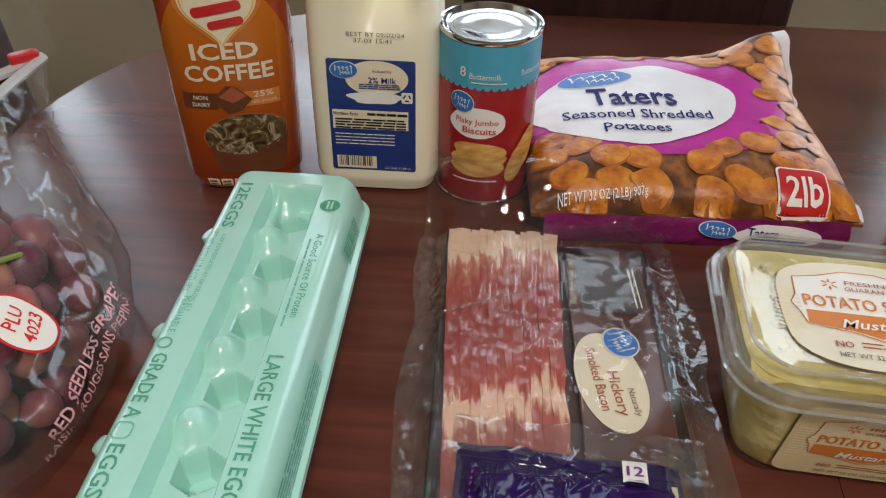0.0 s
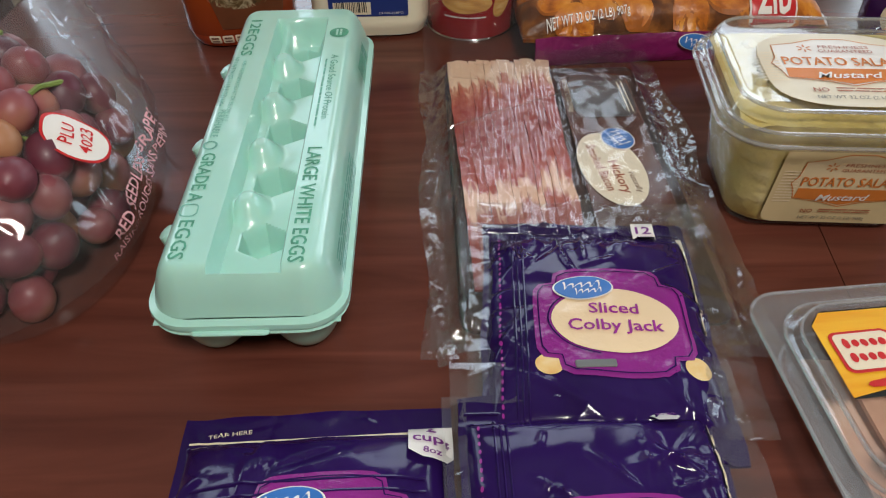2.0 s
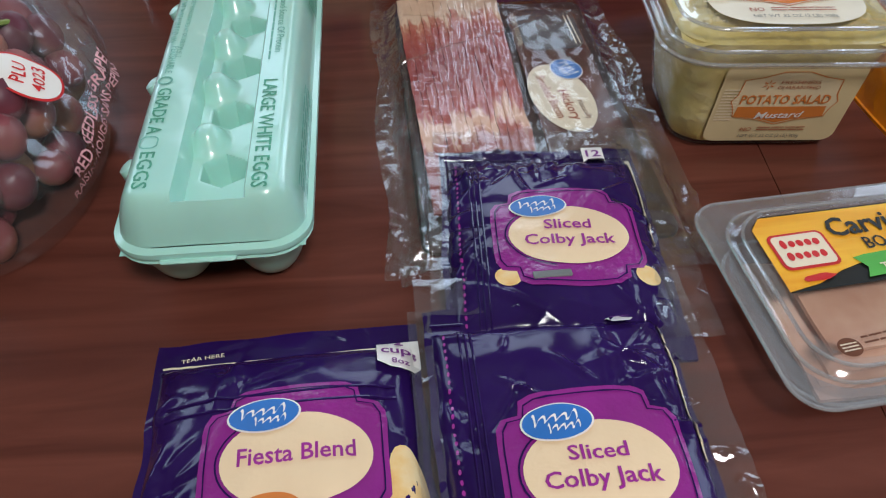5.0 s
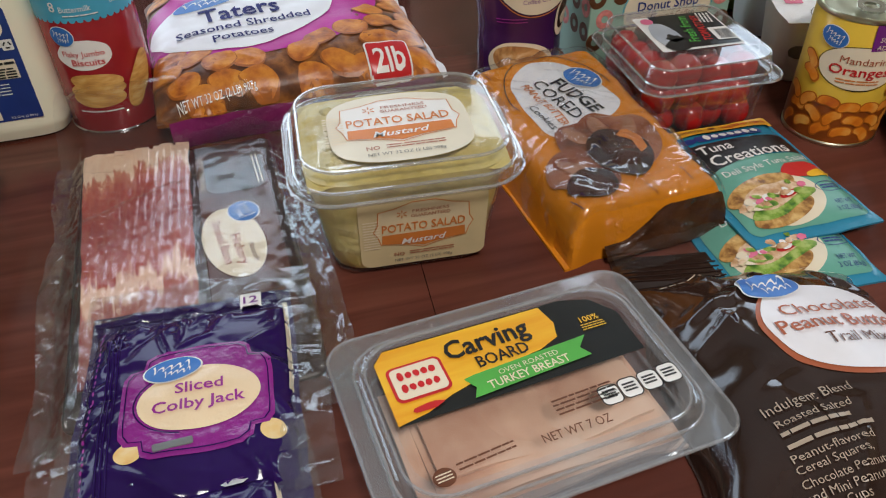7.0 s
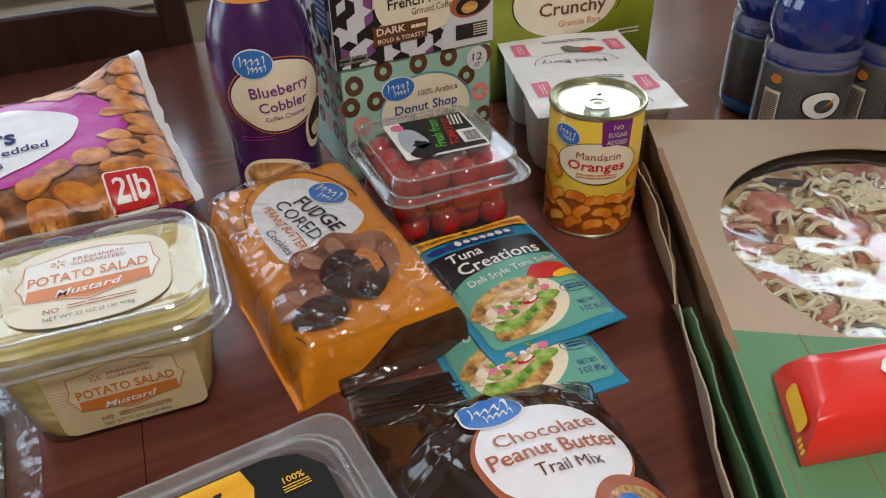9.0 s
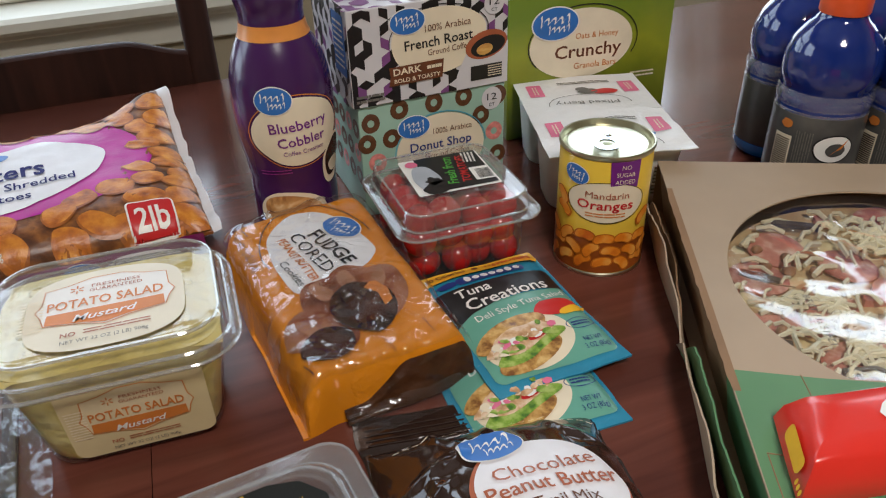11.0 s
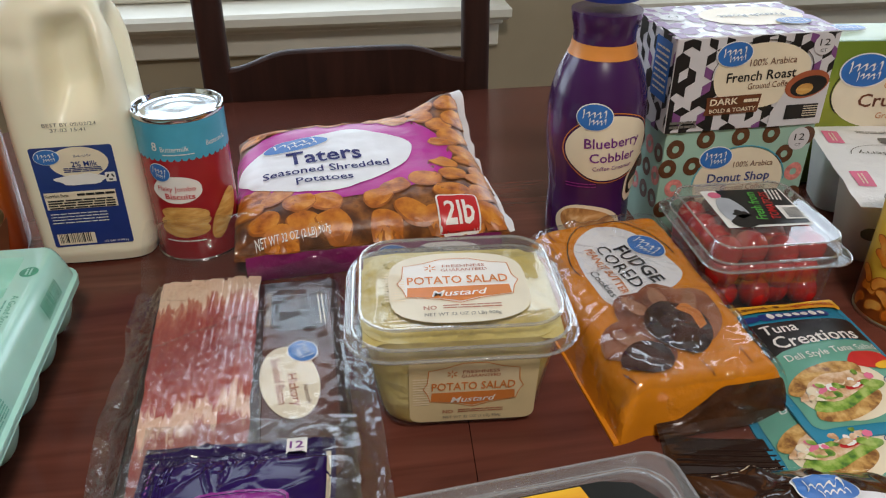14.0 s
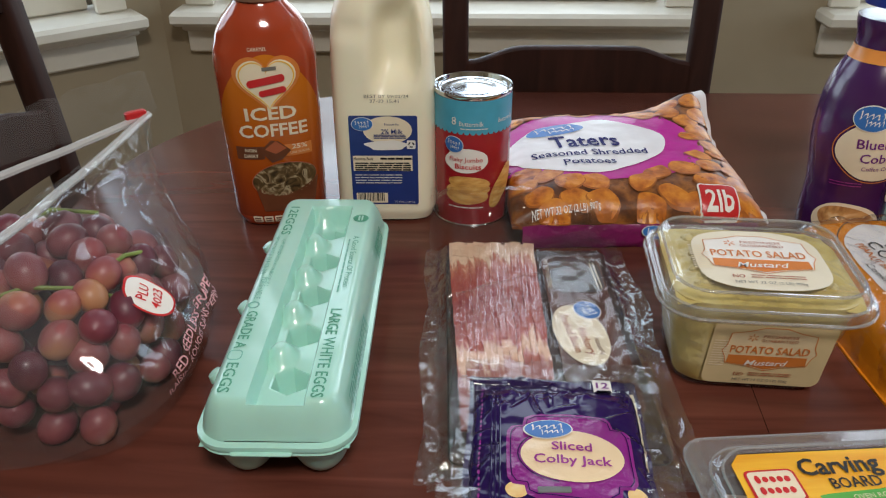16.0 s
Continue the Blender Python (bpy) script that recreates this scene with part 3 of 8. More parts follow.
def dining_chair(m, label):
    """A ladder-back chair; its back is at +y."""
    ch = thing("dining_chair", m, label, "chair", "chairs round the table")
    part("seat", loft([rr(0.40, 0.38, 0.04, 0.435, 5, 0, -0.20), rr(0.43, 0.41, 0.05, 0.445, 5, 0, -0.20), rr(0.43, 0.41, 0.05, 0.46, 5, 0, -0.20), rr(0.40, 0.38, 0.04, 0.47, 5, 0, -0.20)]), CHAIR_WOOD, ch)
    for s in (-1, 1):
        def back_post(z, s=s):
            return Vector((s * (0.1690 + 0.004 * max(0, (z - 0.45) / 0.5)), 0.01 + 0.10 * max(0, z - 0.45) ** 1.4, z))
        part("back_post", loft([[back_post(z) + Vector((p.x, p.y, 0)) for p in rr(0.036, 0.030, 0.008, 0, 3)] for z in (0, 0.2, 0.45, 0.6, 0.75, 0.9, 1.02)]), CHAIR_WOOD, ch)
        part("front_leg", moved(loft([rr(w, w, 0.006, z, 3) for w, z in ((0.03, 0), (0.038, 0.434))]), Matrix.Translation((s * 0.18, -0.36, 0))), CHAIR_WOOD, ch)
        part("side_stretcher", moved(rbox(0.02, 0.33, 0.03, 0.006, z=0.2), Matrix.Translation((s * 0.178, -0.18, 0))), CHAIR_WOOD, ch)
    for z0, hh, arch in ((0.56, 0.05, 0.02), (0.708, 0.078, 0.018), (0.90, 0.07, 0.035)):
        rings = []
        for i in range(33):
            t = i / 32 * 2 - 1
            x = t * 0.155
            y = 0.012 + 0.10 * max(0, z0 - 0.45) ** 1.4 + 0.012 * (1 - t * t)
            top = z0 + hh + arch * smooth01((1 - abs(t)) / 0.5)
            bot = z0 + arch * 0.3 * (1 - t * t)
            rings.append([Vector((x, y - 0.009, bot)), Vector((x, y + 0.009, bot)), Vector((x, y + 0.009, top - 0.003)), Vector((x, y + 0.005, top)), Vector((x, y - 0.005, top)), Vector((x, y - 0.009, top - 0.003))])
        part("slat", loft(rings), CHAIR_WOOD, ch)
    return ch


dining_chair(pose(0.238, 0.946, 0), "dark wooden ladder-back chair pushed under the table's long side")
dining_chair(pose(-0.405, 0.615, 0, 0, 0, 90), "dark wooden ladder-back chair at the table's rounded end")

# ---------------------------------------------------------------- egg carton


def rr_dist(x, y, w, d, r):
    """Distance inside a rounded rectangle's edge (negative outside)."""
    qx, qy = abs(x) - w / 2 + r, abs(y) - d / 2 + r
    return -(math.hypot(max(qx, 0), max(qy, 0)) + min(max(qx, qy), 0) - r)


PITS = [(-0.0995 + 0.0463 * i) for i in range(5)]
EGG_Y = -0.0035


def lid_height(x, y):
    d = rr_dist(x, y - EGG_Y, 0.0900, 0.272, 0.018)
    z = 0.040 + 0.0265 * (1 - (1 - min(1, max(0, d) / 0.0135)) ** 2.4)
    tr = min(smooth01((0.0170 - abs(x - 0.0025)) / 0.0028), smooth01((0.1200 - abs(y + 0.0115)) / 0.004))
    z -= 0.0125 * tr
    for py in PITS:
        dx, dy = x - 0.0045, y - py
        hexd = max(abs(dx), abs(dx) * 0.5 + abs(dy) * 0.866)
        z -= 0.0185 * smooth01((0.0112 - hexd) / 0.0034) * tr
        bx, by = x + 0.0050, y - py - 0.0225
        z += 0.0105 * smooth01(1.2 - math.hypot(bx / 0.0105, by / 0.0125)) * tr
    dx, dy = x - 0.0035, y - 0.094
    z -= 0.006 * smooth01((0.0125 - max(abs(dx), abs(dy))) / 0.004) * tr
    return z + 0.0003 * wob(x, y, 3, s=45)


carton = thing("egg_carton", pose(-0.0325, 0.3585, TABLE, 0, 0, 0.5), "closed mint green foam egg carton with green lettering", "egg carton")


def lid_surf(u, v):
    return Vector((u, v, lid_height(u, v)))


def lid_print(u, v):
    return Vector((u, v, 0.0666))


pts, faces = sheet(lid_surf, -0.0450, 0.0450, 100, -0.1400, 0.1330, 260)
keep = [i for i, p in enumerate(pts) if rr_dist(p.x, p.y - EGG_Y, 0.0900, 0.272, 0.018) > -0.0005]
back = {i: k for k, i in enumerate(keep)}
part("lid", ([pts[i] for i in keep], [tuple(back[i] for i in q) for q in faces if all(i in back for i in q)]), FOAM, carton)
part("rim", loft([rr(w, w + 0.184, r, z, 8, 0, EGG_Y) for w, r, z in ((0.090, 0.019, 0.0385), (0.095, 0.021, 0.0378), (0.0955, 0.021, 0.0395), (0.095, 0.021, 0.0412), (0.088, 0.018, 0.0424))], (False, False)), FOAM, carton)
part("rim", loft([rr(w, w + 0.184, r, z, 8, 0, EGG_Y) for w, r, z in ((0.080, 0.017, 0.0345), (0.093, 0.021, 0.0338), (0.0945, 0.021, 0.0352), (0.093, 0.021, 0.0366), (0.080, 0.017, 0.0372))], (False, False)), FOAM, carton)


def tray_surf(u, v):
    z = 0.036
    for i in range(6):
        for sx in (-0.0225, 0.0225):
            d = math.hypot((u - sx) / 0.0205, (v + 0.1135 - 0.044 * i) / 0.0208)
            z = min(z, 0.036 - 0.036 * (max(0, 1 - d ** 2.6)) ** 0.6)
    return Vector((u, v, z))


part("tray", sheet(tray_surf, -0.044, 0.044, 60, -0.137, 0.130, 150), FOAM, carton)
for ty in (-0.085, -0.01, 0.075):
    part("latch", moved(lathe([(0.001, 0.004), (0.0045, 0.003), (0.006, -0.001), (0.005, -0.006), (0.001, -0.008)], 16), pose(-0.0455, ty, 0.046, 0, -35, 0)), FOAM, carton)
part("tab", moved(rbox(0.036, 0.006, 0.0016, 0.002, 0.0005), Matrix.Translation((-0.006, -0.1425, 0.0365))), FOAM, carton)
for body, x, y, w, h, ink in (("12EGGS", -0.0275, 0.0825, 0.047, 0.0072, FOAM_INK), ("GRADE A", -0.0288, -0.0640, 0.040, 0.0072, FOAM_INK), ("EGGS", -0.0288, -0.1115, 0.027, 0.0072, FOAM_INK),
                              ("LARGE WHITE EGGS", 0.0262, -0.0845, 0.088, 0.0076, FOAM_INK), ("A Good Source Of Protein", 0.0285, 0.0220, 0.071, 0.0046, FOAM_INK),
                              ("NET WT 24 OZ (1 LB 8 OZ) 680g", -0.0325, 0.0290, 0.055, 0.0034, FOAM_INK_PALE), ("KEEP REFRIGERATED AT OR BELOW 45 F", -0.0268, 0.0190, 0.066, 0.0026, FOAM_INK_PALE), ("PERISHABLE", -0.0300, -0.0160, 0.027, 0.0042, FOAM_INK_PALE)):
    words(lid_print, body, x, y, w, h, ink, carton, 1, -90, 0.012 if h > 0.005 else 0.0)
bars(lid_print, 0.0235, 0.0160, 0.074, 0.0020, 1, FOAM_INK_PALE, carton, 1, -90, 4)
part("mark", ring_line(lid_print, -0.0305, -0.0368, oval(0.0034, 0.0034, 20), 0.0012, 1), FOAM_INK_PALE, carton)
part("mark", patch(lid_print, 0.0285, 0.0865, oval(0.0062, 0.0062), 1), FOAM_INK, carton, "round green mark")
bars(lid_print, 0.0285, 0.0865, 0.008, 0.005, 2, FOAM, carton, 2, -90, 8, name="mark_bars")
part("mark", ring_line(lid_print, -0.0300, -0.0905, rect(0.009, 0.0085, 0.003), 0.0008, 1, -90), FOAM_INK_PALE, carton)
bars(lambda u, v: Vector((0.0452 - 0.0035 * ((max(0.0, v + 0.012)) / 0.02) ** 2, u, 0.050 + v)), -0.075, 0.002, 0.085, 0.012, 6, FOAM_INK_PALE, carton, 3, 0, 11)
bar_rnd = random.Random(5)
geos, xx = [], 0.055
while xx < 0.088:
    bw = bar_rnd.choice((0.0004, 0.0008, 0.0013))
    geos.append(patch(lambda u, v: Vector((0.0452 - 0.0035 * ((max(0.0, v + 0.012)) / 0.02) ** 2, u, 0.050 + v)), xx, 0.003, rect(bw, 0.012), 3, 0, 1))
    xx += bw + bar_rnd.choice((0.0006, 0.001))
part("barcode", merge(*geos), FOAM_INK, carton, smooth=False)

# ---------------------------------------------------------------- milk jug
milk = thing("milk_jug", pose(0.003, 0.609, TABLE, 0, 0, 1), "cream-white half gallon plastic milk jug with a navy label", "milk jug")
JUG = [(0.078, 0.0, 0.02), (0.090, 0.002, 0.024), (0.0965, 0.012, 0.026), (0.0965, 0.06, 0.024), (0.096, 0.115, 0.024), (0.095, 0.150, 0.026), (0.094, 0.175, 0.03), (0.090, 0.195, 0.034), (0.080, 0.212, 0.036), (0.062, 0.226, 0.03), (0.044, 0.236, 0.0215), (0.036, 0.242, 0.0178), (0.035, 0.252, 0.0173)]


def jug_ring(w, z, r, n=120):
    """A squarish section, hollowed for the grip at the front and beside the handle."""
    k = 2 + 6.5 * max(0.0, 1 - r / (w / 2))
    out = []
    for i in range(n):
        a = 2 * math.pi * i / n
        c, s = math.cos(a), math.sin(a)
        q = (w / 2) / (abs(c) ** k + abs(s) ** k) ** (1 / k)
        x, y = q * c, q * s
        if y < 0:
            y += math.exp(-((x - 0.012) / 0.0185) ** 4 - ((z - 0.172 - 0.25 * (x - 0.012)) / 0.034) ** 4) * 0.026
            y += math.exp(-((x + 0.028) / 0.017) ** 2 - ((z - 0.188) / 0.012) ** 2) * 0.004
        if x > 0:
            x -= math.exp(-((y - 0.004) / 0.022) ** 6 - ((z - 0.166) / 0.040) ** 6) * 0.016
        out.append(Vector((x, y, z)))
    return out


fine = []
for (w0, z0, r0), (w1, z1, r1) in zip(JUG, JUG[1:]):
    k = max(1, int((z1 - z0) / 0.003))
    fine += [jug_ring(w0 + (w1 - w0) * i / k, z0 + (z1 - z0) * i / k, r0 + (r1 - r0) * i / k) for i in range(k)]
fine.append(jug_ring(*JUG[-1]))
part("bottle", loft(fine), MILK, milk)
part("cap", lathe([(0.019, 0.246), (0.0195, 0.248), (0.0195, 0.262), (0.018, 0.264)], 32), WHITE_CAP, milk)
mf = flat_face(Matrix(((1, 0, 0, 0), (0, 0, -1, -0.0484), (0, 1, 0, 0), (0, 0, 0, 1))))
ml = part("label", patch(mf, 0.0, 0.0655, rect(0.063, 0.090, 0.002), 1), NAVY, milk, "navy blue paper label")
part("panel", patch(mf, 0.004, 0.0965, oval(0.0225, 0.0135), 2), CREAM, ml)
logo(mf, -0.019, 0.1025, 0.0095, 0.0062, ml, 3)
words(mf, "2% Milk", 0.008, 0.0955, 0.020, 0.0046, NAVY, ml, 4, 0, 0.012)
words(mf, "Reduced Fat", 0.008, 0.1025, 0.013, 0.0022, NAVY, ml, 4)
bars(mf, 0.006, 0.0905, 0.030, 0.0045, 3, NAVY, ml, 4, 0, 3)
part("splash", patch(mf, 0.002, 0.0815, blob(0.019, 0.0055, 3, 0.5, 30), 3), WHITE, ml)
part("panel", patch(mf, -0.0015, 0.0635, rect(0.0555, 0.0155), 2), CREAM, ml)
words(mf, "Nutrition Facts", -0.0195, 0.0685, 0.018, 0.0028, BLACK, ml, 4, 0, 0.012)
bars(mf, 0.011, 0.0685, 0.030, 0.0035, 1, BLACK, ml, 4, 0, 5)
bars(mf, -0.0015, 0.0605, 0.053, 0.009, 4, BLACK, ml, 4, 0, 6)
bars(mf, -0.006, 0.0475, 0.045, 0.011, 4, WHITE, ml, 3, 0, 7, 0.28)
part("panel", patch(mf, -0.013, 0.0275, rect(0.030, 0.0105), 2), CREAM, ml)
geos, xx = [], -0.026
while xx < -0.0015:
    bw = bar_rnd.choice((0.0004, 0.0007, 0.0011))
    geos.append(patch(mf, xx, 0.0285, rect(bw, 0.0085), 3, 0, 1))
    xx += bw + bar_rnd.choice((0.0005, 0.0009))
part("barcode", merge(*geos), BLACK, ml, smooth=False)
words(mf, "1/2 GAL (1.89 L)", 0.018, 0.0235, 0.019, 0.002, WHITE, ml, 3)
part("panel", patch(mf, 0.0255, 0.0825, rect(0.008, 0.0085, 0.001), 3), WHITE, ml, "recycling mark")
part("mark", merge(*[patch(mf, 0.0255 + 0.0022 * math.cos(a), 0.0825 + 0.0022 * math.sin(a), rect(0.003, 0.0012), 4, math.degrees(a) + 90, 1) for a in (0.5, 2.6, 4.7)]), BLACK, ml, smooth=False)
words(mf, "BEST BY 09/02/24", 0.004, 0.1290, 0.040, 0.0030, GREY_INK, milk, 2)
words(mf, "37-03 15:41", 0.002, 0.1245, 0.026, 0.0030, GREY_INK, milk, 2)

# ---------------------------------------------------------------- iced coffee bottle
coffee = thing("coffee_bottle", pose(-0.104, 0.588, TABLE, 0, 0, 13), "orange caramel iced coffee bottle with a red cap", "bottle")
TEA = plain("red_brown_liquid_plastic", (0.40, 0.055, 0.016), 0.12, vary=0.1, scale=8, bump=0.1, dist=0.002, coat=0.6)
SLEEVE = along_mat("orange_sleeve", 2, 0.0, 0.17, [(0.0, (0.17, 0.022, 0.008)), (0.25, (0.30, 0.050, 0.007)), (0.55, (0.46, 0.105, 0.006)), (1.0, (0.62, 0.19, 0.008))], (20, 20, 20), 0.03, 0.25, 0.3, 0.1)
CAP_RED = plain("red_cap_plastic", (0.60, 0.018, 0.02), 0.3)
CLEAR_NECK = plain("smoky_neck_plastic", (0.22, 0.12, 0.08), 0.15, coat=0.5)
CPROF = [(0.035, 0.0), (0.041, 0.002), (0.0445, 0.010), (0.0452, 0.05), (0.0460, 0.10), (0.0470, 0.150), (0.0470, 0.157), (0.0458, 0.168), (0.042, 0.181), (0.036, 0.192), (0.028, 0.201), (0.0215, 0.208), (0.019, 0.214), (0.019, 0.221)]


def prof(table_, z):
    for (r0, z0), (r1, z1) in zip(table_, table_[1:]):
        if z0 <= z <= z1:
            return r0 + (r1 - r0) * (z - z0) / (z1 - z0)
    return table_[-1][0] if z > table_[-1][1] else table_[0][0]


def squarish(r, a, k=2.9):
    """A bottle's rounded-square section."""
    c, s = abs(math.cos(a)), abs(math.sin(a))
    return r / ((c ** k + s ** k) ** (1 / k)) * 0.985


def bottle_ring(r, z, n=72, k=2.9, dy=0.86):
    return [Vector((squarish(r, a, k) * math.sin(a), -squarish(r, a, k) * math.cos(a) * dy, z)) for a in [2 * math.pi * i / n for i in range(n)]]


zs = [0.0, 0.002, 0.006, 0.010] + [0.014 + 0.006 * i for i in range(34)] + [0.216, 0.221]
part("bottle", loft([bottle_ring(prof(CPROF, z), z, 72, 2.9 if z < 0.172 else 2.2, 0.86 if z < 0.172 else 0.86 + 0.14 * (z - 0.172) / 0.049) for z in zs]), TEA, coffee)
part("cap", lathe([(0.0225, 0.215), (0.023, 0.217), (0.0225, 0.241), (0.021, 0.2435)], 48), CAP_RED, coffee)
part("neck_ring", lathe([(0.0215, 0.208), (0.0235, 0.2095), (0.0235, 0.2125), (0.0215, 0.2145)], 40), CLEAR_NECK, coffee)


def coffee_surf(u, v):
    a = u / 0.049
    r = squarish(prof(CPROF, v), a)
    return Vector((r * math.sin(a), -r * math.cos(a) * 0.86, v))


def sleeve(u, v):
    top = 0.169 - 20.0 * min(abs(u), 0.054) ** 2.0
    p = coffee_surf(u, 0.012 + (top - 0.012) * v)
    return p + Vector((p.x, p.y / 0.86, 0)).normalized() * 0.0004


part("sleeve", sheet(sleeve, -0.077, 0.077, 70, 0, 1, 30), SLEEVE, coffee, "bright orange printed sleeve")


def heart(s, n=40):
    return [(s * 0.062 * 16 * math.sin(t) ** 3, s * 0.062 * (13 * math.cos(t) - 5 * math.cos(2 * t) - 2 * math.cos(3 * t) - math.cos(4 * t)) + s * 0.1) for t in [2 * math.pi * i / n for i in range(n)]]


hl = part("heart_badge", patch(coffee_surf, 0.000, 0.1425, heart(0.0300), 3), ORANGE, coffee, "white heart badge with red bars")
part("heart", patch(coffee_surf, 0.000, 0.1425, heart(0.0262), 4), CREAM, hl)
part("line", ring_line(coffee_surf, 0.000, 0.1425, heart(0.0242), 0.0011, 5), YELLOW, hl)
part("bar", patch(coffee_surf, -0.0010, 0.1463, rect(0.034, 0.0068, 0.003), 7, 9), RED, hl)
part("bar", patch(coffee_surf, 0.0040, 0.1365, rect(0.025, 0.0058, 0.0026), 7, 9), RED, hl)
part("bar", patch(coffee_surf, 0.003, 0.1570, rect(0.013, 0.003), 6, 3), GREY_INK, hl)
words(coffee_surf, "CARAMEL", -0.006, 0.1735, 0.018, 0.0034, CREAM, coffee, 3)
words(coffee_surf, "ICED", 0.000, 0.1165, 0.047, 0.0120, CREAM, coffee, 4, 1, 0.022)
words(coffee_surf, "COFFEE", 0.001, 0.1005, 0.063, 0.0120, CREAM, coffee, 4, 1, 0.022)
part("panel", patch(coffee_surf, -0.0235, 0.0785, rect(0.026, 0.0125), 3), BROWN, coffee)
words(coffee_surf, "NON", -0.0225, 0.0815, 0.010, 0.0034, CREAM, coffee, 5, 0, 0.012)
words(coffee_surf, "DAIRY", -0.0225, 0.0760, 0.013, 0.0034, CREAM, coffee, 5, 0, 0.012)
part("panel", patch(coffee_surf, 0.0225, 0.0795, rect(0.026, 0.0115), 3), ORANGE, coffee)
words(coffee_surf, "25%", 0.0235, 0.0830, 0.014, 0.0046, CREAM, coffee, 5, 0, 0.012)
words(coffee_surf, "LESS SUGAR", 0.0235, 0.0772, 0.018, 0.0023, CREAM, coffee, 5)
part("caramel", patch(coffee_surf, 0.0, 0.0795, [(0.0155, 0), (0.004, 0.010), (-0.003, 0.011), (-0.0145, 0.001), (-0.004, -0.011), (0.006, -0.0085)], 5), BROWN, coffee, "printed caramel square")
part("caramel_face", patch(coffee_surf, 0.0005, 0.083, [(0.011, -0.001), (0.001, 0.007), (-0.010, -0.001), (0.0, -0.006)], 6), RUST, coffee)
ICE = mottled("printed_iced_coffee", [(0.30, (0.02, 0.012, 0.006)), (0.50, (0.13, 0.08, 0.03)), (0.62, (0.46, 0.38, 0.24)), (0.70, (0.09, 0.055, 0.025))], 90, 0.3, 0.05, distort=1.5)
gl = part("printed_glass", patch(coffee_surf, 0.0065, 0.050, oval(0.0325, 0.0178), 3, 6), RUST, coffee, "printed glass of iced coffee")
part("printed_ice", patch(coffee_surf, 0.0065, 0.0505, oval(0.0315, 0.0165), 4, 6), ICE, gl)
part("printed_drink", patch(coffee_surf, 0.009, 0.030, [(0.031, 0.019), (0.010, 0.008), (-0.010, 0.006), (-0.032, 0.013), (-0.026, -0.012), (0.024, -0.013)], 4), BROWN, gl)
for k in range(3):
    part("panel", patch(coffee_surf, -0.025 + 0.0105 * k, 0.0095, rect(0.009, 0.0065, 0.001), 5), CREAM, coffee)
    bars(coffee_surf, -0.025 + 0.0105 * k, 0.0095, 0.006, 0.005, 2, BROWN, coffee, 6, 0, 30 + k)

# ---------------------------------------------------------------- cans


def tin_can(m, r, h, body_mat, name, label, rim_mat):
    can = thing(name, m, label, "can")
    part("body", lathe([(r * 0.94, 0.0), (r * 0.985, 0.0012), (r, 0.003), (r, h - 0.0045), (r * 0.99, h - 0.004)], 64, (True, False)), body_mat, can)
    part("bottom_rim", lathe([(r * 0.97, 0.0), (r * 1.015, 0.0005), (r * 1.02, 0.0025), (r * 1.0, 0.0035)], 64, (False, False)), rim_mat, can)
    lid = part("lid", lathe([(r * 1.0, h - 0.0045), (r * 1.025, h - 0.0035), (r * 1.03, h - 0.001), (r * 1.015, h), (r * 0.985, h - 0.0004), (r * 0.965, h - 0.0035), (r * 0.95, h - 0.0052), (r * 0.90, h - 0.0047), (r * 0.86, h - 0.0036),
                              (r * 0.78, h - 0.0042), (r * 0.66, h - 0.0036), (r * 0.58, h - 0.0041), (r * 0.3, h - 0.004), (0.0005, h - 0.004)], 64, (False, True)), rim_mat, can)
    return can, lid


biscuit, blid = tin_can(pose(0.086, 0.588, TABLE, 0, 0, 0), 0.0362, 0.132, DARKRED, "biscuit_can", "red and blue biscuit can with a bare tin lid", STEEL)
bf = round_face(0.0362)
part("band", loft([[bf(2 * math.pi * 0.0362 * i / 96, z) * 1.0 + Vector((bf(2 * math.pi * 0.0362 * i / 96, z).x, bf(2 * math.pi * 0.0362 * i / 96, z).y, 0)) * 0.006 for i in range(96)]
                   for z in (0.0975, 0.10, 0.12, 0.1275)], (False, False)), SKYBLUE, biscuit, "light blue paper band")
part("scalloped_edge", merge(*[patch(bf, 2 * math.pi * 0.0362 * i / 40, 0.0975, oval(0.0024, 0.0020, 10), 1.2, 0, 2) for i in range(40)]), SKYBLUE, biscuit)
words(bf, "8", -0.0175, 0.1085, 0.0045, 0.0075, WHITE, biscuit, 4, 0, 0.01)
words(bf, "Buttermilk", -0.0015, 0.1065, 0.022, 0.0045, WHITE, biscuit, 4)
bars(bf, 0.001, 0.1015, 0.025, 0.0016, 1, WHITE, biscuit, 4, 0, 9)
words(bf, "Buttermilk", 0.034, 0.108, 0.020, 0.0045, WHITE, biscuit, 4)
bl = part("label", patch(bf, -0.006, 0.070, blob(0.0205, 0.0125, 4, 0.12, 30), 2), WHITE, biscuit, "white label patch")
words(bf, "Flaky Jumbo", -0.006, 0.0715, 0.031, 0.0045, RED, bl, 4)
words(bf, "Biscuits", -0.004, 0.0645, 0.024, 0.0052, RED, bl, 4, 0, 0.012)
logo(bf, -0.0175, 0.0855, 0.0088, 0.0075, bl, 4, -12)
BISCUIT = mottled("printed_biscuit", [(0.30, (0.40, 0.17, 0.035)), (0.52, (0.66, 0.36, 0.09)), (0.70, (0.78, 0.55, 0.22))], 60, 0.35, 0.05, stretch=(1, 1, 3))
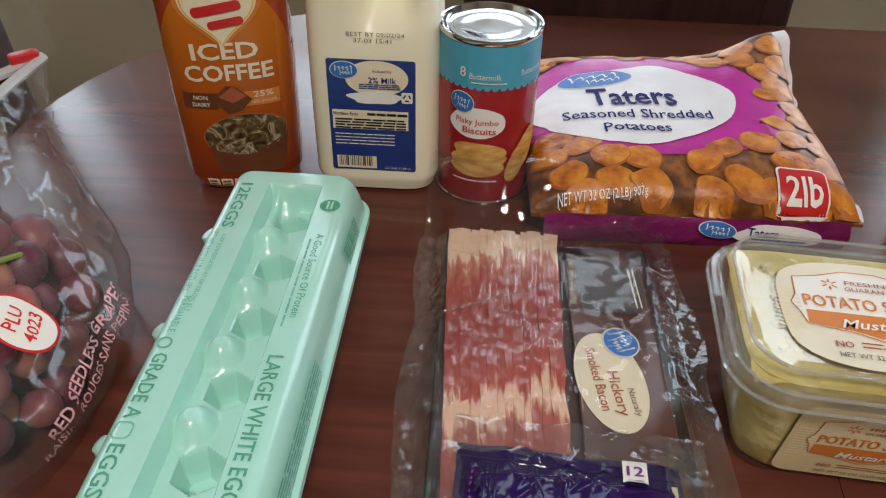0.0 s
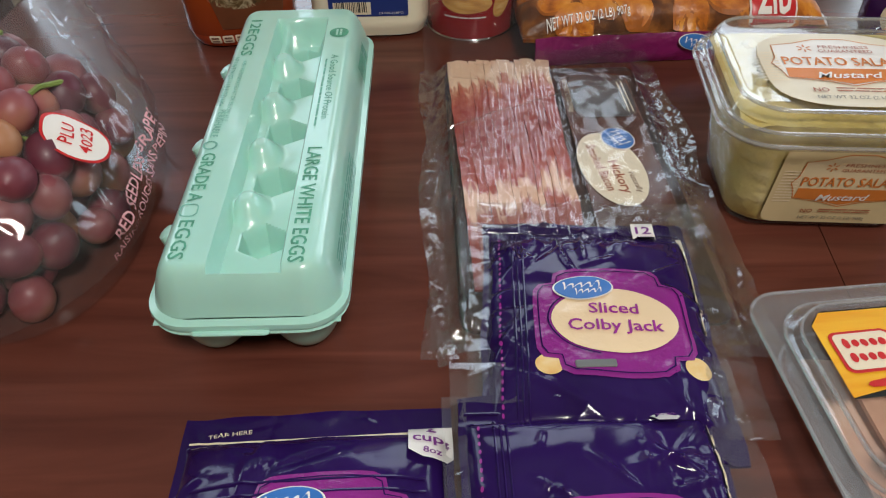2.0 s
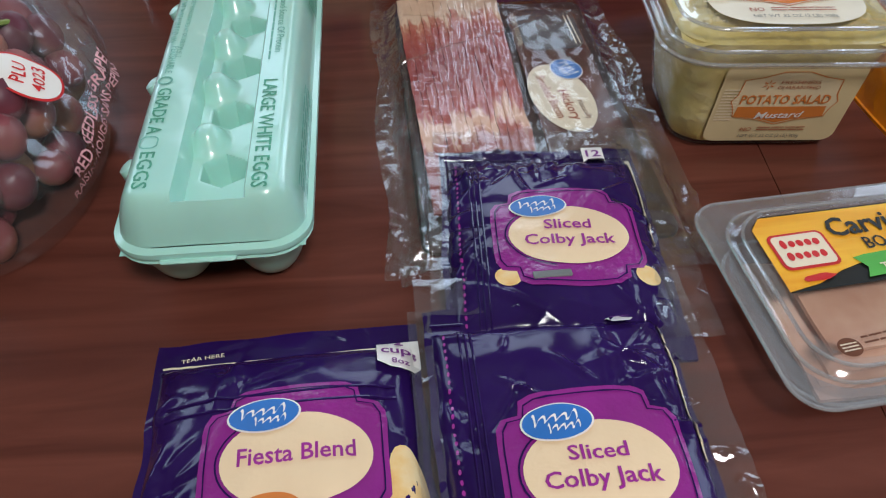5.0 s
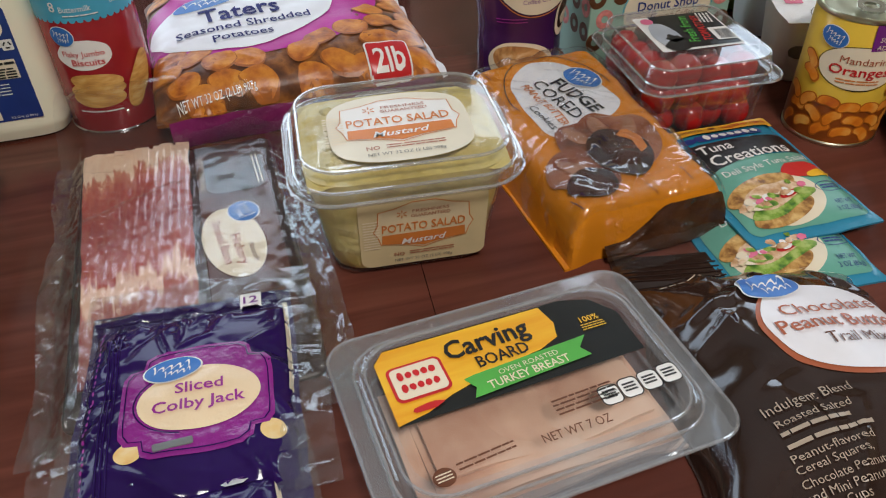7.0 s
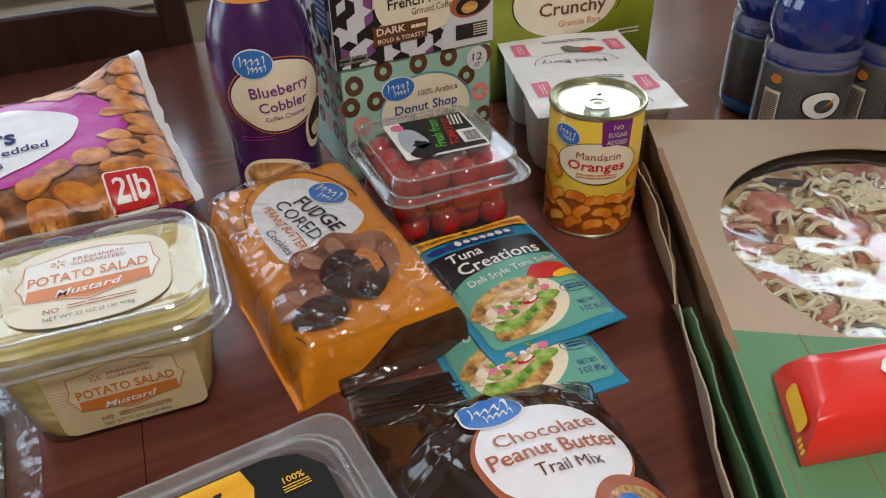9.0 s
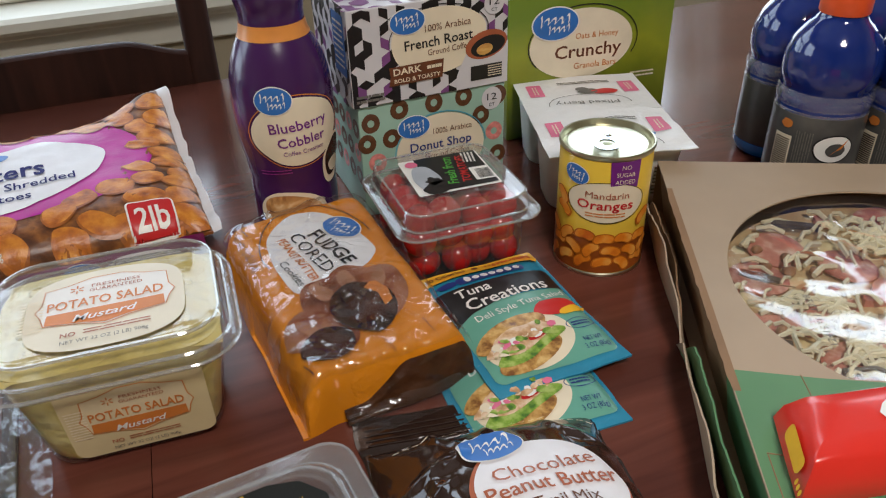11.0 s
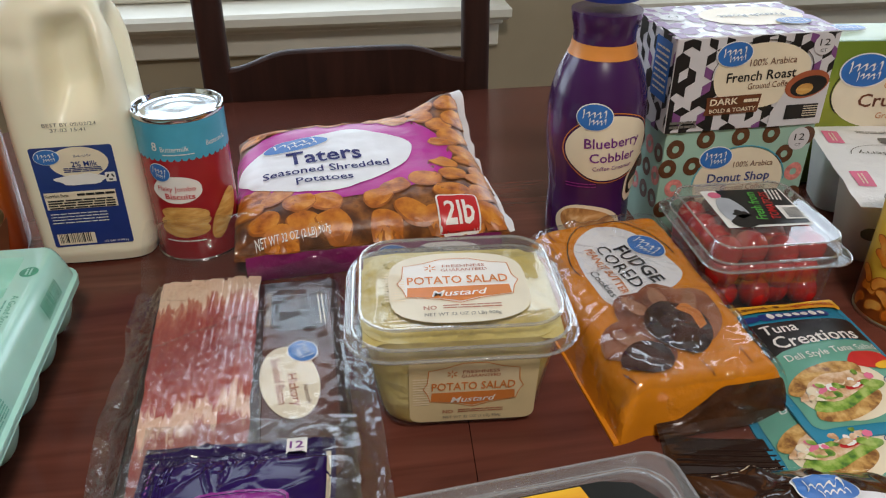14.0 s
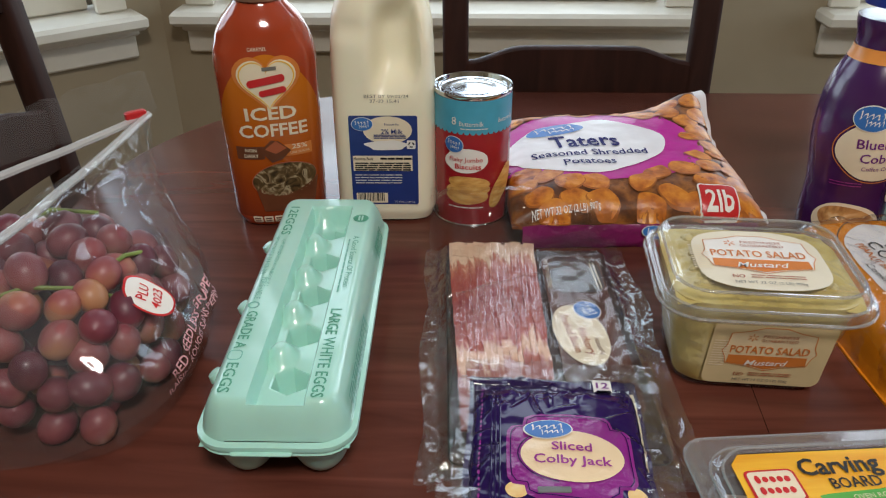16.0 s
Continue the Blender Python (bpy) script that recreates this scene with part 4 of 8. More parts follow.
for k, (x, y, a, b, t) in enumerate(((-0.004, 0.033, 0.021, 0.008, 0), (-0.004, 0.040, 0.0215, 0.008, 2), (-0.003, 0.047, 0.020, 0.0075, -3), (0.027, 0.036, 0.008, 0.018, -25), (0.034, 0.045, 0.009, 0.019, -28))):
    part("printed_biscuit", patch(bf, x, y, blob(a, b, k, 0.1, 24), 2 + k * 0.5, t), BISCUIT, biscuit)
bars(bf, -0.006, 0.022, 0.034, 0.002, 1, WHITE, biscuit, 3, 0, 14)

CAN_YELLOW = plain("yellow_can_print", (0.74, 0.49, 0.045), 0.28, vary=0.06, bump=0.05, coat=0.4)
mandarin, mlid = tin_can(pose(0.642, 0.394, TABLE, 0, 0, -36), 0.0350, 0.104, CAN_YELLOW, "mandarin_can", "yellow mandarin orange can with a ring-pull lid", GOLD_TIN)
part("pull_tab", moved(merge(loft([[p + Vector((0, 0, dz)) for p in rr(w, d, r, 0, 6)] for w, d, r, dz in ((0.019, 0.025, 0.0092, 0), (0.019, 0.025, 0.0092, 0.0014), (0.012, 0.011, 0.0055, 0.0014), (0.012, 0.011, 0.0055, 0))], (False, False))), Matrix.Translation((0, -0.012, 0.1035))), STEEL, mlid)
part("rivet", lathe([(0.0035, 0.102), (0.0035, 0.1045), (0.001, 0.1055)], 16), STEEL, mlid)
cf = round_face(0.0350, -0.004)
logo(cf, -0.020, 0.0905, 0.0100, 0.0072, mandarin, 3, -14)
part("flag", patch(cf, 0.0165, 0.0930, [(0.0115, 0.011), (-0.0115, 0.011), (-0.0105, -0.0085), (0, -0.0075), (0.0105, -0.011)], 3), PURPLE_INK, mandarin, "purple flag")
for i, b in enumerate(("NO", "SUGAR", "ADDED")):
    words(cf, b, 0.0165, 0.0995 - 0.0058 * i, (0.007, 0.014, 0.015)[i], 0.0036, CREAM, mandarin, 5, -2)
mp_ = part("label", patch(cf, 0.004, 0.070, oval(0.030, 0.0165), 2), CREAM, mandarin, "cream oval panel")
part("line", ring_line(cf, 0.004, 0.070, oval(0.0305, 0.017), 0.0006, 3), BLACK, mp_)
words(cf, "Mandarin", 0.0045, 0.0765, 0.032, 0.0055, RUST, mp_, 4)
words(cf, "Oranges", 0.0035, 0.0685, 0.042, 0.0075, RED, mp_, 4, 0, 0.012)
bars(cf, 0.004, 0.0600, 0.030, 0.0045, 2, ORANGE, mp_, 4, 0, 17, 0.4)
SEGMENT = mottled("printed_orange_segment", [(0.3, (0.55, 0.11, 0.006)), (0.5, (0.78, 0.24, 0.014)), (0.72, (0.88, 0.46, 0.09))], 60, 0.3, 0.05)
seg_rnd = random.Random(21)
part("printed_field", lathe([(0.03520, 0.004), (0.03522, 0.012), (0.03522, 0.030), (0.03520, 0.034)], 64, (False, False)), plain("rust_orange_print", (0.27, 0.065, 0.008), 0.28, vary=0.25, scale=50, bump=0.05, coat=0.4), mandarin, "rust orange lower field")
SEGMENT_EDGE = plain("dark_orange_print", (0.46, 0.12, 0.008), 0.28, vary=0.2, scale=60, bump=0.05)
for i, (u, v) in enumerate([(-0.040 + 0.0150 * (i % 6) + 0.006 * (i // 6 % 2), 0.017 + 0.0110 * (i // 6) + seg_rnd.uniform(-0.002, 0.002)) for i in range(18)] + [(-0.030, 0.058), (-0.033, 0.068), (0.037, 0.054)]):
    turn_ = seg_rnd.uniform(-50, 50)
    crescent = [(0.0082, 0.0030), (0.0045, 0.0056), (-0.0010, 0.0062), (-0.0064, 0.0044), (-0.0086, -0.0010), (-0.0060, -0.0032), (-0.0005, -0.0020), (0.0050, -0.0030), (0.0080, -0.0012)]
    sg = part("printed_segment", patch(cf, u, v, rounded(crescent, 3), 2 + 0.12 * i, turn_), SEGMENT_EDGE, mandarin)
    part("printed_pulp", patch(cf, u, v + 0.0004, [(x * 0.86, y * 0.82) for x, y in rounded(crescent, 3)], 2.5 + 0.12 * i, turn_), SEGMENT, sg)

# ---------------------------------------------------------------- bags lying on the table


def pillow(w, h, t, seal=0.012, power=0.5, wr=0.0015, seed=1.0, sharp=2.4, side=0.0, ws=45.0, lift=0.0):
    """The upper side of a filled bag."""
    def f(u, v):
        a = max(0.0, 1 - (abs(u) / (w / 2 - side)) ** sharp) if abs(u) < w / 2 - side else 0.0
        b = max(0.0, 1 - (abs(v) / (h / 2 - seal)) ** sharp) if abs(v) < h / 2 - seal else 0.0
        z = lift + (t - lift) * (a * b) ** power
        k = min(1.0, 0.25 + z / t)
        z += wr * k * (wob(u, v, seed, s=ws) + 0.5 * wob(u, v, seed + 5, s=ws * 2.1)) + 0.0015
        e = 0.0022
        return Vector((u + e * wob(v * 40, seed, 2.2) * (abs(u) / (w / 2)) ** 4, v + e * wob(u * 40, seed, 7.7) * (abs(v) / (h / 2)) ** 4, max(z, 0.0009)))
    return f


def pillow_under(w, h, lift, sharp=3.0):
    """The underside of a bag whose seam stands off the table."""
    def g(p):
        a = max(0.0, 1 - (abs(p[0]) / (w / 2)) ** sharp)
        b = max(0.0, 1 - (abs(p[1]) / (h / 2)) ** sharp)
        return max(0.0, lift * (1 - 1.6 * (a * b) ** 0.6))
    return g


# frozen potato bag
TATER_BASE = mottled("dark_potato_print", [(0.3, (0.05, 0.016, 0.005)), (0.5, (0.13, 0.040, 0.008)), (0.68, (0.30, 0.11, 0.02)), (0.8, (0.10, 0.03, 0.008))], 70, 0.38, 0.3, 0.002, crease=1.0)
TATER = mottled("fried_potato_print", [(0.28, (0.26, 0.062, 0.005)), (0.42, (0.47, 0.135, 0.008)), (0.58, (0.62, 0.225, 0.018)), (0.76, (0.76, 0.36, 0.06))], 80, 0.38, 0.3, 0.002, crease=1.0)
bag = thing("potato_bag", pose(0.2335, 0.6370, TABLE, 0, 0, 3), "magenta bag of frozen seasoned shredded potatoes", "food bag")
bag_base = pillow(0.233, 0.238, 0.053, 0.005, 0.46, 0.0012, 3.0, 4.0, 0.0, 34, 0.022)
bag_folds = folds(14, 0.23, 0.235, 60, 0.0022, 0.0050, (-0.03, 0.01, 0.088, 0.066), length=(0.012, 0.045))


def bag_top(u, v):
    """The bag's upper side; its far end corner is pinched upwards."""
    p = bag_base(u, v)
    k = math.exp(-((u - 0.122) / 0.050) ** 2 - ((v - 0.125) / 0.060) ** 2)
    calm = 1 - math.exp(-((u - 0.073) / 0.030) ** 4 - ((v + 0.106) / 0.030) ** 4)
    p.z = max(0.0009, p.z + 0.040 * k + bag_folds(u, v) * calm)
    p.y += 0.010 * k
    return p



part("bag", slab(bag_top, 0.233, 0.238, 96, 96, under=pillow_under(0.233, 0.238, 0.021)), TATER_BASE, bag)
tf = lambda u, v: bag_top(min(0.1155, max(-0.1155, u + 0.0045)), min(0.118, max(-0.118, v - 0.009)))
part("printed_magenta", patch(tf, -0.024, 0.012, blob(0.108, 0.088, 8, 0.14, 56), 2, 2, 16), MAGENTA, bag, "magenta printed field")
# darker blob under each printed potato: the picture's own drawn shading
TATER_SHADE = plain("shaded_potato_print", (0.36, 0.105, 0.010), 0.36, vary=0.25, scale=60, bump=0.3, dist=0.002, crease=1.0)
tr = random.Random(7)
pieces = []
for tries in range(2600):
    x, y = tr.uniform(-0.110, 0.104), tr.uniform(-0.107, 0.110)
    if math.hypot((x + 0.026) / 0.104, (y - 0.012) / 0.080) < 1.0 or (x < 0.05 and 0.0 < y < 0.07):
        continue
    if all(math.hypot((x - a) / 0.0245, (y - b) / 0.0180) > 1 for a, b in pieces):
        pieces.append((x, y))
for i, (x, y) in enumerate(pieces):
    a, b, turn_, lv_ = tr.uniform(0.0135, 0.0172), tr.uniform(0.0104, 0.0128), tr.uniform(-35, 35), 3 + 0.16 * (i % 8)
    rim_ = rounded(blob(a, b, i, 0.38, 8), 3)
    po = part("printed_potato", patch(tf, x, y, rim_, lv_, turn_), TATER_SHADE, bag)
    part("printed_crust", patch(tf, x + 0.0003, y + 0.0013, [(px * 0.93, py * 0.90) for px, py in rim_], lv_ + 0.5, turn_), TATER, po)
LBL_WHITE = plain("white_bag_print", (0.78, 0.76, 0.78), 0.34, vary=0.04, bump=0.12, dist=0.002, crease=0.8, spec=0.35)
NAVY_BAG = plain("navy_bag_ink", (0.020, 0.020, 0.13), 0.6, vary=0.1, bump=0.0, spec=0.15)
tl = part("label", patch(tf, -0.035, 0.006, rounded([(0.082, 0.008), (0.076, 0.030), (0.052, 0.050), (0.028, 0.066), (-0.012, 0.052), (-0.060, 0.032), (-0.082, 0.004), (-0.076, -0.026), (-0.054, -0.052), (-0.010, -0.066), (0.030, -0.056), (0.066, -0.030)]), 5, 0, 16), LBL_WHITE, bag, "white label panel")
words(tf, "Taters", -0.0375, 0.0095, 0.069, 0.0285, NAVY_BAG, tl, 9, 2, 0.018)
words(tf, "Seasoned Shredded", -0.0370, -0.0190, 0.114, 0.0125, NAVY_BAG, tl, 9, 1, 0.01)
words(tf, "Potatoes", -0.0400, -0.0385, 0.050, 0.0120, NAVY_BAG, tl, 9, 3, 0.01)
logo(tf, -0.0620, 0.0410, 0.0315, 0.0130, bag, 6, 14)
rl = part("weight_badge", patch(tf, 0.069, -0.0945, rect(0.037, 0.030, 0.004), 10, 0, 12), WHITE, bag, "red weight badge")
part("badge", patch(tf, 0.069, -0.0945, rect(0.034, 0.027, 0.003), 12, 0, 12), RED, rl)
words(tf, "2lb", 0.069, -0.0945, 0.026, 0.0160, WHITE, rl, 15, 0, 0.018)
words(tf, "NET WT 32 OZ (2 LB) 907g", -0.072, -0.1005, 0.062, 0.0042, WHITE, bag, 12, 4)
fold_front = lambda u, v: Vector((u, -0.1200 - 0.003 * math.sin(math.pi * min(1, max(0, v / 0.0235))), 0.001 + v))
mini = part("fold_label", patch(fold_front, 0.058, 0.0125, blob(0.030, 0.0085, 4, 0.2, 30), 6, -3), LBL_WHITE, bag, "white label on the front fold")
words(fold_front, "Taters", 0.046, 0.0155, 0.022, 0.0062, NAVY_BAG, mini, 9, -3, 0.014)
bars(fold_front, 0.058, 0.0085, 0.040, 0.0060, 2, NAVY_BAG, mini, 9, -3, 4, 0.5)
logo(fold_front, 0.014, 0.0165, 0.013, 0.0055, bag, 7, -8)
# the fold's shade is put into its colour: a darker magenta
part("front_fold", sheet(lambda u, v: Vector((u, -0.1195 + 0.002 * wob(u * 50, v * 3, 2) - 0.003 * math.sin(math.pi * v), 0.0245 - 0.0235 * v + 0.001 * wob(u * 60, 3, 1))), -0.108, 0.108, 60, 0, 1, 8), plain("shaded_magenta_print", (0.16, 0.008, 0.085), 0.3, vary=0.3, scale=30, bump=0.5, dist=0.003, crease=2.0), bag, "front fold of the bag in magenta darkened for shade")


part("end_seal", sheet(lambda u, v: Vector((0.1135 + u + 0.003 * wob(v * 60, 1, 1), v, 0.014 + 0.006 * wob(v * 50, 3, 3) + 0.25 * u + 0.050 * math.exp(-((v - 0.128) / 0.055) ** 2))), -0.004, 0.012, 6, -0.105, 0.124, 70), LBL_WHITE, bag, "crumpled white end seal")

# cookie bag
FUDGE_ORANGE = plain("orange_cookie_bag", (0.66, 0.225, 0.008), 0.22, vary=0.1, scale=18, bump=0.6, dist=0.004, crease=1.8, crease_scale=14)
FUDGE_SIDE = mottled("dark_brown_bag_side", [(0.3, (0.02, 0.009, 0.004)), (0.6, (0.07, 0.026, 0.01)), (0.8, (0.20, 0.08, 0.02))], 40, 0.18, 0.5, 0.003, crease=1.5)
fudge = thing("cookie_bag", pose(0.4235, 0.394, TABLE, 0, 0, 4.5), "orange bag of fudge-covered peanut butter cookies", "food bag")


def fudge_f(u, v):
    w, h = 0.060 + 0.002 * (v / 0.1), 0.099
    top = 0.0425 + 0.006 * (v / 0.1) + 0.0020 * wob(u, v, 4, s=40) + 0.0013 * wob(u, v, 9, s=85)
    du = min(1, max(0, (w - abs(u)) / 0.016))
    dv = min(1, max(0, (h - abs(v)) / (0.009 if v < 0 else 0.022)))
    return Vector((u + 0.002 * wob(v * 30, 1, 2) * (abs(u) / w) ** 3, v + 0.004 * wob(u * 40, 3, 1) * (abs(v) / h) ** 3 + (0.012 * math.cos((u - 0.015) / w * 1.6) if v > 0.06 else 0.0) * max(0, v - 0.06) / 0.04, top * (1 - (1 - du) ** 2.4) ** 0.5 * (1 - (1 - dv) ** 2.4) ** 0.5 + 0.002))


part("bag", slab(fudge_f, 0.124, 0.199, 70, 100), FUDGE_ORANGE, fudge)
fl = part("label", patch(fudge_f, 0.000, 0.036, rounded([(0.036, -0.026), (0.035, -0.006), (0.030, 0.012), (0.022, 0.030), (0.004, 0.041), (-0.018, 0.036), (-0.032, 0.020), (-0.036, -0.004), (-0.036, -0.030), (-0.030, -0.050), (-0.010, -0.044), (0.020, -0.040)]), 2, 0, 12), LBL_WHITE, fudge, "white label panel")
part("line", ring_line(fudge_f, 0.0, 0.036, blob(0.042, 0.048, 5, 0.1, 40), 0.0009, 2, 0, (0.0, 0.55)), BLACK, fl)
words(fudge_f, "FUDGE", 0.0085, 0.0265, 0.049, 0.0115, BLACK, fl, 6, -76, 0.02)
words(fudge_f, "CORED", -0.0065, 0.0275, 0.054, 0.0110, BLACK, fl, 6, -80)
words(fudge_f, "PEANUT BUTTER", -0.0185, 0.0240, 0.056, 0.0068, ORANGE, fl, 6, -82, 0.012)
words(fudge_f, "Cookies", -0.0275, 0.0080, 0.030, 0.0066, BLACK, fl, 6, -80)
logo(fudge_f, 0.0235, 0.0470, 0.0155, 0.0120, fudge, 5, -62)
CHOC = mottled("printed_chocolate", [(0.28, (0.07, 0.020, 0.009)), (0.45, (0.22, 0.070, 0.034)), (0.62, (0.38, 0.16, 0.09)), (0.8, (0.14, 0.04, 0.02))], 24, 0.2, 0.35, 0.003, 3, crease=1.2)
CHOC_DARK = mottled("printed_dark_chocolate", [(0.3, (0.018, 0.006, 0.004)), (0.7, (0.075, 0.022, 0.011))], 60, 0.22, 0.35, 0.003, crease=1.2)
for k, (x, y, a, b, t) in enumerate(((-0.030, -0.058, 0.021, 0.026, 30), (-0.012, -0.030, 0.022, 0.026, 10), (0.006, -0.026, 0.021, 0.026, 0), (0.018, -0.036, 0.020, 0.030, -20))):
    part("printed_cookie", patch(fudge_f, x, y, blob(a, b, k + 3, 0.08, 26), 5 + k * 0.6, t), CHOC, fudge)
cl = part("printed_cookie", patch(fudge_f, 0.004, -0.046, blob(0.022, 0.026, 9, 0.12, 26), 9), CHOC_DARK, fudge, "printed bitten chocolate cookie")
part("filling", patch(fudge_f, 0.017, -0.038, [(0.006, 0.012), (0.002, 0.014), (-0.004, 0.012), (0.000, -0.002), (-0.004, -0.015), (0.004, -0.012), (0.008, 0.0)], 10, 10), ORANGE, cl)
part("printed_cookie", patch(fudge_f, -0.030, -0.072, blob(0.018, 0.015, 11, 0.15, 22), 9, 20), CHOC_DARK, fudge)
words(fudge_f, "NET WT 7.5 OZ (213g)", -0.049, 0.050, 0.050, 0.0044, BROWN, fudge, 5, -86)
part("front_panel", sheet(lambda u, v: Vector((u, -0.0990 - 0.007 * v + 0.0018 * wob(u * 60, v * 4, 3), 0.004 + (0.008 + 0.022 * smooth01((u + 0.022) / 0.035) * smooth01((0.062 - u) / 0.014)) * (1 - v) + 0.0015 * wob(u * 40, v * 5, 8))), -0.034, 0.055, 50, 0, 1, 12), FUDGE_SIDE, fudge, "dark brown front fold of the bag")
part("front_fin", sheet(lambda u, v: Vector((u, -0.104 - 0.018 * v, 0.013 - 0.007 * v + 0.0025 * wob(u * 90, v * 5, 3))), -0.034, 0.066, 50, 0, 1, 8), CLEAR_FILM, fudge, "clear crimped end seal")
for x, y in ((-0.044, 0.074), (-0.012, 0.086), (0.034, -0.080), (-0.048, -0.084), (0.050, -0.062), (0.004, -0.086)):
    part("dash", patch(fudge_f, x, y, rect(0.0007, 0.013), 2, 12, 2), BROWN, fudge, smooth=False)
FUDGE_FILM = film("cookie_bag_film", gloss=0.10, rough=0.06, bump=0.25, dist=0.003, scale=22, crease=1.2, crease_scale=24)
# lighter brown blobs paint the highlights on the printed cookies
CHOC_HIGHLIGHT = plain("printed_chocolate_highlight", (0.36, 0.17, 0.10), 0.25, vary=0.25, scale=60, bump=0.2)
for x, y, a, b, t in ((-0.036, -0.052, 0.006, 0.012, 35), (-0.017, -0.020, 0.006, 0.012, 20), (0.003, -0.014, 0.006, 0.010, 0), (0.024, -0.022, 0.005, 0.012, -25)):
    part("printed_gloss", patch(fudge_f, x, y, blob(a, b, int(a * 9000 + b), 0.2, 18), 7.5, t), CHOC_HIGHLIGHT, fudge)
cookie_folds = folds(21, 0.11, 0.19, 46, 0.0030, 0.0042, None, length=(0.014, 0.060))
part("film", sheet(lambda u, v: fudge_f(u, v) + normal_at(fudge_f, u, v) * (0.0038 + 0.0008 * wob(u * 70, v * 70, 2) + abs(cookie_folds(u, v))), -0.056, 0.056, 100, -0.094, 0.088, 160), FUDGE_FILM, fudge, "clear glossy outer film")

# trail mix bag
TRAIL = plain("dark_brown_trail_bag", (0.028, 0.014, 0.010), 0.12, vary=0.3, scale=14, bump=0.14, dist=0.003, crease=1.2, crease_scale=16, coat=0.35)
trail = thing("trail_mix_bag", pose(0.452, 0.150, TABLE, 0, 0, -10), "shiny dark brown bag of chocolate peanut butter trail mix", "food bag")
trail_base = pillow(0.154, 0.258, 0.036, 0.030, 0.6, 0.0024, 6.0, 2.4, 0.004, 26)
trail_folds = folds(33, 0.14, 0.23, 30, 0.0036, 0.0060, (0.017, 0.029, 0.047, 0.042), length=(0.020, 0.080))


def trail_bag(u, v):
    p = trail_base(u, v)
    p.z = max(0.0009, p.z + trail_folds(u, v) * (0.35 if v > 0.098 else 1.0))
    p.x *= 1 - 0.07 * math.exp(-((v - 0.078) / 0.024) ** 2)
    return p


part("bag", slab(trail_bag, 0.151, 0.258, 110, 190), TRAIL, trail)
part("seal_rib", merge(*[tube([trail_bag(-0.069 + 0.0069 * i, 0.106 + 0.0044 * k) + Vector((0, 0, 0.0004)) for i in range(21)], 0.0006, 6) for k in range(4)]), TRAIL, trail, "pressed ribs of the top seal")
rf = lambda u, v: trail_bag(u + 0.005, v + 0.008)
part("label_edge", patch(rf, 0.011, 0.020, blob(0.0430, 0.0385, 6, 0.12, 44), 2, -4, 12), RUST, trail)
rl_ = part("label", patch(rf, 0.012, 0.021, blob(0.0410, 0.0365, 6, 0.12, 44), 4, -4, 12), LBL_WHITE, trail, "white oval label panel")
words(rf, "Chocolate", 0.0125, 0.0330, 0.058, 0.0098, RUST, rl_, 8, 8)
words(rf, "Peanut Butter", 0.0135, 0.0205, 0.072, 0.0098, RUST, rl_, 8, 7, 0.01)
words(rf, "Trail Mix", 0.0165, 0.0080, 0.036, 0.0076, BROWN, rl_, 8, 7)
logo(rf, -0.0100, 0.0545, 0.0190, 0.0115, trail, 7, 10)
DIM = plain("dim_tan_print", (0.36, 0.29, 0.22), 0.35, vary=0.1)
words(rf, "Indulgent Blend", -0.026, -0.026, 0.046, 0.0056, DIM, trail, 5, 10)
for i, (b, w) in enumerate((("Roasted Salted", 0.038), ("", 0.036), ("", 0.044), ("Peanut-flavored", 0.040), ("Cereal Squares,", 0.036), ("Chocolate Peanuts", 0.042), ("and Mini Peanut", 0.038), ("Butter Cups", 0.028))):
    if b:
        words(rf, b, -0.046 + w / 2, -0.0345 - 0.0060 * i, w, 0.0040, DIM, trail, 5, 10)
    else:
        bars(rf, -0.046 + w / 2, -0.0345 - 0.0060 * i, w, 0.0040, 1, DIM, trail, 5, 10, i)
MIX = mottled("printed_trail_mix", [(0.3, (0.05, 0.015, 0.008)), (0.45, (0.30, 0.10, 0.03)), (0.58, (0.55, 0.34, 0.14)), (0.72, (0.12, 0.03, 0.015))], 80, 0.25, 0.3, 0.002)
bowl = part("printed_bowl", patch(rf, 0.042, -0.034, oval(0.027, 0.034), 5, 0, 8), RUST, trail, "printed bowl of trail mix")
part("printed_mix", patch(rf, 0.043, -0.037, oval(0.024, 0.030), 6, 0, 8), MIX, bowl)
for x, y, a, b, mt in ((0.036, -0.018, 0.006, 0.004, BLUE), (0.046, -0.024, 0.005, 0.008, CREAM), (0.030, -0.030, 0.006, 0.005, YELLOW), (0.040, -0.040, 0.007, 0.005, CREAM), (0.052, -0.038, 0.006, 0.005, YELLOW), (0.034, -0.050, 0.006, 0.005, RED)):
    part("printed_candy", patch(rf, x, y, oval(a, b, 16), 8, 20), mt, bowl)
part("zip_line", merge(*[patch(rf, -0.062 + 0.0062 * i, 0.0860 - 0.0007 * abs(i - 10), rect(0.0042, 0.0007), 5, 0, 1) for i in range(21)]), CREAM, trail, "dashed tear line", smooth=False)
# gold metallic patches stand in for the glint at the bag's bottom
GOLD_GLINT = plain("gold_glint_colour", (0.75, 0.48, 0.12), 0.25, 0.8, vary=0.2, bump=0.4, dist=0.003, crease=1.5)
part("printed_cup", merge(patch(rf, -0.015, -0.098, blob(0.020, 0.009, 5, 0.4, 26), 5), patch(rf, 0.012, -0.094, blob(0.016, 0.010, 8, 0.4, 26), 5)), GOLD_GLINT, trail, "gold glint laid on the bag's bottom as patches")

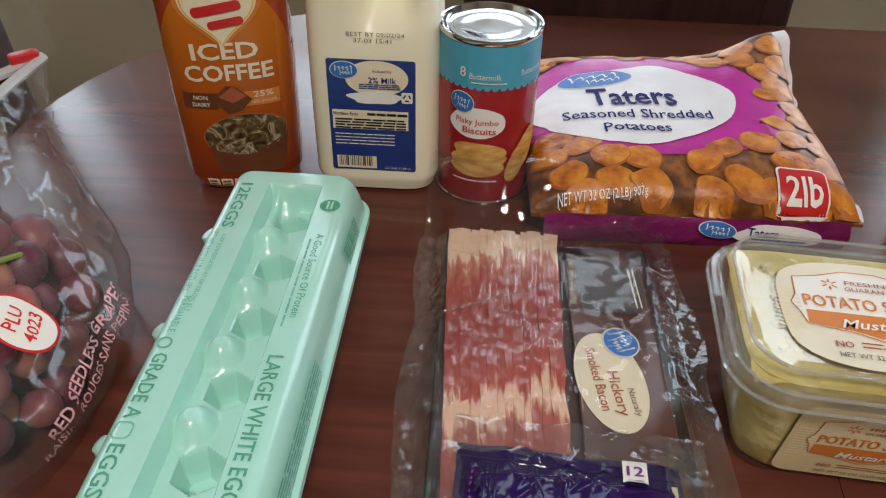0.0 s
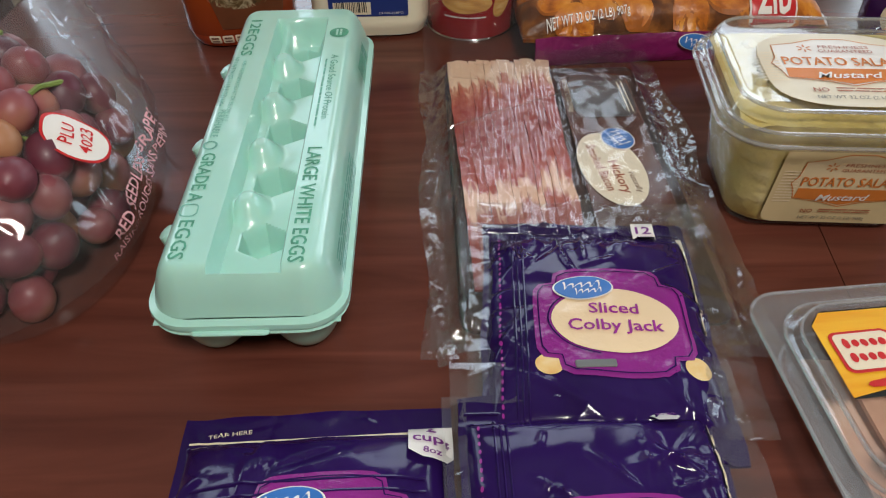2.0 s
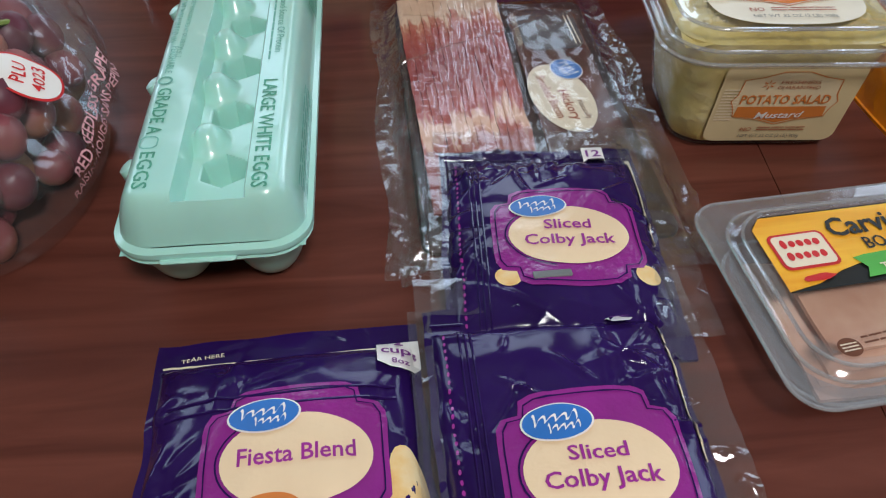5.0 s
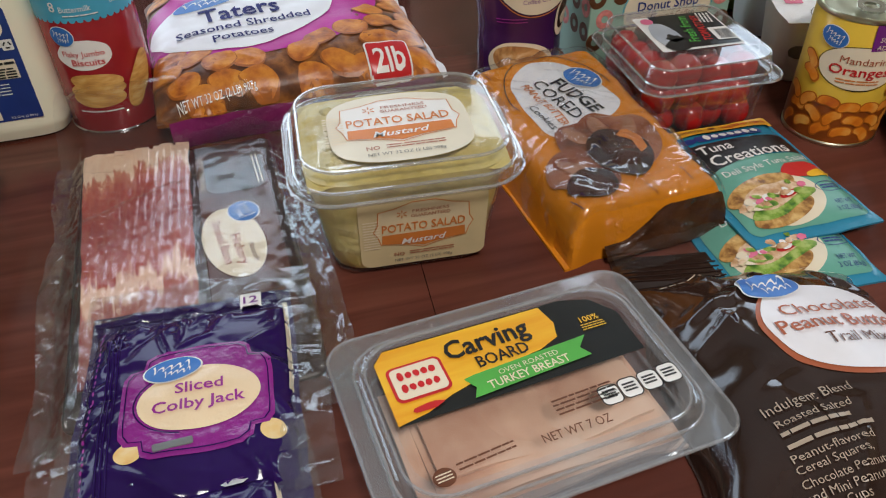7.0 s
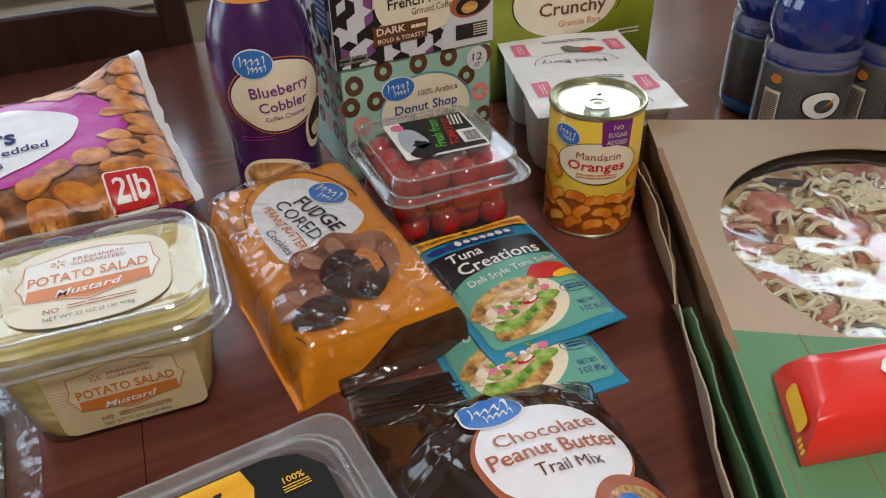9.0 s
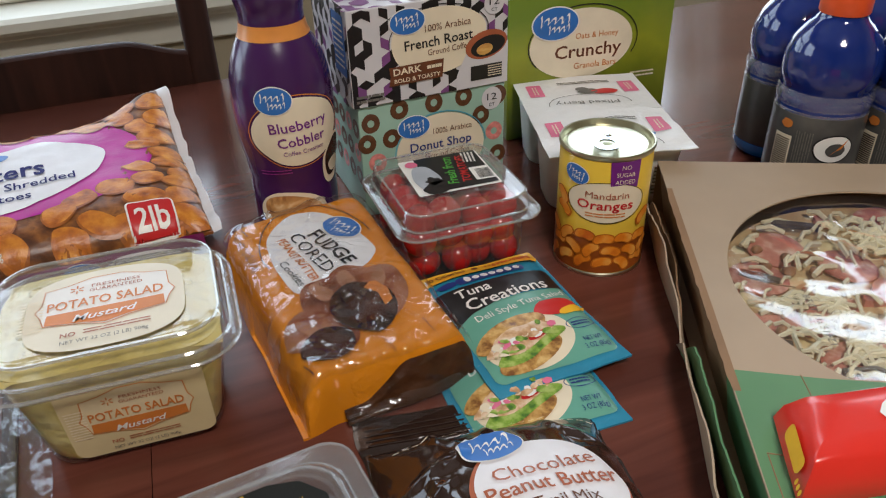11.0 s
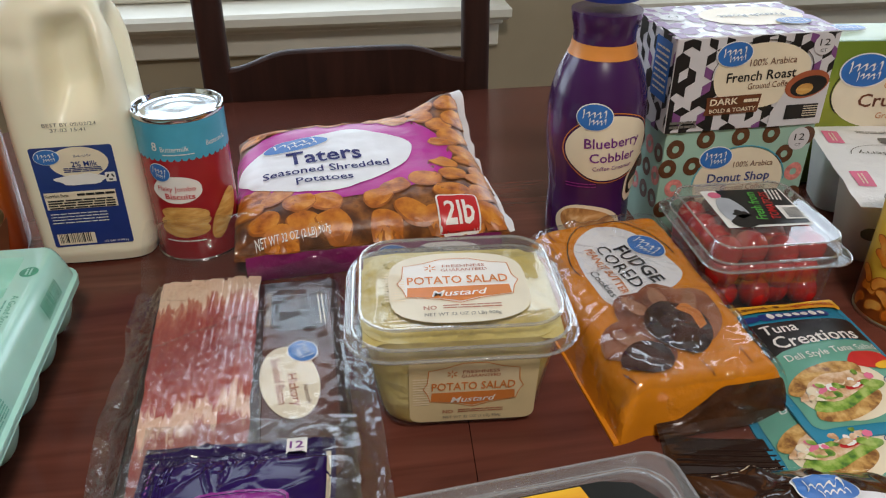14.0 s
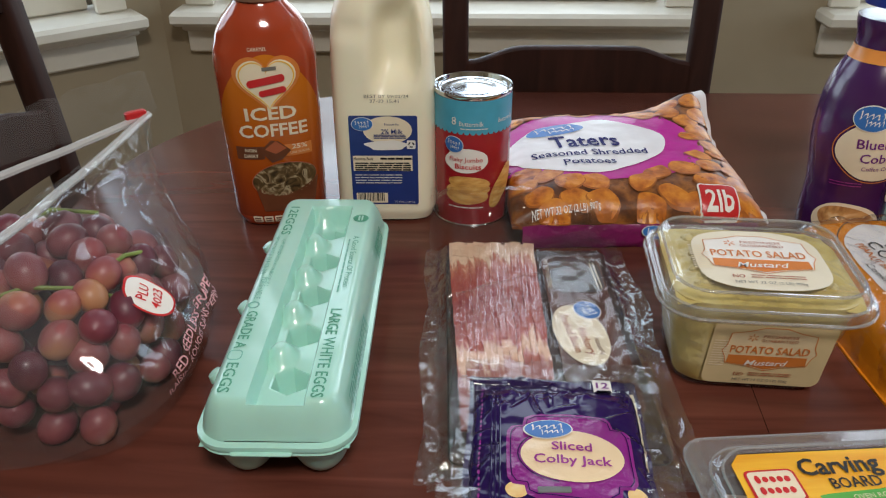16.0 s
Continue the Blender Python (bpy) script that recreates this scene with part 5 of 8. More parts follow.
# tuna pouches
POUCH_BLUE = plain("pouch_blue", (0.035, 0.25, 0.40), 0.22, vary=0.08, bump=0.2, dist=0.002, crease=0.6, coat=0.2)
POUCH_GREEN = plain("pouch_pale_green", (0.14, 0.38, 0.29), 0.3, vary=0.12, scale=20, bump=0.15, dist=0.002)
POUCH_TOP = plain("pouch_yellow_band", (0.78, 0.42, 0.03), 0.3, vary=0.08, bump=0.1)
TUNA = mottled("printed_tuna_salad", [(0.28, (0.30, 0.12, 0.03)), (0.45, (0.62, 0.38, 0.20)), (0.60, (0.80, 0.62, 0.45)), (0.75, (0.30, 0.36, 0.05))], 110, 0.3, 0.15)
BREAD = mottled("printed_seeded_bread", [(0.35, (0.20, 0.08, 0.02)), (0.5, (0.50, 0.27, 0.07)), (0.7, (0.72, 0.48, 0.18))], 160, 0.3, 0.2)
LETTUCE = mottled("printed_lettuce", [(0.35, (0.06, 0.16, 0.02)), (0.5, (0.22, 0.36, 0.04)), (0.65, (0.42, 0.52, 0.14))], 160, 0.3, 0.1)


def tuna_pouch(m, label):
    t = thing("tuna_pouch", m, label, "food pouch", "tuna pouches")
    f = pillow(0.100, 0.136, 0.0085, 0.007, 0.5, 0.0008, 2.0, 2.4, 0.004)
    part("pouch", slab(f, 0.100, 0.136, 40, 54), POUCH_BLUE, t)
    part("printed_field", patch(f, 0.001, -0.024, rect(0.092, 0.072, 0.006), 2, 0, 12), POUCH_GREEN, t)
    part("printed_band", patch(f, 0.0, 0.0205, [(0.047, -0.010), (0.047, 0.017), (-0.047, 0.019), (-0.047, -0.022), (-0.030, -0.014), (-0.005, -0.008), (0.025, -0.007)], 3, 0, 10), BLACK, t)
    part("printed_band", patch(f, 0.0, 0.0590, rect(0.097, 0.0135, 0.002), 8, 0, 10), POUCH_TOP, t, "yellow top band")
    words(f, "80 Calories", -0.028, 0.0575, 0.032, 0.0052, BROWN, t, 11, 0, 0.012)
    words(f, "13g PROTEIN", 0.024, 0.0575, 0.038, 0.0052, RED, t, 11, 0, 0.012)
    part("notch", patch(f, -0.003, 0.0575, oval(0.0024, 0.0024, 14), 11), BROWN, t)
    lg = part("logo", patch(f, 0.004, 0.0460, rect(0.056, 0.0085, 0.003), 4), NAVY, t, "navy plain logo bar")
    for i in range(7):
        part("bar", patch(f, -0.015 + 0.0068 * i, 0.0458, blob(0.0028, 0.0036 if i in (0, 5) else 0.0028, i, 0.3, 12), 6, 0, 2), WHITE, lg)
    part("fish_mark", patch(f, -0.032, 0.0455, blob(0.008, 0.004, 3, 0.4), 4), NAVY, lg)
    words(f, "Tuna", -0.018, 0.0310, 0.028, 0.0100, WHITE, t, 5, 3, 0.012, 0.15)
    words(f, "Creations", 0.002, 0.0175, 0.066, 0.0125, WHITE, t, 5, 3, 0.012, 0.1)
    words(f, "Deli Style Tuna Salad", 0.004, 0.0015, 0.072, 0.0062, WHITE, t, 5, 4)
    pl = part("printed_plate", patch(f, -0.008, -0.034, oval(0.033, 0.024), 3, 8), CREAM, t, "printed tuna salad sandwich")
    part("printed_bread", patch(f, -0.016, -0.023, oval(0.029, 0.012), 5, 14), BREAD, pl)
    part("printed_bread", patch(f, -0.014, -0.046, oval(0.026, 0.010), 5, 14), BREAD, pl)
    part("printed_lettuce", patch(f, -0.010, -0.039, blob(0.030, 0.008, 5, 0.4, 30), 6, 14), LETTUCE, pl)
    part("printed_tuna", patch(f, -0.014, -0.031, blob(0.026, 0.010, 7, 0.3, 30), 7, 14), TUNA, pl)
    fr_ = random.Random(14)
    for i in range(34):
        x_, y_ = fr_.uniform(-0.030, 0.020), fr_.uniform(-0.006, 0.006)
        mt = (WHITE, TUNA, TUNA, LETTUCE, CREAM, LETTUCE, PINK)[i % 7]
        part("printed_morsel", patch(f, -0.008 + x_, -0.031 + y_ + 0.24 * x_, blob(fr_.uniform(0.0018, 0.0050), fr_.uniform(0.0014, 0.0030), i, 0.4, 12), 8 + 0.08 * i, fr_.uniform(-60, 60), 2), mt, pl)
    part("printed_tomato", patch(f, -0.002, -0.033, oval(0.008, 0.003), 8, 14), RED, pl)
    part("printed_tomato", patch(f, 0.026, -0.010, blob(0.017, 0.009, 4, 0.15), 4), RED, t)
    part("printed_pepper", patch(f, 0.036, -0.016, blob(0.013, 0.004, 6, 0.2), 5, 12), YELLOW, t)
    for i, (b, w) in enumerate((("NET WT", 0.014), ("3 OZ (85g)", 0.019))):
        words(f, b, 0.033, -0.0465 - 0.0062 * i, w, 0.0042, NAVY, t, 4)
    part("badge_line", ring_line(f, 0.033, -0.031, oval(0.011, 0.005), 0.0007, 4), NAVY, t)
    bars(f, 0.033, -0.031, 0.014, 0.005, 2, NAVY, t, 4, 0, 4)
    return t


tuna_pouch(pose(0.5350, 0.3320, TABLE + 0.0105, 1.0, 1.5, 2.5), "blue and green tuna salad pouch lying on another pouch")
tuna_pouch(pose(0.5130, 0.2930, TABLE, 0, 0, -2.5), "blue and green tuna salad pouch, partly covered")

# ---------------------------------------------------------------- cheese bags
CHEESE_BAG = plain("purple_cheese_film", (0.020, 0.006, 0.074), 0.13, vary=0.25, scale=20, bump=0.08, dist=0.003, crease=0.8, crease_scale=14, coat=0.15, spec=0.22)
CHEESE_FIELD = plain("magenta_cheese_print", (0.24, 0.018, 0.22), 0.22, vary=0.1, bump=0.3, dist=0.003, crease=1.2, crease_scale=16)
CHEESE_CREAM = plain("cream_cheese_print", (0.82, 0.63, 0.40), 0.25, vary=0.06, scale=20, bump=0.3, dist=0.003, crease=1.2, crease_scale=16)
CHEESE = mottled("marbled_cheese", [(0.3, (0.72, 0.38, 0.09)), (0.5, (0.80, 0.55, 0.22)), (0.7, (0.85, 0.70, 0.42))], 60, 0.35, 0.3)
VIOLET = plain("violet_letter_print", (0.30, 0.02, 0.26), 0.3, vary=0.1, bump=0.1)

CRINKLE = film("crinkled_bag_seal", gloss=0.10, rough=0.07, bump=0.35, dist=0.004, scale=40, crease=1.2, crease_scale=30, haze=0.03)
HANG_GREY = plain("grey_hang_tab", (0.16, 0.17, 0.17), 0.5)


def fancy(a, b, n=48):
    """The label's frame: a rectangle with notched corners and bowed sides."""
    out = []
    for i in range(n):
        t = 2 * math.pi * i / n
        c, s = math.cos(t), math.sin(t)
        k = 1 / (abs(c) ** 5 + abs(s) ** 5) ** 0.2
        notch = 1 - 0.16 * math.exp(-((abs(abs(math.degrees(math.atan2(abs(s), abs(c)))) - 45) / 6.5) ** 2))
        out.append((a * c * k * notch, b * s * k * notch * (1 + 0.06 * abs(s) ** 3)))
    return out


def cheese_bag(m, lines, label, w=0.118, h=0.165, seed=1.0, t=0.012, zip_side=True, oval_y=-0.028, hang=False):
    b = thing("cheese_bag", m, label, "food bag", "cheese bags")
    base_f = pillow(w, h, t, 0.016, 0.42, 0.0013, seed, 3.0, 0.004, 34)
    dx = 0.006
    wrinkle = folds(int(seed * 7), w * 0.95, h * 0.95, 44, 0.0032, 0.0042, (dx, oval_y, 0.043, 0.037), length=(0.020, 0.075))
    edge_wrinkle = folds(int(seed * 11), w, h, 46, 0.0011, 0.0028, (dx, oval_y, 0.045, 0.040), length=(0.008, 0.026))

    def f(u, v):
        p = base_f(u, v)
        calm_ = 1 - math.exp(-((u - (0.034 if zip_side else 0.052)) / 0.014) ** 4 - ((v - (0.070 if zip_side else 0.064)) / 0.015) ** 4)
        p.z = max(0.0009, p.z + (wrinkle(u, v) + edge_wrinkle(u, v)) * calm_)
        return p
    part("bag", slab(f, w, h, 110, 150), CHEESE_BAG, b)
    if not zip_side:
        part("cheese_window", patch(f, 0.050, -0.030, blob(0.010, 0.045, 4, 0.1, 30), 1.5, 0, 8), CHEESE, b, "clear window over shredded cheese")
        part("cheese_window", patch(f, -0.050, -0.050, blob(0.009, 0.032, 4, 0.1, 30), 1.5, 0, 8), CHEESE, b)
    else:
        for x_, y_, a_, b_ in ((-0.0262, oval_y - 0.0285, 0.0068, 0.0062), (0.0422, oval_y - 0.0285, 0.0062, 0.0062)):
            part("cheese_window", patch(f, x_, y_, oval(a_, b_, 24), 1.5), CHEESE, b, "clear window over sliced cheese")
    fr = part("label", patch(f, dx, oval_y, fancy(0.038, 0.034), 2, 0, 14), CHEESE_FIELD, b, "magenta notched label")
    part("line", ring_line(f, dx, oval_y, fancy(0.0355, 0.0315), 0.0007, 4), CHEESE_BAG, fr)
    part("panel", patch(f, dx + 0.001, oval_y - 0.001, oval(0.0306, 0.0212, 44), 4, 0, 12), CHEESE_CREAM, fr, "cream oval panel")
    part("line", ring_line(f, dx + 0.001, oval_y - 0.001, oval(0.0322, 0.0230, 44), 0.0008, 5, 0, (0.3, 0.72)), CHEESE_BAG, fr)
    if len(lines) == 2:
        words(f, lines[0], dx + 0.001, oval_y + 0.006, 0.024, 0.0066, VIOLET, fr, 7, 0, 0.014)
        words(f, lines[1], dx + 0.001, oval_y - 0.0048, 0.046, 0.0072, VIOLET, fr, 7, 0, 0.014)
    else:
        words(f, lines[0], dx + 0.001, oval_y + 0.001, 0.047, 0.0078, VIOLET, fr, 7, 0, 0.014)
        part("protein_badge", patch(f, dx - 0.009, oval_y - 0.0225, oval(0.0125, 0.0075), 6), ORANGE, b, "orange oval badge")
        bars(f, dx - 0.009, oval_y - 0.0225, 0.016, 0.006, 2, CREAM, b, 8, 2, 6)
    logo(f, dx - 0.0125, oval_y + 0.0200, 0.0145, 0.0080, b, 7, 4)
    tx = 0.034 if zip_side else 0.052
    tag_f, tag_y = f, 0.014 if zip_side else 0.0
    f = lambda u, v: base_f(u, v + tag_y) + Vector((0, 0, 0.0022))
    tg = part("tag", patch(f, tx, 0.056 if zip_side else 0.064, [(0.0062, 0.008), (-0.0062, 0.008), (-0.0062, -0.006), (-0.004, -0.0082), (0.004, -0.0082), (0.0062, -0.006)] if zip_side else [(0.010, 0.010), (-0.010, 0.010), (-0.010, -0.007), (-0.004, -0.0105), (0.004, -0.0105), (0.010, -0.007)], 3), WHITE, b, "white count tag")
    if zip_side:
        words(f, "12", tx, 0.0575, 0.0085, 0.0062, PURPLE_INK, tg, 6, 0, 0.018)
        words(f, "SLICES", tx, 0.0510, 0.0085, 0.0020, PURPLE_INK, tg, 6, 0, 0.01)
    else:
        words(f, "2", tx, 0.0705, 0.0042, 0.0055, PURPLE_INK, tg, 6, 0, 0.014)
        words(f, "cups", tx, 0.0642, 0.0165, 0.0050, PURPLE_INK, tg, 6, 0, 0.016)
        words(f, "8oz", tx, 0.0570, 0.0075, 0.0035, PURPLE_INK, tg, 6, 0, 0.012)
    f = tag_f
    if zip_side:
        zx = -0.0385
        part("zip", merge(*[tube([Vector((zx + k * 0.0026, v, f(zx + k * 0.0026, v).z + 0.0004)) for v in [-0.070 + 0.0055 * i for i in range(26)]], 0.0007, 6) for k in (-1, 0, 1)]), CHEESE_BAG, b, "ribbed zip strip")
        part("dots", merge(*[patch(f, zx - 0.009, -0.068 + 0.0042 * i, oval(0.0006, 0.0012, 8), 4, 0, 1) for i in range(32)]), VIOLET, b, smooth=False)
        seal = folds(int(seed * 3), 0.2, 0.22, 90, 0.0024, 0.0070, None, length=(0.014, 0.045))
        part("end_film", sheet(lambda u, v: Vector((u + 0.0025 * wob(v * 40, 1, seed), v, 0.0030 + 0.0018 * wob(u * 60, v * 60, seed) + abs(seal(u, v)))), w / 2 - 0.008, w / 2 + 0.015, 24, -h / 2 + 0.012, h / 2 + 0.010, 130), CRINKLE, b, "clear crinkled side seal")
        part("end_film", sheet(lambda u, v: Vector((u, v + 0.002 * wob(u * 50, 2, seed), 0.0045 + 0.0018 * wob(u * 70, v * 60, seed + 3) + abs(seal(u, v)))), -w / 2 - 0.003, w / 2 + 0.014, 110, h / 2 - 0.006, h / 2 + 0.016, 22), CRINKLE, b, "clear crinkled top seal")
        part("end_film", sheet(lambda u, v: Vector((u, v, 0.0022 + 0.0015 * wob(u * 60, v * 60, seed + 8) + 0.6 * abs(seal(u, v)))), -w / 2 - 0.007, -w / 2 + 0.004, 10, -h / 2 + 0.012, h / 2, 90), CRINKLE, b, "clear narrow side seal")
        bars(f, w / 2 - 0.0040, 0.030, 0.075, 0.0034, 1, CREAM, b, 3, -90, int(seed), 0.8)
        part("seal_band", tube([Vector((u, h / 2 - 0.010, f(u, h / 2 - 0.010).z + 0.0005)) for u in [-w / 2 + 0.003 + (w - 0.006) * i / 40 for i in range(41)]], 0.0008, 6), CHEESE_BAG, b, "pressed seal line")
        if hang:
            part("hang_tab", moved(rbox(0.019, 0.0042, 0.0012, 0.001, 0.0003), Matrix.Translation((0.008, h / 2 + 0.010, 0.0095))), HANG_GREY, b, "small grey hang tab")
    else:
        part("zip", merge(*[tube([Vector((u, 0.040 + k * 0.003, f(u, 0.040 + k * 0.003).z + 0.0004)) for u in [-0.050 + 0.0045 * i for i in range(23)]], 0.0007, 6) for k in (-1, 1)]), CHEESE_BAG, b, "ribbed zip strip")
        words(f, "TEAR HERE", -0.040, 0.0775, 0.020, 0.0022, CREAM, b, 4, 4)
        part("tear_line", tube([Vector((u, 0.0735, f(u, 0.0735).z + 0.0003)) for u in [-0.058 + 0.004 * i for i in range(30)]], 0.0005, 6), CREAM, b)
    return b


cheese_bag(pose(0.137, 0.2380, TABLE + 0.010, -2.0, 0.0, -2.5), ("Sliced", "Colby Jack"), "purple bag of sliced marbled cheese on a bacon pack", seed=2.0, w=0.114, h=0.160, oval_y=-0.0065)
cheese_bag(pose(0.1240, 0.1110, TABLE + 0.012, 2.0, 0.0, 1.0), ("Sliced", "Colby Jack"), "purple bag of sliced marbled cheese overlapping its neighbours", seed=5.0, oval_y=-0.0095, w=0.113, hang=True)
cheese_bag(pose(0.0050, 0.1075, TABLE, 0, 0, 2.5), ("Fiesta Blend",), "purple bag of shredded cheese blend", seed=9.0, w=0.124, h=0.175, t=0.018, zip_side=False, oval_y=0.0105)

# ---------------------------------------------------------------- bacon pack
bacon = thing("bacon_pack", pose(0.137, 0.385, TABLE, 0, 0, 1.5), "clear vacuum pack of sliced bacon with an oval label", "bacon pack")
BOARD = mottled("black_bacon_board", [(0.35, (0.012, 0.008, 0.008)), (0.6, (0.05, 0.02, 0.014)), (0.8, (0.10, 0.03, 0.02))], 30, 0.3, 0.2)
CARD_BROWN = mottled("dark_brown_card", [(0.3, (0.05, 0.018, 0.012)), (0.6, (0.11, 0.035, 0.022)), (0.8, (0.16, 0.055, 0.03))], 30, 0.3, 0.15)
part("board", moved(rbox(0.142, 0.258, 0.004, 0.008, 0.001), Matrix.Translation((0.0, -0.012, 0.0005))), BOARD, bacon)
MEAT = along_mat("bacon_meat", 1, -0.115, 0.122,
                 [(0.0, (0.22, 0.030, 0.026)), (0.16, (0.36, 0.065, 0.050)), (0.27, (0.44, 0.11, 0.080)), (0.315, (0.80, 0.52, 0.37)), (0.375, (0.78, 0.48, 0.34)), (0.41, (0.44, 0.085, 0.062)), (0.60, (0.30, 0.040, 0.034)), (0.80, (0.40, 0.075, 0.055)), (0.875, (0.54, 0.20, 0.12)), (0.905, (0.82, 0.60, 0.43)), (1.0, (0.80, 0.56, 0.40))],
                 (230, 34, 60), 0.13, 0.32, 0.4)
SLICES = 13
for i in range(SLICES):
    top_x = -0.0690 + 0.0056 * i + 0.0008 * math.sin(i * 2.3)
    shift = 0.0016 * i - 0.010 + 0.006 * math.sin(i * 1.9)

    def slice_f(u, v, top_x=top_x, i=i):
        t = (0.124 - v) / 0.18
        x = -0.026 + (top_x + u + 0.026) * (1 - 0.12 * min(t, 1.2)) + 0.0012 * wob(v * 45, i * 0.7, 1.0)
        k = u / 0.0098
        return Vector((x, v + 0.0018 * math.sin(i * 2.1), 0.0070 + 0.0013 * (1 - k) + 0.0012 * wob(v * 48, u * 60, i * 1.7) + 0.0006 * wob(v * 150, u * 150, i)))
    pts, faces = sheet(slice_f, 0.0, 0.0098, 8, -0.116, 0.125, 110)
    n = len(pts)
    off = Vector((0, shift, 0))
    under = [p - Vector((0, 0, 0.0016)) for p in pts]
    rim = [(j * 9, (j + 1) * 9) for j in range(110)] + [(k, k + 1) for k in range(8)] + [(110 * 9 + k, 110 * 9 + k + 1) for k in range(8)]
    sl = part("bacon_slice", ([p - off for p in pts + under], faces + [tuple(q + n for q in fc[::-1]) for fc in faces] + [(a, b, b + n, a + n) for a, b in rim]), MEAT, bacon)
    sl.location = off
bpl = flat_face(Matrix(((1, 0, 0, 0), (0, 1, 0, 0), (0, 0, 1, 0.0075), (0, 0, 0, 1))))
part("card", moved(rbox(0.051, 0.206, 0.002, 0.012, 0.0006), Matrix.Translation((0.0375, 0.0005, 0.0053))), CARD_BROWN, bacon, "dark brown printed card")
part("card_panel", patch(bpl, 0.0395, 0.073, [(x, y) for x, y in rect(0.043, 0.056, 0.010)], 0.4), BOARD, bacon, "black printed panel")
bo = part("label", patch(bpl, 0.0310, -0.0125, oval(0.0200, 0.0385), 1, 8), CREAM, bacon, "cream oval label")
words(bpl, "Naturally", 0.0430, -0.0285, 0.020, 0.0038, BROWN, bo, 3, -83)
words(bpl, "Hickory", 0.0345, -0.0225, 0.033, 0.0066, RUST, bo, 3, -83, 0.01)
words(bpl, "Smoked Bacon", 0.0240, -0.0120, 0.048, 0.0062, RUST, bo, 3, -83, 0.01)
logo(bpl, 0.0405, 0.0180, 0.0120, 0.0100, bacon, 3, -70)
words(bpl, "NET WT 12 OZ (340g)", 0.0160, 0.0735, 0.044, 0.0036, CREAM, bacon, 2, -90)
bars(bpl, 0.0560, 0.070, 0.040, 0.006, 2, CREAM, bacon, 2, -88, 19, 0.3)
pack_folds = folds(5, 0.16, 0.34, 46, 0.0020, 0.0035, (0.0, 0.0, 0.064, 0.115), length=(0.02, 0.055))
slice_folds = folds(8, 0.09, 0.26, 46, 0.0010, 0.0016, None, (92, 14), (0.006, 0.020))


def bacon_film(u, v):
    edge = min(0.083 - abs(u), v + 0.152, 0.185 - v)
    e = min(1, max(0, edge) / 0.020)
    z = 0.0022 + 0.0112 * smooth01(e) - (0.0022 * smooth01(e) if u > 0.012 else 0.0)
    z += (0.0020 * wob(u * 50, v * 40, 3) + 0.0012 * wob(u * 120, v * 120, 7)) * (1.5 - e)
    z += pack_folds(u, v)
    if -0.068 < u < 0.012 and v < 0.125:
        z += slice_folds(u + 0.028, v) + 0.0003 * math.sin((u - 0.05 * v) * 1120) + 0.0005 * wob(u * 60, v * 60, 4)
    if v > 0.112:
        z += 0.031 * smooth01((v - 0.112) / 0.050) + 0.0018 * wob(u * 36, v * 36, 1) + 0.0010 * wob(u * 100, v * 80, 6)
    skew = -0.030 * max(0.0, u / 0.08) if v > 0.12 else 0.0
    return Vector((u + 0.005 * wob(v * 16, 1, 5) * abs(u) / 0.08, v + skew * smooth01((v - 0.12) / 0.06) + 0.003 * wob(u * 30, 3, 5) * abs(v) / 0.17, max(z, 0.0008)))


BACON_FILM = film("bacon_film", gloss=0.040, rough=0.055, bump=0.28, dist=0.003, scale=30, crease=1.2, crease_scale=22, haze=0.008)
part("film_fold", tube([bacon_film(-0.074 + 0.0062 * i, 0.030 + 0.0028 * i) + Vector((0, 0, 0.0006 * math.sin(i * 1.3))) for i in range(25)], 0.0006, 6), CRINKLE, bacon, "long fold across the film")
seal_folds = folds(27, 0.20, 0.36, 150, 0.0034, 0.0062, None, (85, 28), (0.014, 0.050))
for s_ in (-1, 1):
    part("side_seal", sheet(lambda u, v, s_=s_: Vector((s_ * (u + 0.006 * wob(v * 15, s_, 4) * (u - 0.068) / 0.02), v, 0.0100 - 0.0080 * smooth01((u - 0.066) / 0.014) + 0.0012 * abs(wob(u * 90, v * 60, 3 + s_)) + abs(seal_folds(s_ * u, v)))), 0.068, 0.090, 20, -0.158, 0.120, 150), CRINKLE, bacon, "crinkled clear side seal")
part("end_seal", sheet(lambda u, v: Vector((u, v + 0.003 * wob(u * 40, 2, 7), 0.0030 + 0.0014 * abs(wob(u * 60, v * 80, 9)) + abs(seal_folds(u, v * 1.1 + 0.02)))), -0.084, 0.084, 90, -0.164, -0.140, 16), CRINKLE, bacon, "crinkled clear end seal")
part("film", sheet(bacon_film, -0.086, 0.084, 150, -0.154, 0.190, 260), BACON_FILM, bacon, "glossy crinkled clear film")

# ---------------------------------------------------------------- potato salad tub
salad = thing("potato_salad_tub", pose(0.281, 0.3590, TABLE, 0, 0, -4.0), "clear plastic tub of yellow mustard potato salad", "food tub")
SALAD = mottled("potato_salad", [(0.22, (0.26, 0.23, 0.05)), (0.29, (0.50, 0.37, 0.07)), (0.42, (0.66, 0.51, 0.13)), (0.60, (0.72, 0.59, 0.21)), (0.74, (0.78, 0.68, 0.34)), (0.84, (0.52, 0.42, 0.10))], 34, 0.35, 0.8, 0.005, coat=0.3)


def tub_ring(z, grow=0.0):
    t = z / 0.083
    return rr(0.100 + 0.026 * t + grow, 0.076 + 0.028 * t + grow, 0.018 + 0.006 * t, z, 8)


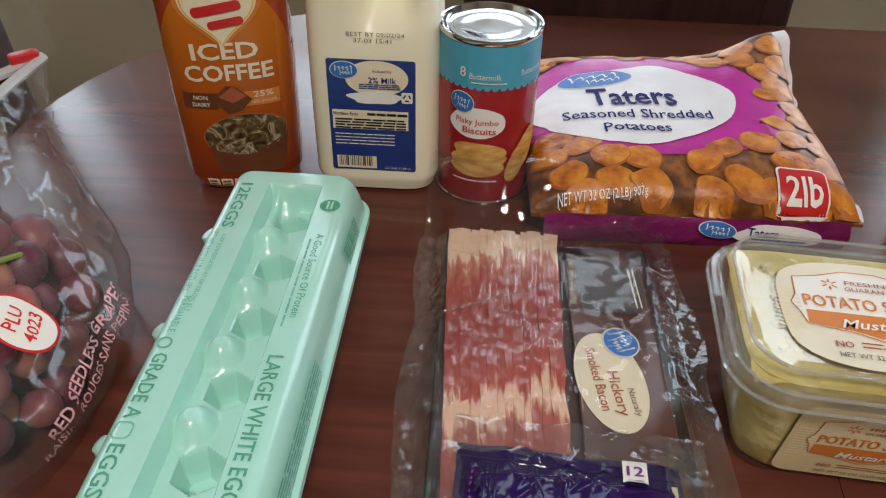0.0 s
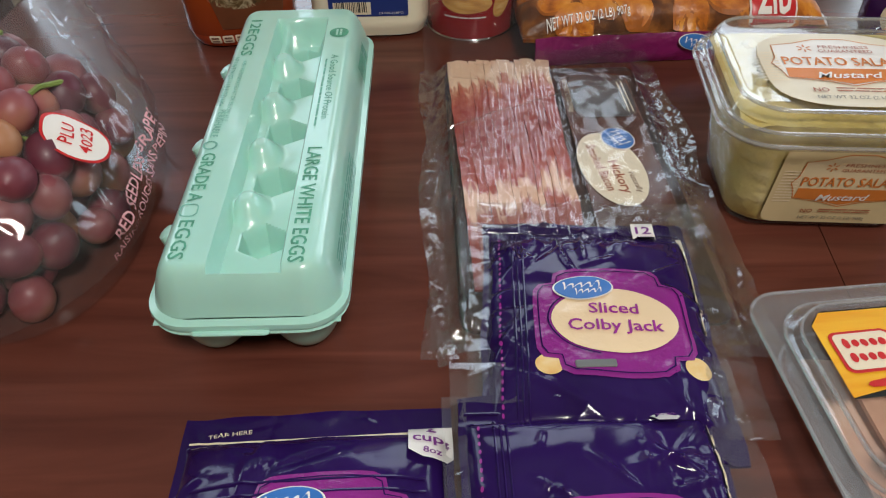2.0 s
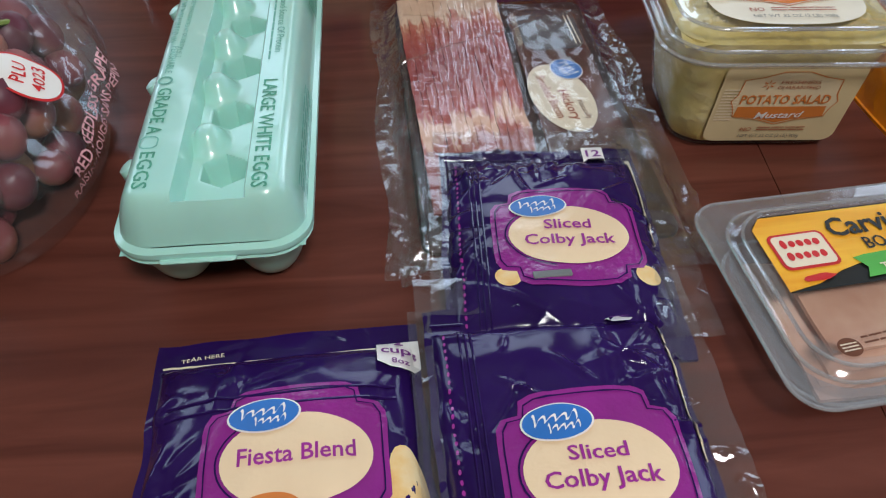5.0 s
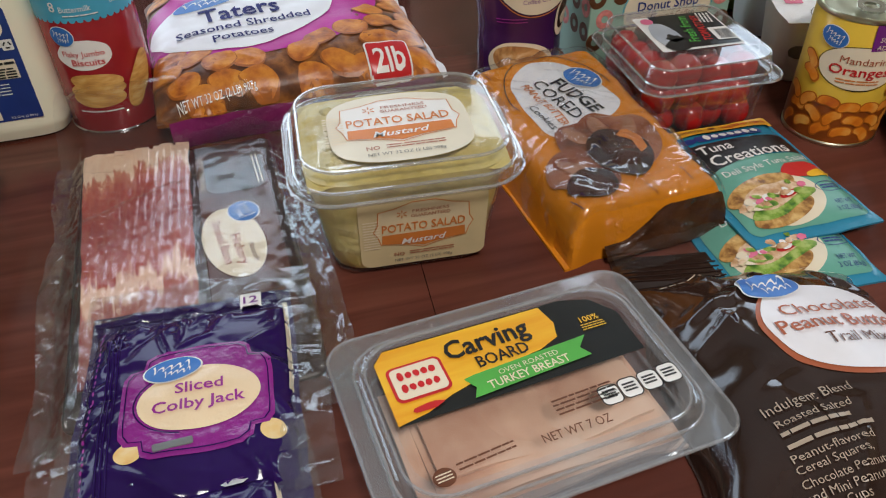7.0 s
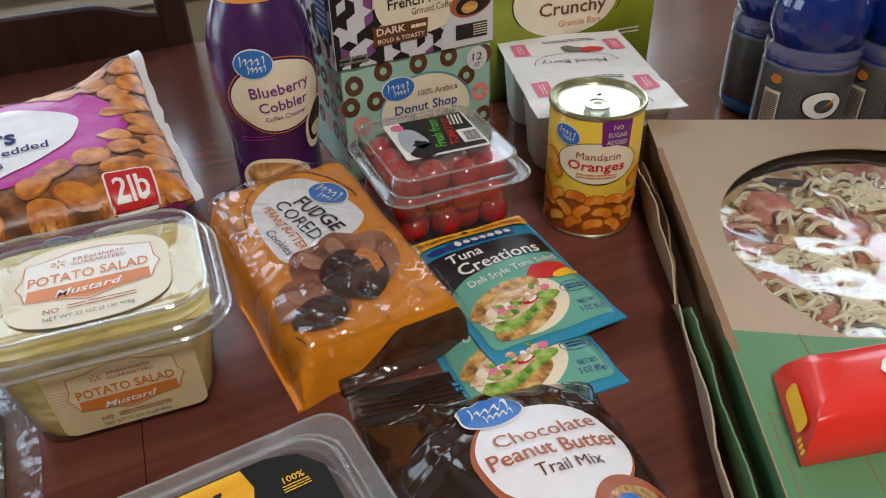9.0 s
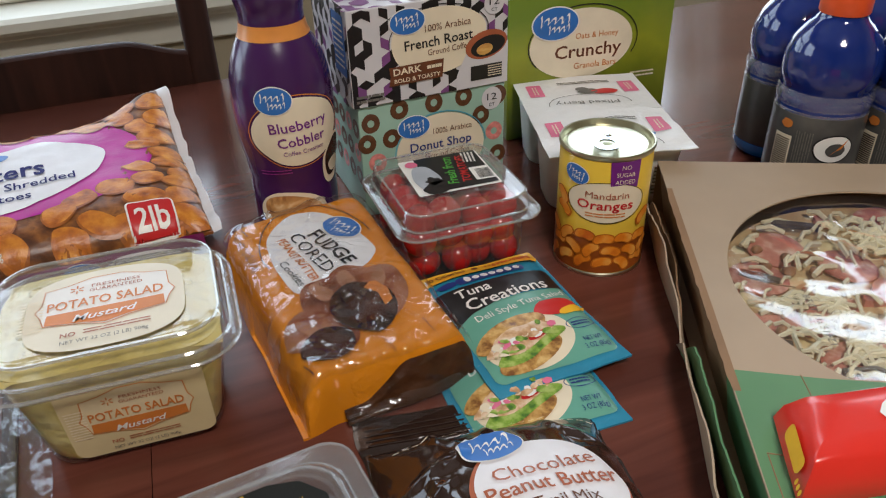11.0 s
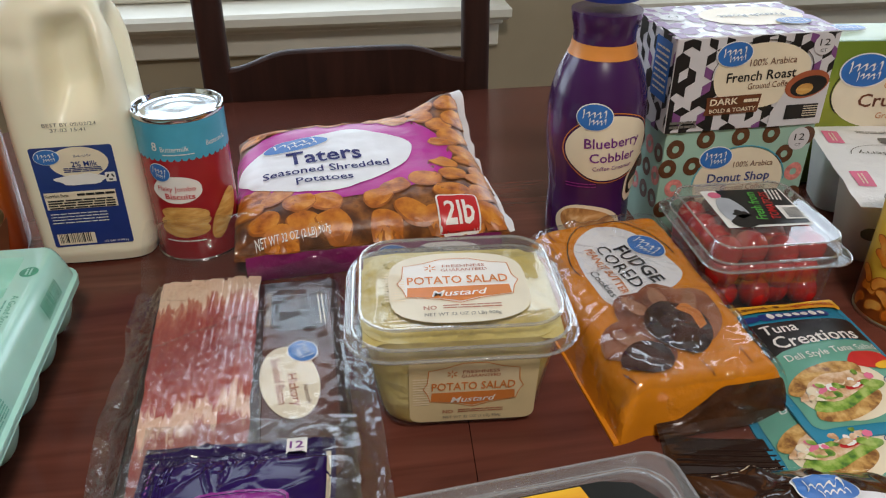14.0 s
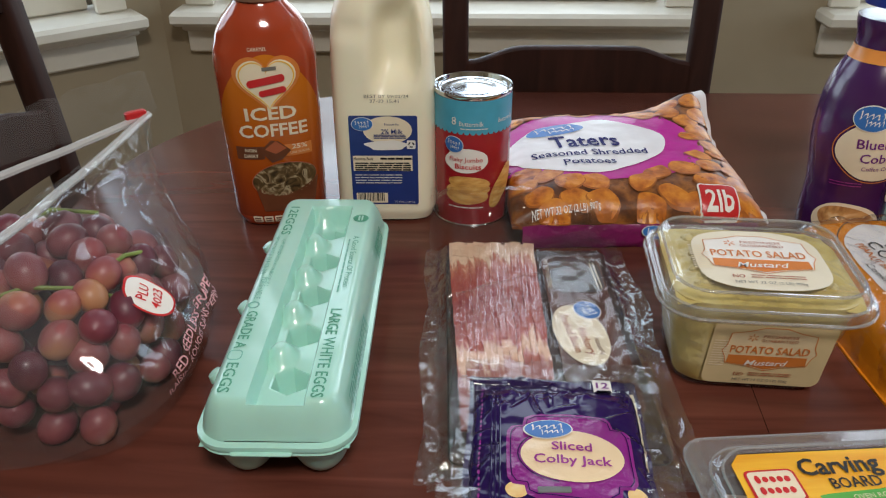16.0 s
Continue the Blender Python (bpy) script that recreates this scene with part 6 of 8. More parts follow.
food = loft([tub_ring(z, g) for z, g in ((0.0020, -0.012), (0.005, -0.004), (0.01, -0.0025), (0.03, -0.0025), (0.055, -0.0025), (0.079, -0.0025))])
part("salad", ([Vector((p.x + 0.0006 * wob(*p, s=120), p.y + 0.0006 * wob(*p, s=120), p.z)) for p in food[0]], food[1]), SALAD, salad, "yellow potato salad")
top = sheet(lambda u, v: Vector((u, v, 0.0778 + 0.0055 * min(1, rr_dist(u, v, 0.124, 0.102, 0.022) / 0.02) + 0.0022 * wob(u * 70, v * 70, 2) + 0.0015 * wob(u * 160, v * 160, 5))), -0.060, 0.060, 60, -0.049, 0.049, 48)
part("salad_top", top, SALAD, salad)
CHUNK = plain("potato_chunk", (0.76, 0.65, 0.30), 0.4, vary=0.12, scale=60, bump=0.3)
cr = random.Random(4)
part("chunks", merge(*[moved(([Vector((math.cos(a) * r_, math.sin(a) * r_, z_)) * s_ for z_, r_ in ((-0.6, 0.7), (0.2, 1.0), (0.8, 0.6)) for a in [2 * math.pi * i / 7 for i in range(7)]], loft([[Vector((0, 0, 0))] * 7] * 3)[1]), pose(cr.uniform(-0.046, 0.046), cr.uniform(-0.034, 0.034), 0.0822, cr.uniform(-25, 25), cr.uniform(-25, 25), cr.uniform(0, 360))) for s_ in [cr.uniform(0.0022, 0.0045) for _ in range(50)]]), CHUNK, salad, "potato chunks")
part("tub", loft([tub_ring(0.0, -0.010), tub_ring(0.0012, -0.004), tub_ring(0.004), tub_ring(0.03), tub_ring(0.06), tub_ring(0.076)], (True, False)), STIFF_CLEAR, salad, "clear tapered tub")
lidp = [rr(w, w - 0.021, r, z, 8) for w, r, z in ((0.131, 0.026, 0.0685), (0.137, 0.028, 0.0690), (0.1405, 0.029, 0.0710), (0.1415, 0.029, 0.0755), (0.1400, 0.029, 0.0775), (0.1330, 0.027, 0.0780), (0.1300, 0.026, 0.0805), (0.1275, 0.025, 0.0865), (0.1230, 0.023, 0.0890), (0.1150, 0.021, 0.0880), (0.1110, 0.020, 0.0872))]
part("lid", loft(lidp, (False, True)), LID_CLEAR, salad, "clear snap-on lid")
# milky haze in these rim tubes stands in for the lid edges' highlights
RIM_CLEAR = film("highlit_rim_plastic", gloss=0.22, rough=0.08, bump=0.1, dist=0.002, crease=0.3, haze=0.22)
for w_, r_, z_ in ((0.1415, 0.029, 0.0730), (0.1225, 0.023, 0.0888), (0.1330, 0.027, 0.0784)):
    q_ = rr(w_, w_ - 0.021, r_, z_, 8)
    part("lid_rim", tube(q_ + q_[:1], 0.0011, 6), RIM_CLEAR, salad, "moulded lid rim whitened for its edge highlight")
TUB_LABEL = plain("cream_tub_label", (0.76, 0.70, 0.55), 0.4, vary=0.04, scale=40)


FRONT_LABEL = plain("see_through_tub_label", (0.66, 0.54, 0.30), 0.4, vary=0.06, scale=40)
FRONT_PLATE = plain("pale_tan_tub_plate", (0.72, 0.60, 0.38), 0.4, vary=0.05, scale=40)


def tub_label(f, s, parent, lv=1, oval_top=True):
    """The printed label, s times its size on the lid."""
    if oval_top:
        lb = part("label", patch(f, 0, 0, [(x * (1 - 0.06 * abs(y / 0.038) ** 4), y) for x, y in [(0.041 * math.cos(t) / (abs(math.cos(t)) ** 4 + abs(math.sin(t)) ** 4) ** 0.25 * s, 0.0365 * math.sin(t) / (abs(math.cos(t)) ** 3 + abs(math.sin(t)) ** 3) ** 0.333 * s) for t in [2 * math.pi * i / 48 for i in range(48)]]], lv), TUB_LABEL, parent, "cream oval label with orange band")
    else:
        lb = part("label", patch(f, 0, 0, rect(0.092 * s, 0.070 * s, 0.008 * s), lv), FRONT_LABEL, parent, "tan label with an orange band")
    plate = [(0.036, 0.0), (0.033, 0.006), (0.032, 0.019), (0.020, 0.0215), (0.008, 0.026), (-0.008, 0.026), (-0.020, 0.0215), (-0.032, 0.019), (-0.033, 0.006), (-0.036, 0.0), (-0.033, -0.006), (-0.031, -0.014), (-0.012, -0.017), (0.0, -0.021), (0.012, -0.017), (0.031, -0.014), (0.033, -0.006)]
    part("plate", patch(f, 0, 0.003 * s, [(x * s, y * s) for x, y in plate], lv + 1), WHITE if oval_top else FRONT_PLATE, lb)
    part("line", ring_line(f, 0, 0.003 * s, [(x * s, y * s) for x, y in plate], 0.0006, lv + 2), ORANGE, lb)
    part("band", patch(f, 0, -0.0075 * s, [(x * s, y * s) for x, y in ((0.030, 0.006), (-0.030, 0.006), (-0.0305, -0.003), (-0.012, -0.0055), (0, -0.009), (0.012, -0.0055), (0.0305, -0.003))], lv + 2), ORANGE, lb)
    words(f, "POTATO SALAD", 0, 0.0055 * s, 0.060 * s, 0.0082 * s, ORANGE, lb, lv + 3, 0, 0.012)
    words(f, "Mustard", 0, -0.0085 * s, 0.031 * s, 0.0060 * s, WHITE, lb, lv + 4, 2, 0.012, 0.35)
    words(f, "FRESHNESS", 0.005 * s, 0.0205 * s, 0.026 * s, 0.0030 * s, RUST, lb, lv + 3)
    words(f, "GUARANTEED", 0.005 * s, 0.0160 * s, 0.028 * s, 0.0030 * s, RUST, lb, lv + 3)
    part("spark", merge(*[patch(f, (-0.0155 + 0.0026 * math.cos(a)) * s, (0.0185 + 0.0026 * math.sin(a)) * s, rect(0.0026 * s, 0.0008 * s), lv + 3, math.degrees(a), 1) for a in [math.pi / 3 * i + 0.5 for i in range(6)]]), ORANGE, lb, smooth=False)
    words(f, "NO", -0.018 * s, -0.0225 * s, 0.0075 * s, 0.0038 * s, RUST, lb, lv + 3, 0, 0.01)
    bars(f, 0.006 * s, -0.0220 * s, 0.034 * s, 0.0048 * s, 2, RUST, lb, lv + 3, 0, 2, 0.35)
    words(f, "NET WT 32 OZ (2 LB) 908g", 0, -0.0290 * s, 0.043 * s, 0.0030 * s, GREY_INK, lb, lv + 3)
    bars(f, -0.0375 * s, 0.0, 0.012 * s, 0.030 * s, 11, CREAM, lb, lv + 2, 0, 5, 0.4)
    return lb


tub_label(lambda u, v: Vector((u, v - 0.0055, 0.0876)), 1.06, salad)


def tub_front(u, v):
    z = 0.037 + v
    return Vector((u + 0.006, -(0.076 + 0.028 * z / 0.083) / 2 - 0.0005, z))


tub_label(tub_front, 0.86, salad, 1, False)

# ---------------------------------------------------------------- sliced turkey tray
TRAY_RIM = film("highlit_tray_rim_plastic", (0.95, 0.96, 0.98), 0.25, 0.10, 0.1, 0.002, crease=0.3, haze=0.20)
turkey = thing("turkey_tray", pose(0.3035, 0.188, TABLE, 0, 0, 5.0), "clear plastic tray of sliced turkey with a yellow and black label", "meat tray")
TM = mottled("sliced_turkey", [(0.3, (0.50, 0.24, 0.15)), (0.5, (0.72, 0.45, 0.31)), (0.7, (0.80, 0.60, 0.46))], 18, 0.35, 0.4, 0.002, coat=0.3)
part("tray", loft([rr(0.135, 0.085, 0.02, 0.0008), rr(0.150, 0.098, 0.024, 0.004), rr(0.158, 0.105, 0.025, 0.020), rr(0.160, 0.107, 0.024, 0.0225), rr(0.178, 0.125, 0.016, 0.0230), rr(0.179, 0.126, 0.016, 0.0245)], (True, False)), TRAY_CLEAR, turkey, "frosted clear tray")
for i in range(5):
    def fold(u, v, i=i):
        return Vector((u, v, 0.008 + 0.0022 * i + 0.0025 * wob(u * 28 + i, v * 40, i * 2.0) + 0.003 * math.sin(u * 60 + i)))
    part("turkey_slice", slab(fold, 0.138 - 0.006 * i, 0.082 - 0.007 * i, 40, 26, 0.005 + 0.0022 * i, under=lambda p, i=i: p[2] - 0.0022), TM, turkey).location.y = -0.008 + 0.003 * math.sin(i * 2)
lid_rings = [rr(0.1795, 0.1265, 0.016, 0.0247), rr(0.1795, 0.1265, 0.016, 0.0262), rr(0.161, 0.108, 0.022, 0.0268), rr(0.156, 0.103, 0.022, 0.0300), rr(0.150, 0.097, 0.021, 0.0312), rr(0.140, 0.088, 0.02, 0.0308)]
part("lid", loft(lid_rings, (False, False)), TRAY_CLEAR, turkey, "frosted clear lid with a raised rim")
part("lid_window", ([p for p in lid_rings[-1]], [tuple(range(len(lid_rings[-1])))]), STIFF_CLEAR, turkey, "clear lid centre")
# tray rims as hazy white tubes, with the edge highlights in their colour
for w_, d_, r_, z_ in ((0.1800, 0.1270, 0.016, 0.0256), (0.1600, 0.1070, 0.022, 0.0272), (0.1500, 0.0970, 0.021, 0.0314), (0.1560, 0.1030, 0.024, 0.0060)):
    q_ = rr(w_, d_, r_, z_, 8)
    part("moulded_rim", tube(q_ + q_[:1], 0.0010, 6), TRAY_RIM, turkey, "moulded tray rim whitened for its edge highlight")
kf = flat_face(Matrix(((1, 0, 0, 0), (0, 1, 0, 0), (0, 0, 1, 0.0313), (0, 0, 0, 1))))
BLACK_LBL = plain("black_label_film", (0.012, 0.013, 0.012), 0.25, vary=0.2, bump=0.1, coat=0.4)
kl = part("label", patch(kf, 0.001, 0.0155, [(0.066, -0.019), (0.066, 0.010), (0.056, 0.024), (0.040, 0.029), (-0.062, 0.029), (-0.069, 0.022), (-0.069, -0.021)], 1), BLACK_LBL, turkey, "black and yellow label")
YWOOD = mottled("yellow_board_print", [(0.35, (0.80, 0.36, 0.012)), (0.6, (0.88, 0.50, 0.03))], 14, 0.3, 0.05, stretch=(1, 8, 1))
part("panel", patch(kf, -0.018, 0.022, [(0.046, -0.002), (0.049, 0.008), (0.046, 0.0215), (-0.044, 0.0215), (-0.0505, 0.014), (-0.0505, -0.027), (-0.034, -0.024), (-0.020, -0.018), (0.010, -0.010), (0.034, -0.007)], 2), YWOOD, kl, "yellow wood-grain panel")
words(kf, "Carving", -0.008, 0.032, 0.048, 0.0125, BLACK, kl, 5, 2, 0.022, 0.05)
words(kf, "BOARD", -0.004, 0.0190, 0.029, 0.0078, BLACK, kl, 5, 2, 0.012)
part("ribbon", patch(kf, 0.005, 0.0060, [(0.037, 0.009), (-0.028, 0.006), (-0.034, 0.005), (-0.030, -0.002), (-0.033, -0.008), (0.034, -0.0045), (0.0305, 0.002)], 4, 1), GREEN_INK, kl, "green ribbon")
words(kf, "OVEN ROASTED", 0.006, 0.0090, 0.034, 0.0034, CREAM, kl, 6, 3)
words(kf, "TURKEY BREAST", 0.004, 0.0034, 0.046, 0.0052, CREAM, kl, 6, 3, 0.01)
om = part("logo", patch(kf, -0.050, 0.019, rect(0.0295, 0.0235, 0.004), 4, 1), RED, kl, "white and red plain logo plate")
part("plate", patch(kf, -0.050, 0.019, rect(0.0265, 0.0205, 0.003), 5, 1), CREAM, om)
for row in range(2):
    for i in range(5):
        part("stroke", patch(kf, -0.0585 + 0.0042 * i, 0.0232 - 0.008 * row, blob(0.0017, 0.0030 if i == 0 else 0.0023, i + row, 0.25, 12), 6, 1), RED, om)
part("mark", patch(kf, -0.052, 0.001, blob(0.009, 0.0022, 6, 0.4), 5, 4), RED, kl)
words(kf, "100%", 0.050, 0.026, 0.011, 0.0042, YELLOW, kl, 4, 0, 0.01)
bars(kf, 0.050, 0.0205, 0.014, 0.005, 3, YELLOW, kl, 4, 0, 3, 0.4)
bars(kf, 0.022, -0.0215, 0.034, 0.011, 4, BROWN, turkey, 2, 2, 15, 0.4)
words(kf, "NET WT 7 OZ", 0.010, -0.036, 0.036, 0.0052, BROWN, turkey, 2, 0)
for k_ in range(4):
    pn = part("panel", patch(kf, 0.0345 + 0.0115 * k_, -0.0245 + 0.0006 * k_, rect(0.0105, 0.0115, 0.003), 2), WHITE, turkey)
    part("line", ring_line(kf, 0.0345 + 0.0115 * k_, -0.0245 + 0.0006 * k_, rect(0.0108, 0.0118, 0.003), 0.0006, 3), BLACK, pn)
    bars(kf, 0.0345 + 0.0115 * k_, -0.0240 + 0.0006 * k_, 0.007, 0.006, 3, BLACK, pn, 3, 0, 40 + k_)
part("stamp", patch(kf, -0.058, -0.0385, oval(0.0055, 0.0050), 2), BROWN, turkey, "round brown stamp")
bars(kf, -0.058, -0.0385, 0.008, 0.005, 3, CREAM, turkey, 3, 4, 9, 0.4)
bars(kf, -0.036, -0.0345, 0.030, 0.006, 2, BROWN, turkey, 2, 5, 21, 0.35)

# ---------------------------------------------------------------- blueberry creamer
creamer = thing("creamer_bottle", pose(0.4325, 0.552, TABLE, 0, 0, -3), "purple coffee creamer bottle with a blue cap", "bottle")
VIOLET_PL = plain("purple_bottle_sleeve", (0.052, 0.012, 0.085), 0.24, vary=0.1, scale=14, bump=0.12, dist=0.001, coat=0.4)
CAPBLUE = plain("royal_blue_cap", (0.008, 0.032, 0.30), 0.3, coat=0.2)
BPROF = [(r * 0.94, z * 1.04) for r, z in [(0.030, 0.0), (0.0355, 0.002), (0.0385, 0.008), (0.0385, 0.030), (0.0378, 0.050), (0.0400, 0.068), (0.0428, 0.085), (0.0440, 0.100), (0.0438, 0.118), (0.0420, 0.134), (0.0380, 0.148), (0.0330, 0.158), (0.0290, 0.164), (0.0275, 0.168), (0.0265, 0.174), (0.0268, 0.182), (0.0295, 0.190), (0.0300, 0.196), (0.0285, 0.202), (0.026, 0.206)]]
bz = [0.0, 0.002, 0.005, 0.008] + [0.012 + 0.004 * i for i in range(49)]
part("bottle", lathe([(prof(BPROF, z), z) for z in bz], 64), VIOLET_PL, creamer)
part("collar", lathe([(prof(BPROF, z) + 0.0006, z) for z in (0.1695, 0.1726, 0.1768, 0.1805)], 64, (False, False)), plain("orange_band", (0.72, 0.28, 0.06), 0.3), creamer, "orange neck band")
part("cap", lathe([(0.0252, 0.2135), (0.0260, 0.215), (0.0260, 0.221), (0.0248, 0.2215), (0.0245, 0.243), (0.0220, 0.2455), (0.018, 0.246)], 64), CAPBLUE, creamer, "royal blue ridged cap")
vf = round_face(lambda z: prof(BPROF, z))
part("line", ring_line(vf, 0.0035, 0.1005, blob(0.0365, 0.0305, 12, 0.06, 44), 0.0008, 3, 6), ORANGE, creamer)
vl = part("label", patch(vf, 0.0035, 0.1005, blob(0.0345, 0.0285, 12, 0.06, 44), 3, 6), CREAM, creamer, "cream oval label")
words(vf, "Blueberry", 0.004, 0.1075, 0.042, 0.0086, PURPLE_INK, vl, 5, 4, 0.01)
words(vf, "Cobbler", 0.005, 0.0945, 0.035, 0.0086, PURPLE_INK, vl, 5, 4, 0.01)
words(vf, "Coffee Creamer", 0.006, 0.0845, 0.031, 0.0040, PURPLE_INK, vl, 5, 4)
logo(vf, -0.0115, 0.1285, 0.0125, 0.0105, creamer, 5, 0)
COFFEE_TOP = mottled("printed_creamed_coffee", [(0.35, (0.34, 0.15, 0.05)), (0.55, (0.60, 0.33, 0.12)), (0.7, (0.80, 0.58, 0.32))], 40, 0.3, 0.05, distort=2.0)
cup = part("printed_cup", patch(vf, -0.008, 0.026, blob(0.030, 0.021, 4, 0.05, 34), 3, -8), CREAM, creamer, "printed cup of creamed coffee")
part("printed_coffee", patch(vf, -0.008, 0.029, oval(0.0255, 0.0145), 4, -10), COFFEE_TOP, cup)
berry = part("printed_bowl", patch(vf, 0.034, 0.068, blob(0.0125, 0.022, 7, 0.1, 30), 4, -12), CREAM, creamer, "printed fruit cobbler dish")
part("printed_fruit", patch(vf, 0.0345, 0.070, blob(0.0105, 0.018, 7, 0.1, 30), 5, -12), CHOC_DARK, berry)
part("printed_cream", patch(vf, 0.035, 0.062, blob(0.008, 0.007, 3, 0.2), 6), CREAM, berry)
bars(vf, -0.018, 0.066, 0.026, 0.0055, 2, VIOLET, creamer, 3, 4, 9, 0.3)

# ---------------------------------------------------------------- boxes behind


def carton_box(name, m, w, d, h, mats, label, category="box"):
    """A folded card box: sides and top are panels of their own."""
    b = thing(name, m, label, category)
    part("body", rbox(w, d, h, 0.0012, 0.0008), mats[0], b)
    front = lambda u, v: Vector((u, -d / 2 - 0.0001, v + h / 2))
    topf = lambda u, v: Vector((u, v, h + 0.0001))
    left = lambda u, v: Vector((-w / 2 - 0.0001, -u, v + h / 2))
    part("flap_edge", merge(tube([Vector((-w / 2, -d / 2 + 0.001, h - 0.0008)), Vector((w / 2, -d / 2 + 0.001, h - 0.0008))], 0.0009, 6)), mats[1], b)
    return b, front, topf, left


CARD_WHITE = plain("white_card", (0.64, 0.62, 0.64), 0.35, vary=0.04, bump=0.06)
MINT_CARD = plain("mint_card", (0.33, 0.51, 0.41), 0.38, vary=0.05, bump=0.06)
MUTED_PURPLE = plain("muted_purple_print", (0.20, 0.07, 0.22), 0.35, vary=0.1)
donut, df0, dt, dl = carton_box("donut_coffee_box", pose(0.5560, 0.580, TABLE, 0, 0, 0.5), 0.136, 0.098, 0.1040, (MINT_CARD, CARD_WHITE), "mint green ground coffee box printed with doughnuts", "coffee box")
df = lambda u, v: df0(u * 0.93, v + 0.011)
DONUT_B = plain("brown_doughnut_print", (0.11, 0.045, 0.018), 0.35, vary=0.3, scale=200)
DONUT_P = plain("pink_doughnut_print", (0.70, 0.25, 0.22), 0.35, vary=0.3, scale=200)
dr = random.Random(3)


def torus_patch(f, x, y, r, lv, seed):
    o = [(a * r, b * r) for a, b in blob(1, 1, seed, 0.05, 20)]
    pts, faces = [], []
    for k in (0.38, 0.7, 1.0):
        for a, b in o:
            pts.append(f(x + a * k, y + b * k) + normal_at(f, x, y) * 0.00028 * lv)
    for k in range(2):
        for j in range(20):
            faces.append((k * 20 + j, (k + 1) * 20 + j, (k + 1) * 20 + (j + 1) % 20, k * 20 + (j + 1) % 20))
    return pts, faces


spots = [(-0.062, 0.025, 0), (-0.043, 0.008, 0), (-0.058, -0.012, 1), (-0.066, -0.032, 0), (-0.034, 0.033, 0), (0.000, 0.0335, 0), (0.030, 0.034, 0), (0.048, 0.014, 0), (0.062, -0.004, 1), (0.066, 0.030, 0), (0.066, -0.027, 0), (-0.040, -0.030, 0), (-0.067, 0.007, 0), (0.04, -0.031, 1)]
for tone, mt in ((0, DONUT_B), (1, DONUT_P)):
    for i, (x, y, t_) in enumerate(spots):
        if t_ == tone:
            part("printed_doughnut", torus_patch(df, x, y, 0.0088, 1, i), mt, donut, smooth=False)
    for i in range(15):
        if (i % 3 == 0) == (tone == 1):
            part("printed_doughnut", torus_patch(dl, -0.04 + 0.02 * (i % 5), 0.030 - 0.022 * (i // 5), 0.0085, 1, i), mt, donut, smooth=False)
dlb = part("label", patch(df, 0.006, -0.010, [(x, max(y, -0.030)) for x, y in oval(0.045, 0.033, 44)], 2), CREAM, donut, "cream oval panel")
part("line", ring_line(df, 0.006, -0.010, oval(0.0465, 0.0345, 44), 0.0009, 3, 0, (0.0, 0.5)), SKYBLUE, dlb)
words(df, "100% Arabica", 0.018, 0.0075, 0.040, 0.0055, BROWN, dlb, 4)
words(df, "Donut Shop", 0.006, -0.0045, 0.063, 0.0085, NAVY, dlb, 4, 0, 0.01)
words(df, "Ground Coffee", 0.012, -0.0150, 0.046, 0.0055, BROWN, dlb, 4)
logo(df, -0.021, 0.0150, 0.0155, 0.0100, donut, 4)
part("count_dot", patch(df, 0.059, 0.028, oval(0.0105, 0.0105), 3), CARD_WHITE, donut)
words(df, "12", 0.059, 0.030, 0.010, 0.0065, BLACK, donut, 5)
words(df, "CT", 0.059, 0.0225, 0.006, 0.0030, BLACK, donut, 5)

french, ff0, ft, fl_ = carton_box("french_roast_box", pose(0.5540, 0.578, TABLE + 0.1042, 0, 0, 1.5), 0.142, 0.098, 0.0800, (CARD_WHITE, CARD_WHITE), "black and white patterned dark roast coffee box", "coffee box")


ff = lambda u, v: ff0(u * 0.96, v * 0.95)


def cube_pattern(f, w, h, s):
    """Tumbling-block print: dark and grey rhombs."""
    dark, tint = [], []
    rnd = random.Random(12)
    dy, dx = s * 1.5, s * math.sqrt(3)
    rows = int(h / dy) + 3
    for r_ in range(-rows, rows):
        for c_ in range(-int(w / dx) - 2, int(w / dx) + 3):
            cx, cy = c_ * dx + (dx / 2 if r_ % 2 else 0), r_ * dy
            hexa = [(cx + s * math.cos(radians(90 + 60 * k)), cy + s * math.sin(radians(90 + 60 * k))) for k in range(6)]
            left = [hexa[1], hexa[2], hexa[3], (cx, cy)]
            right = [(cx, cy), hexa[3], hexa[4], hexa[5]]
            k = rnd.random()
            quads = [(left if rnd.random() < 0.6 else right, dark if k < 0.80 else tint)]
            if rnd.random() < 0.45:
                quads.append(([hexa[0], hexa[1], (cx, cy), hexa[5]], dark))
            for q, dest in quads:
                q = [(min(w / 2, max(-w / 2, x)), min(h / 2, max(-h / 2, y))) for x, y in q]
                if abs(sum(q[i][0] * q[(i + 1) % 4][1] - q[(i + 1) % 4][0] * q[i][1] for i in range(4))) > 1e-6:
                    dest.append(([f(x, y) + normal_at(f, x, y) * 0.0002 for x, y in q], [(0, 1, 2, 3)]))
    return merge(*dark), merge(*tint)


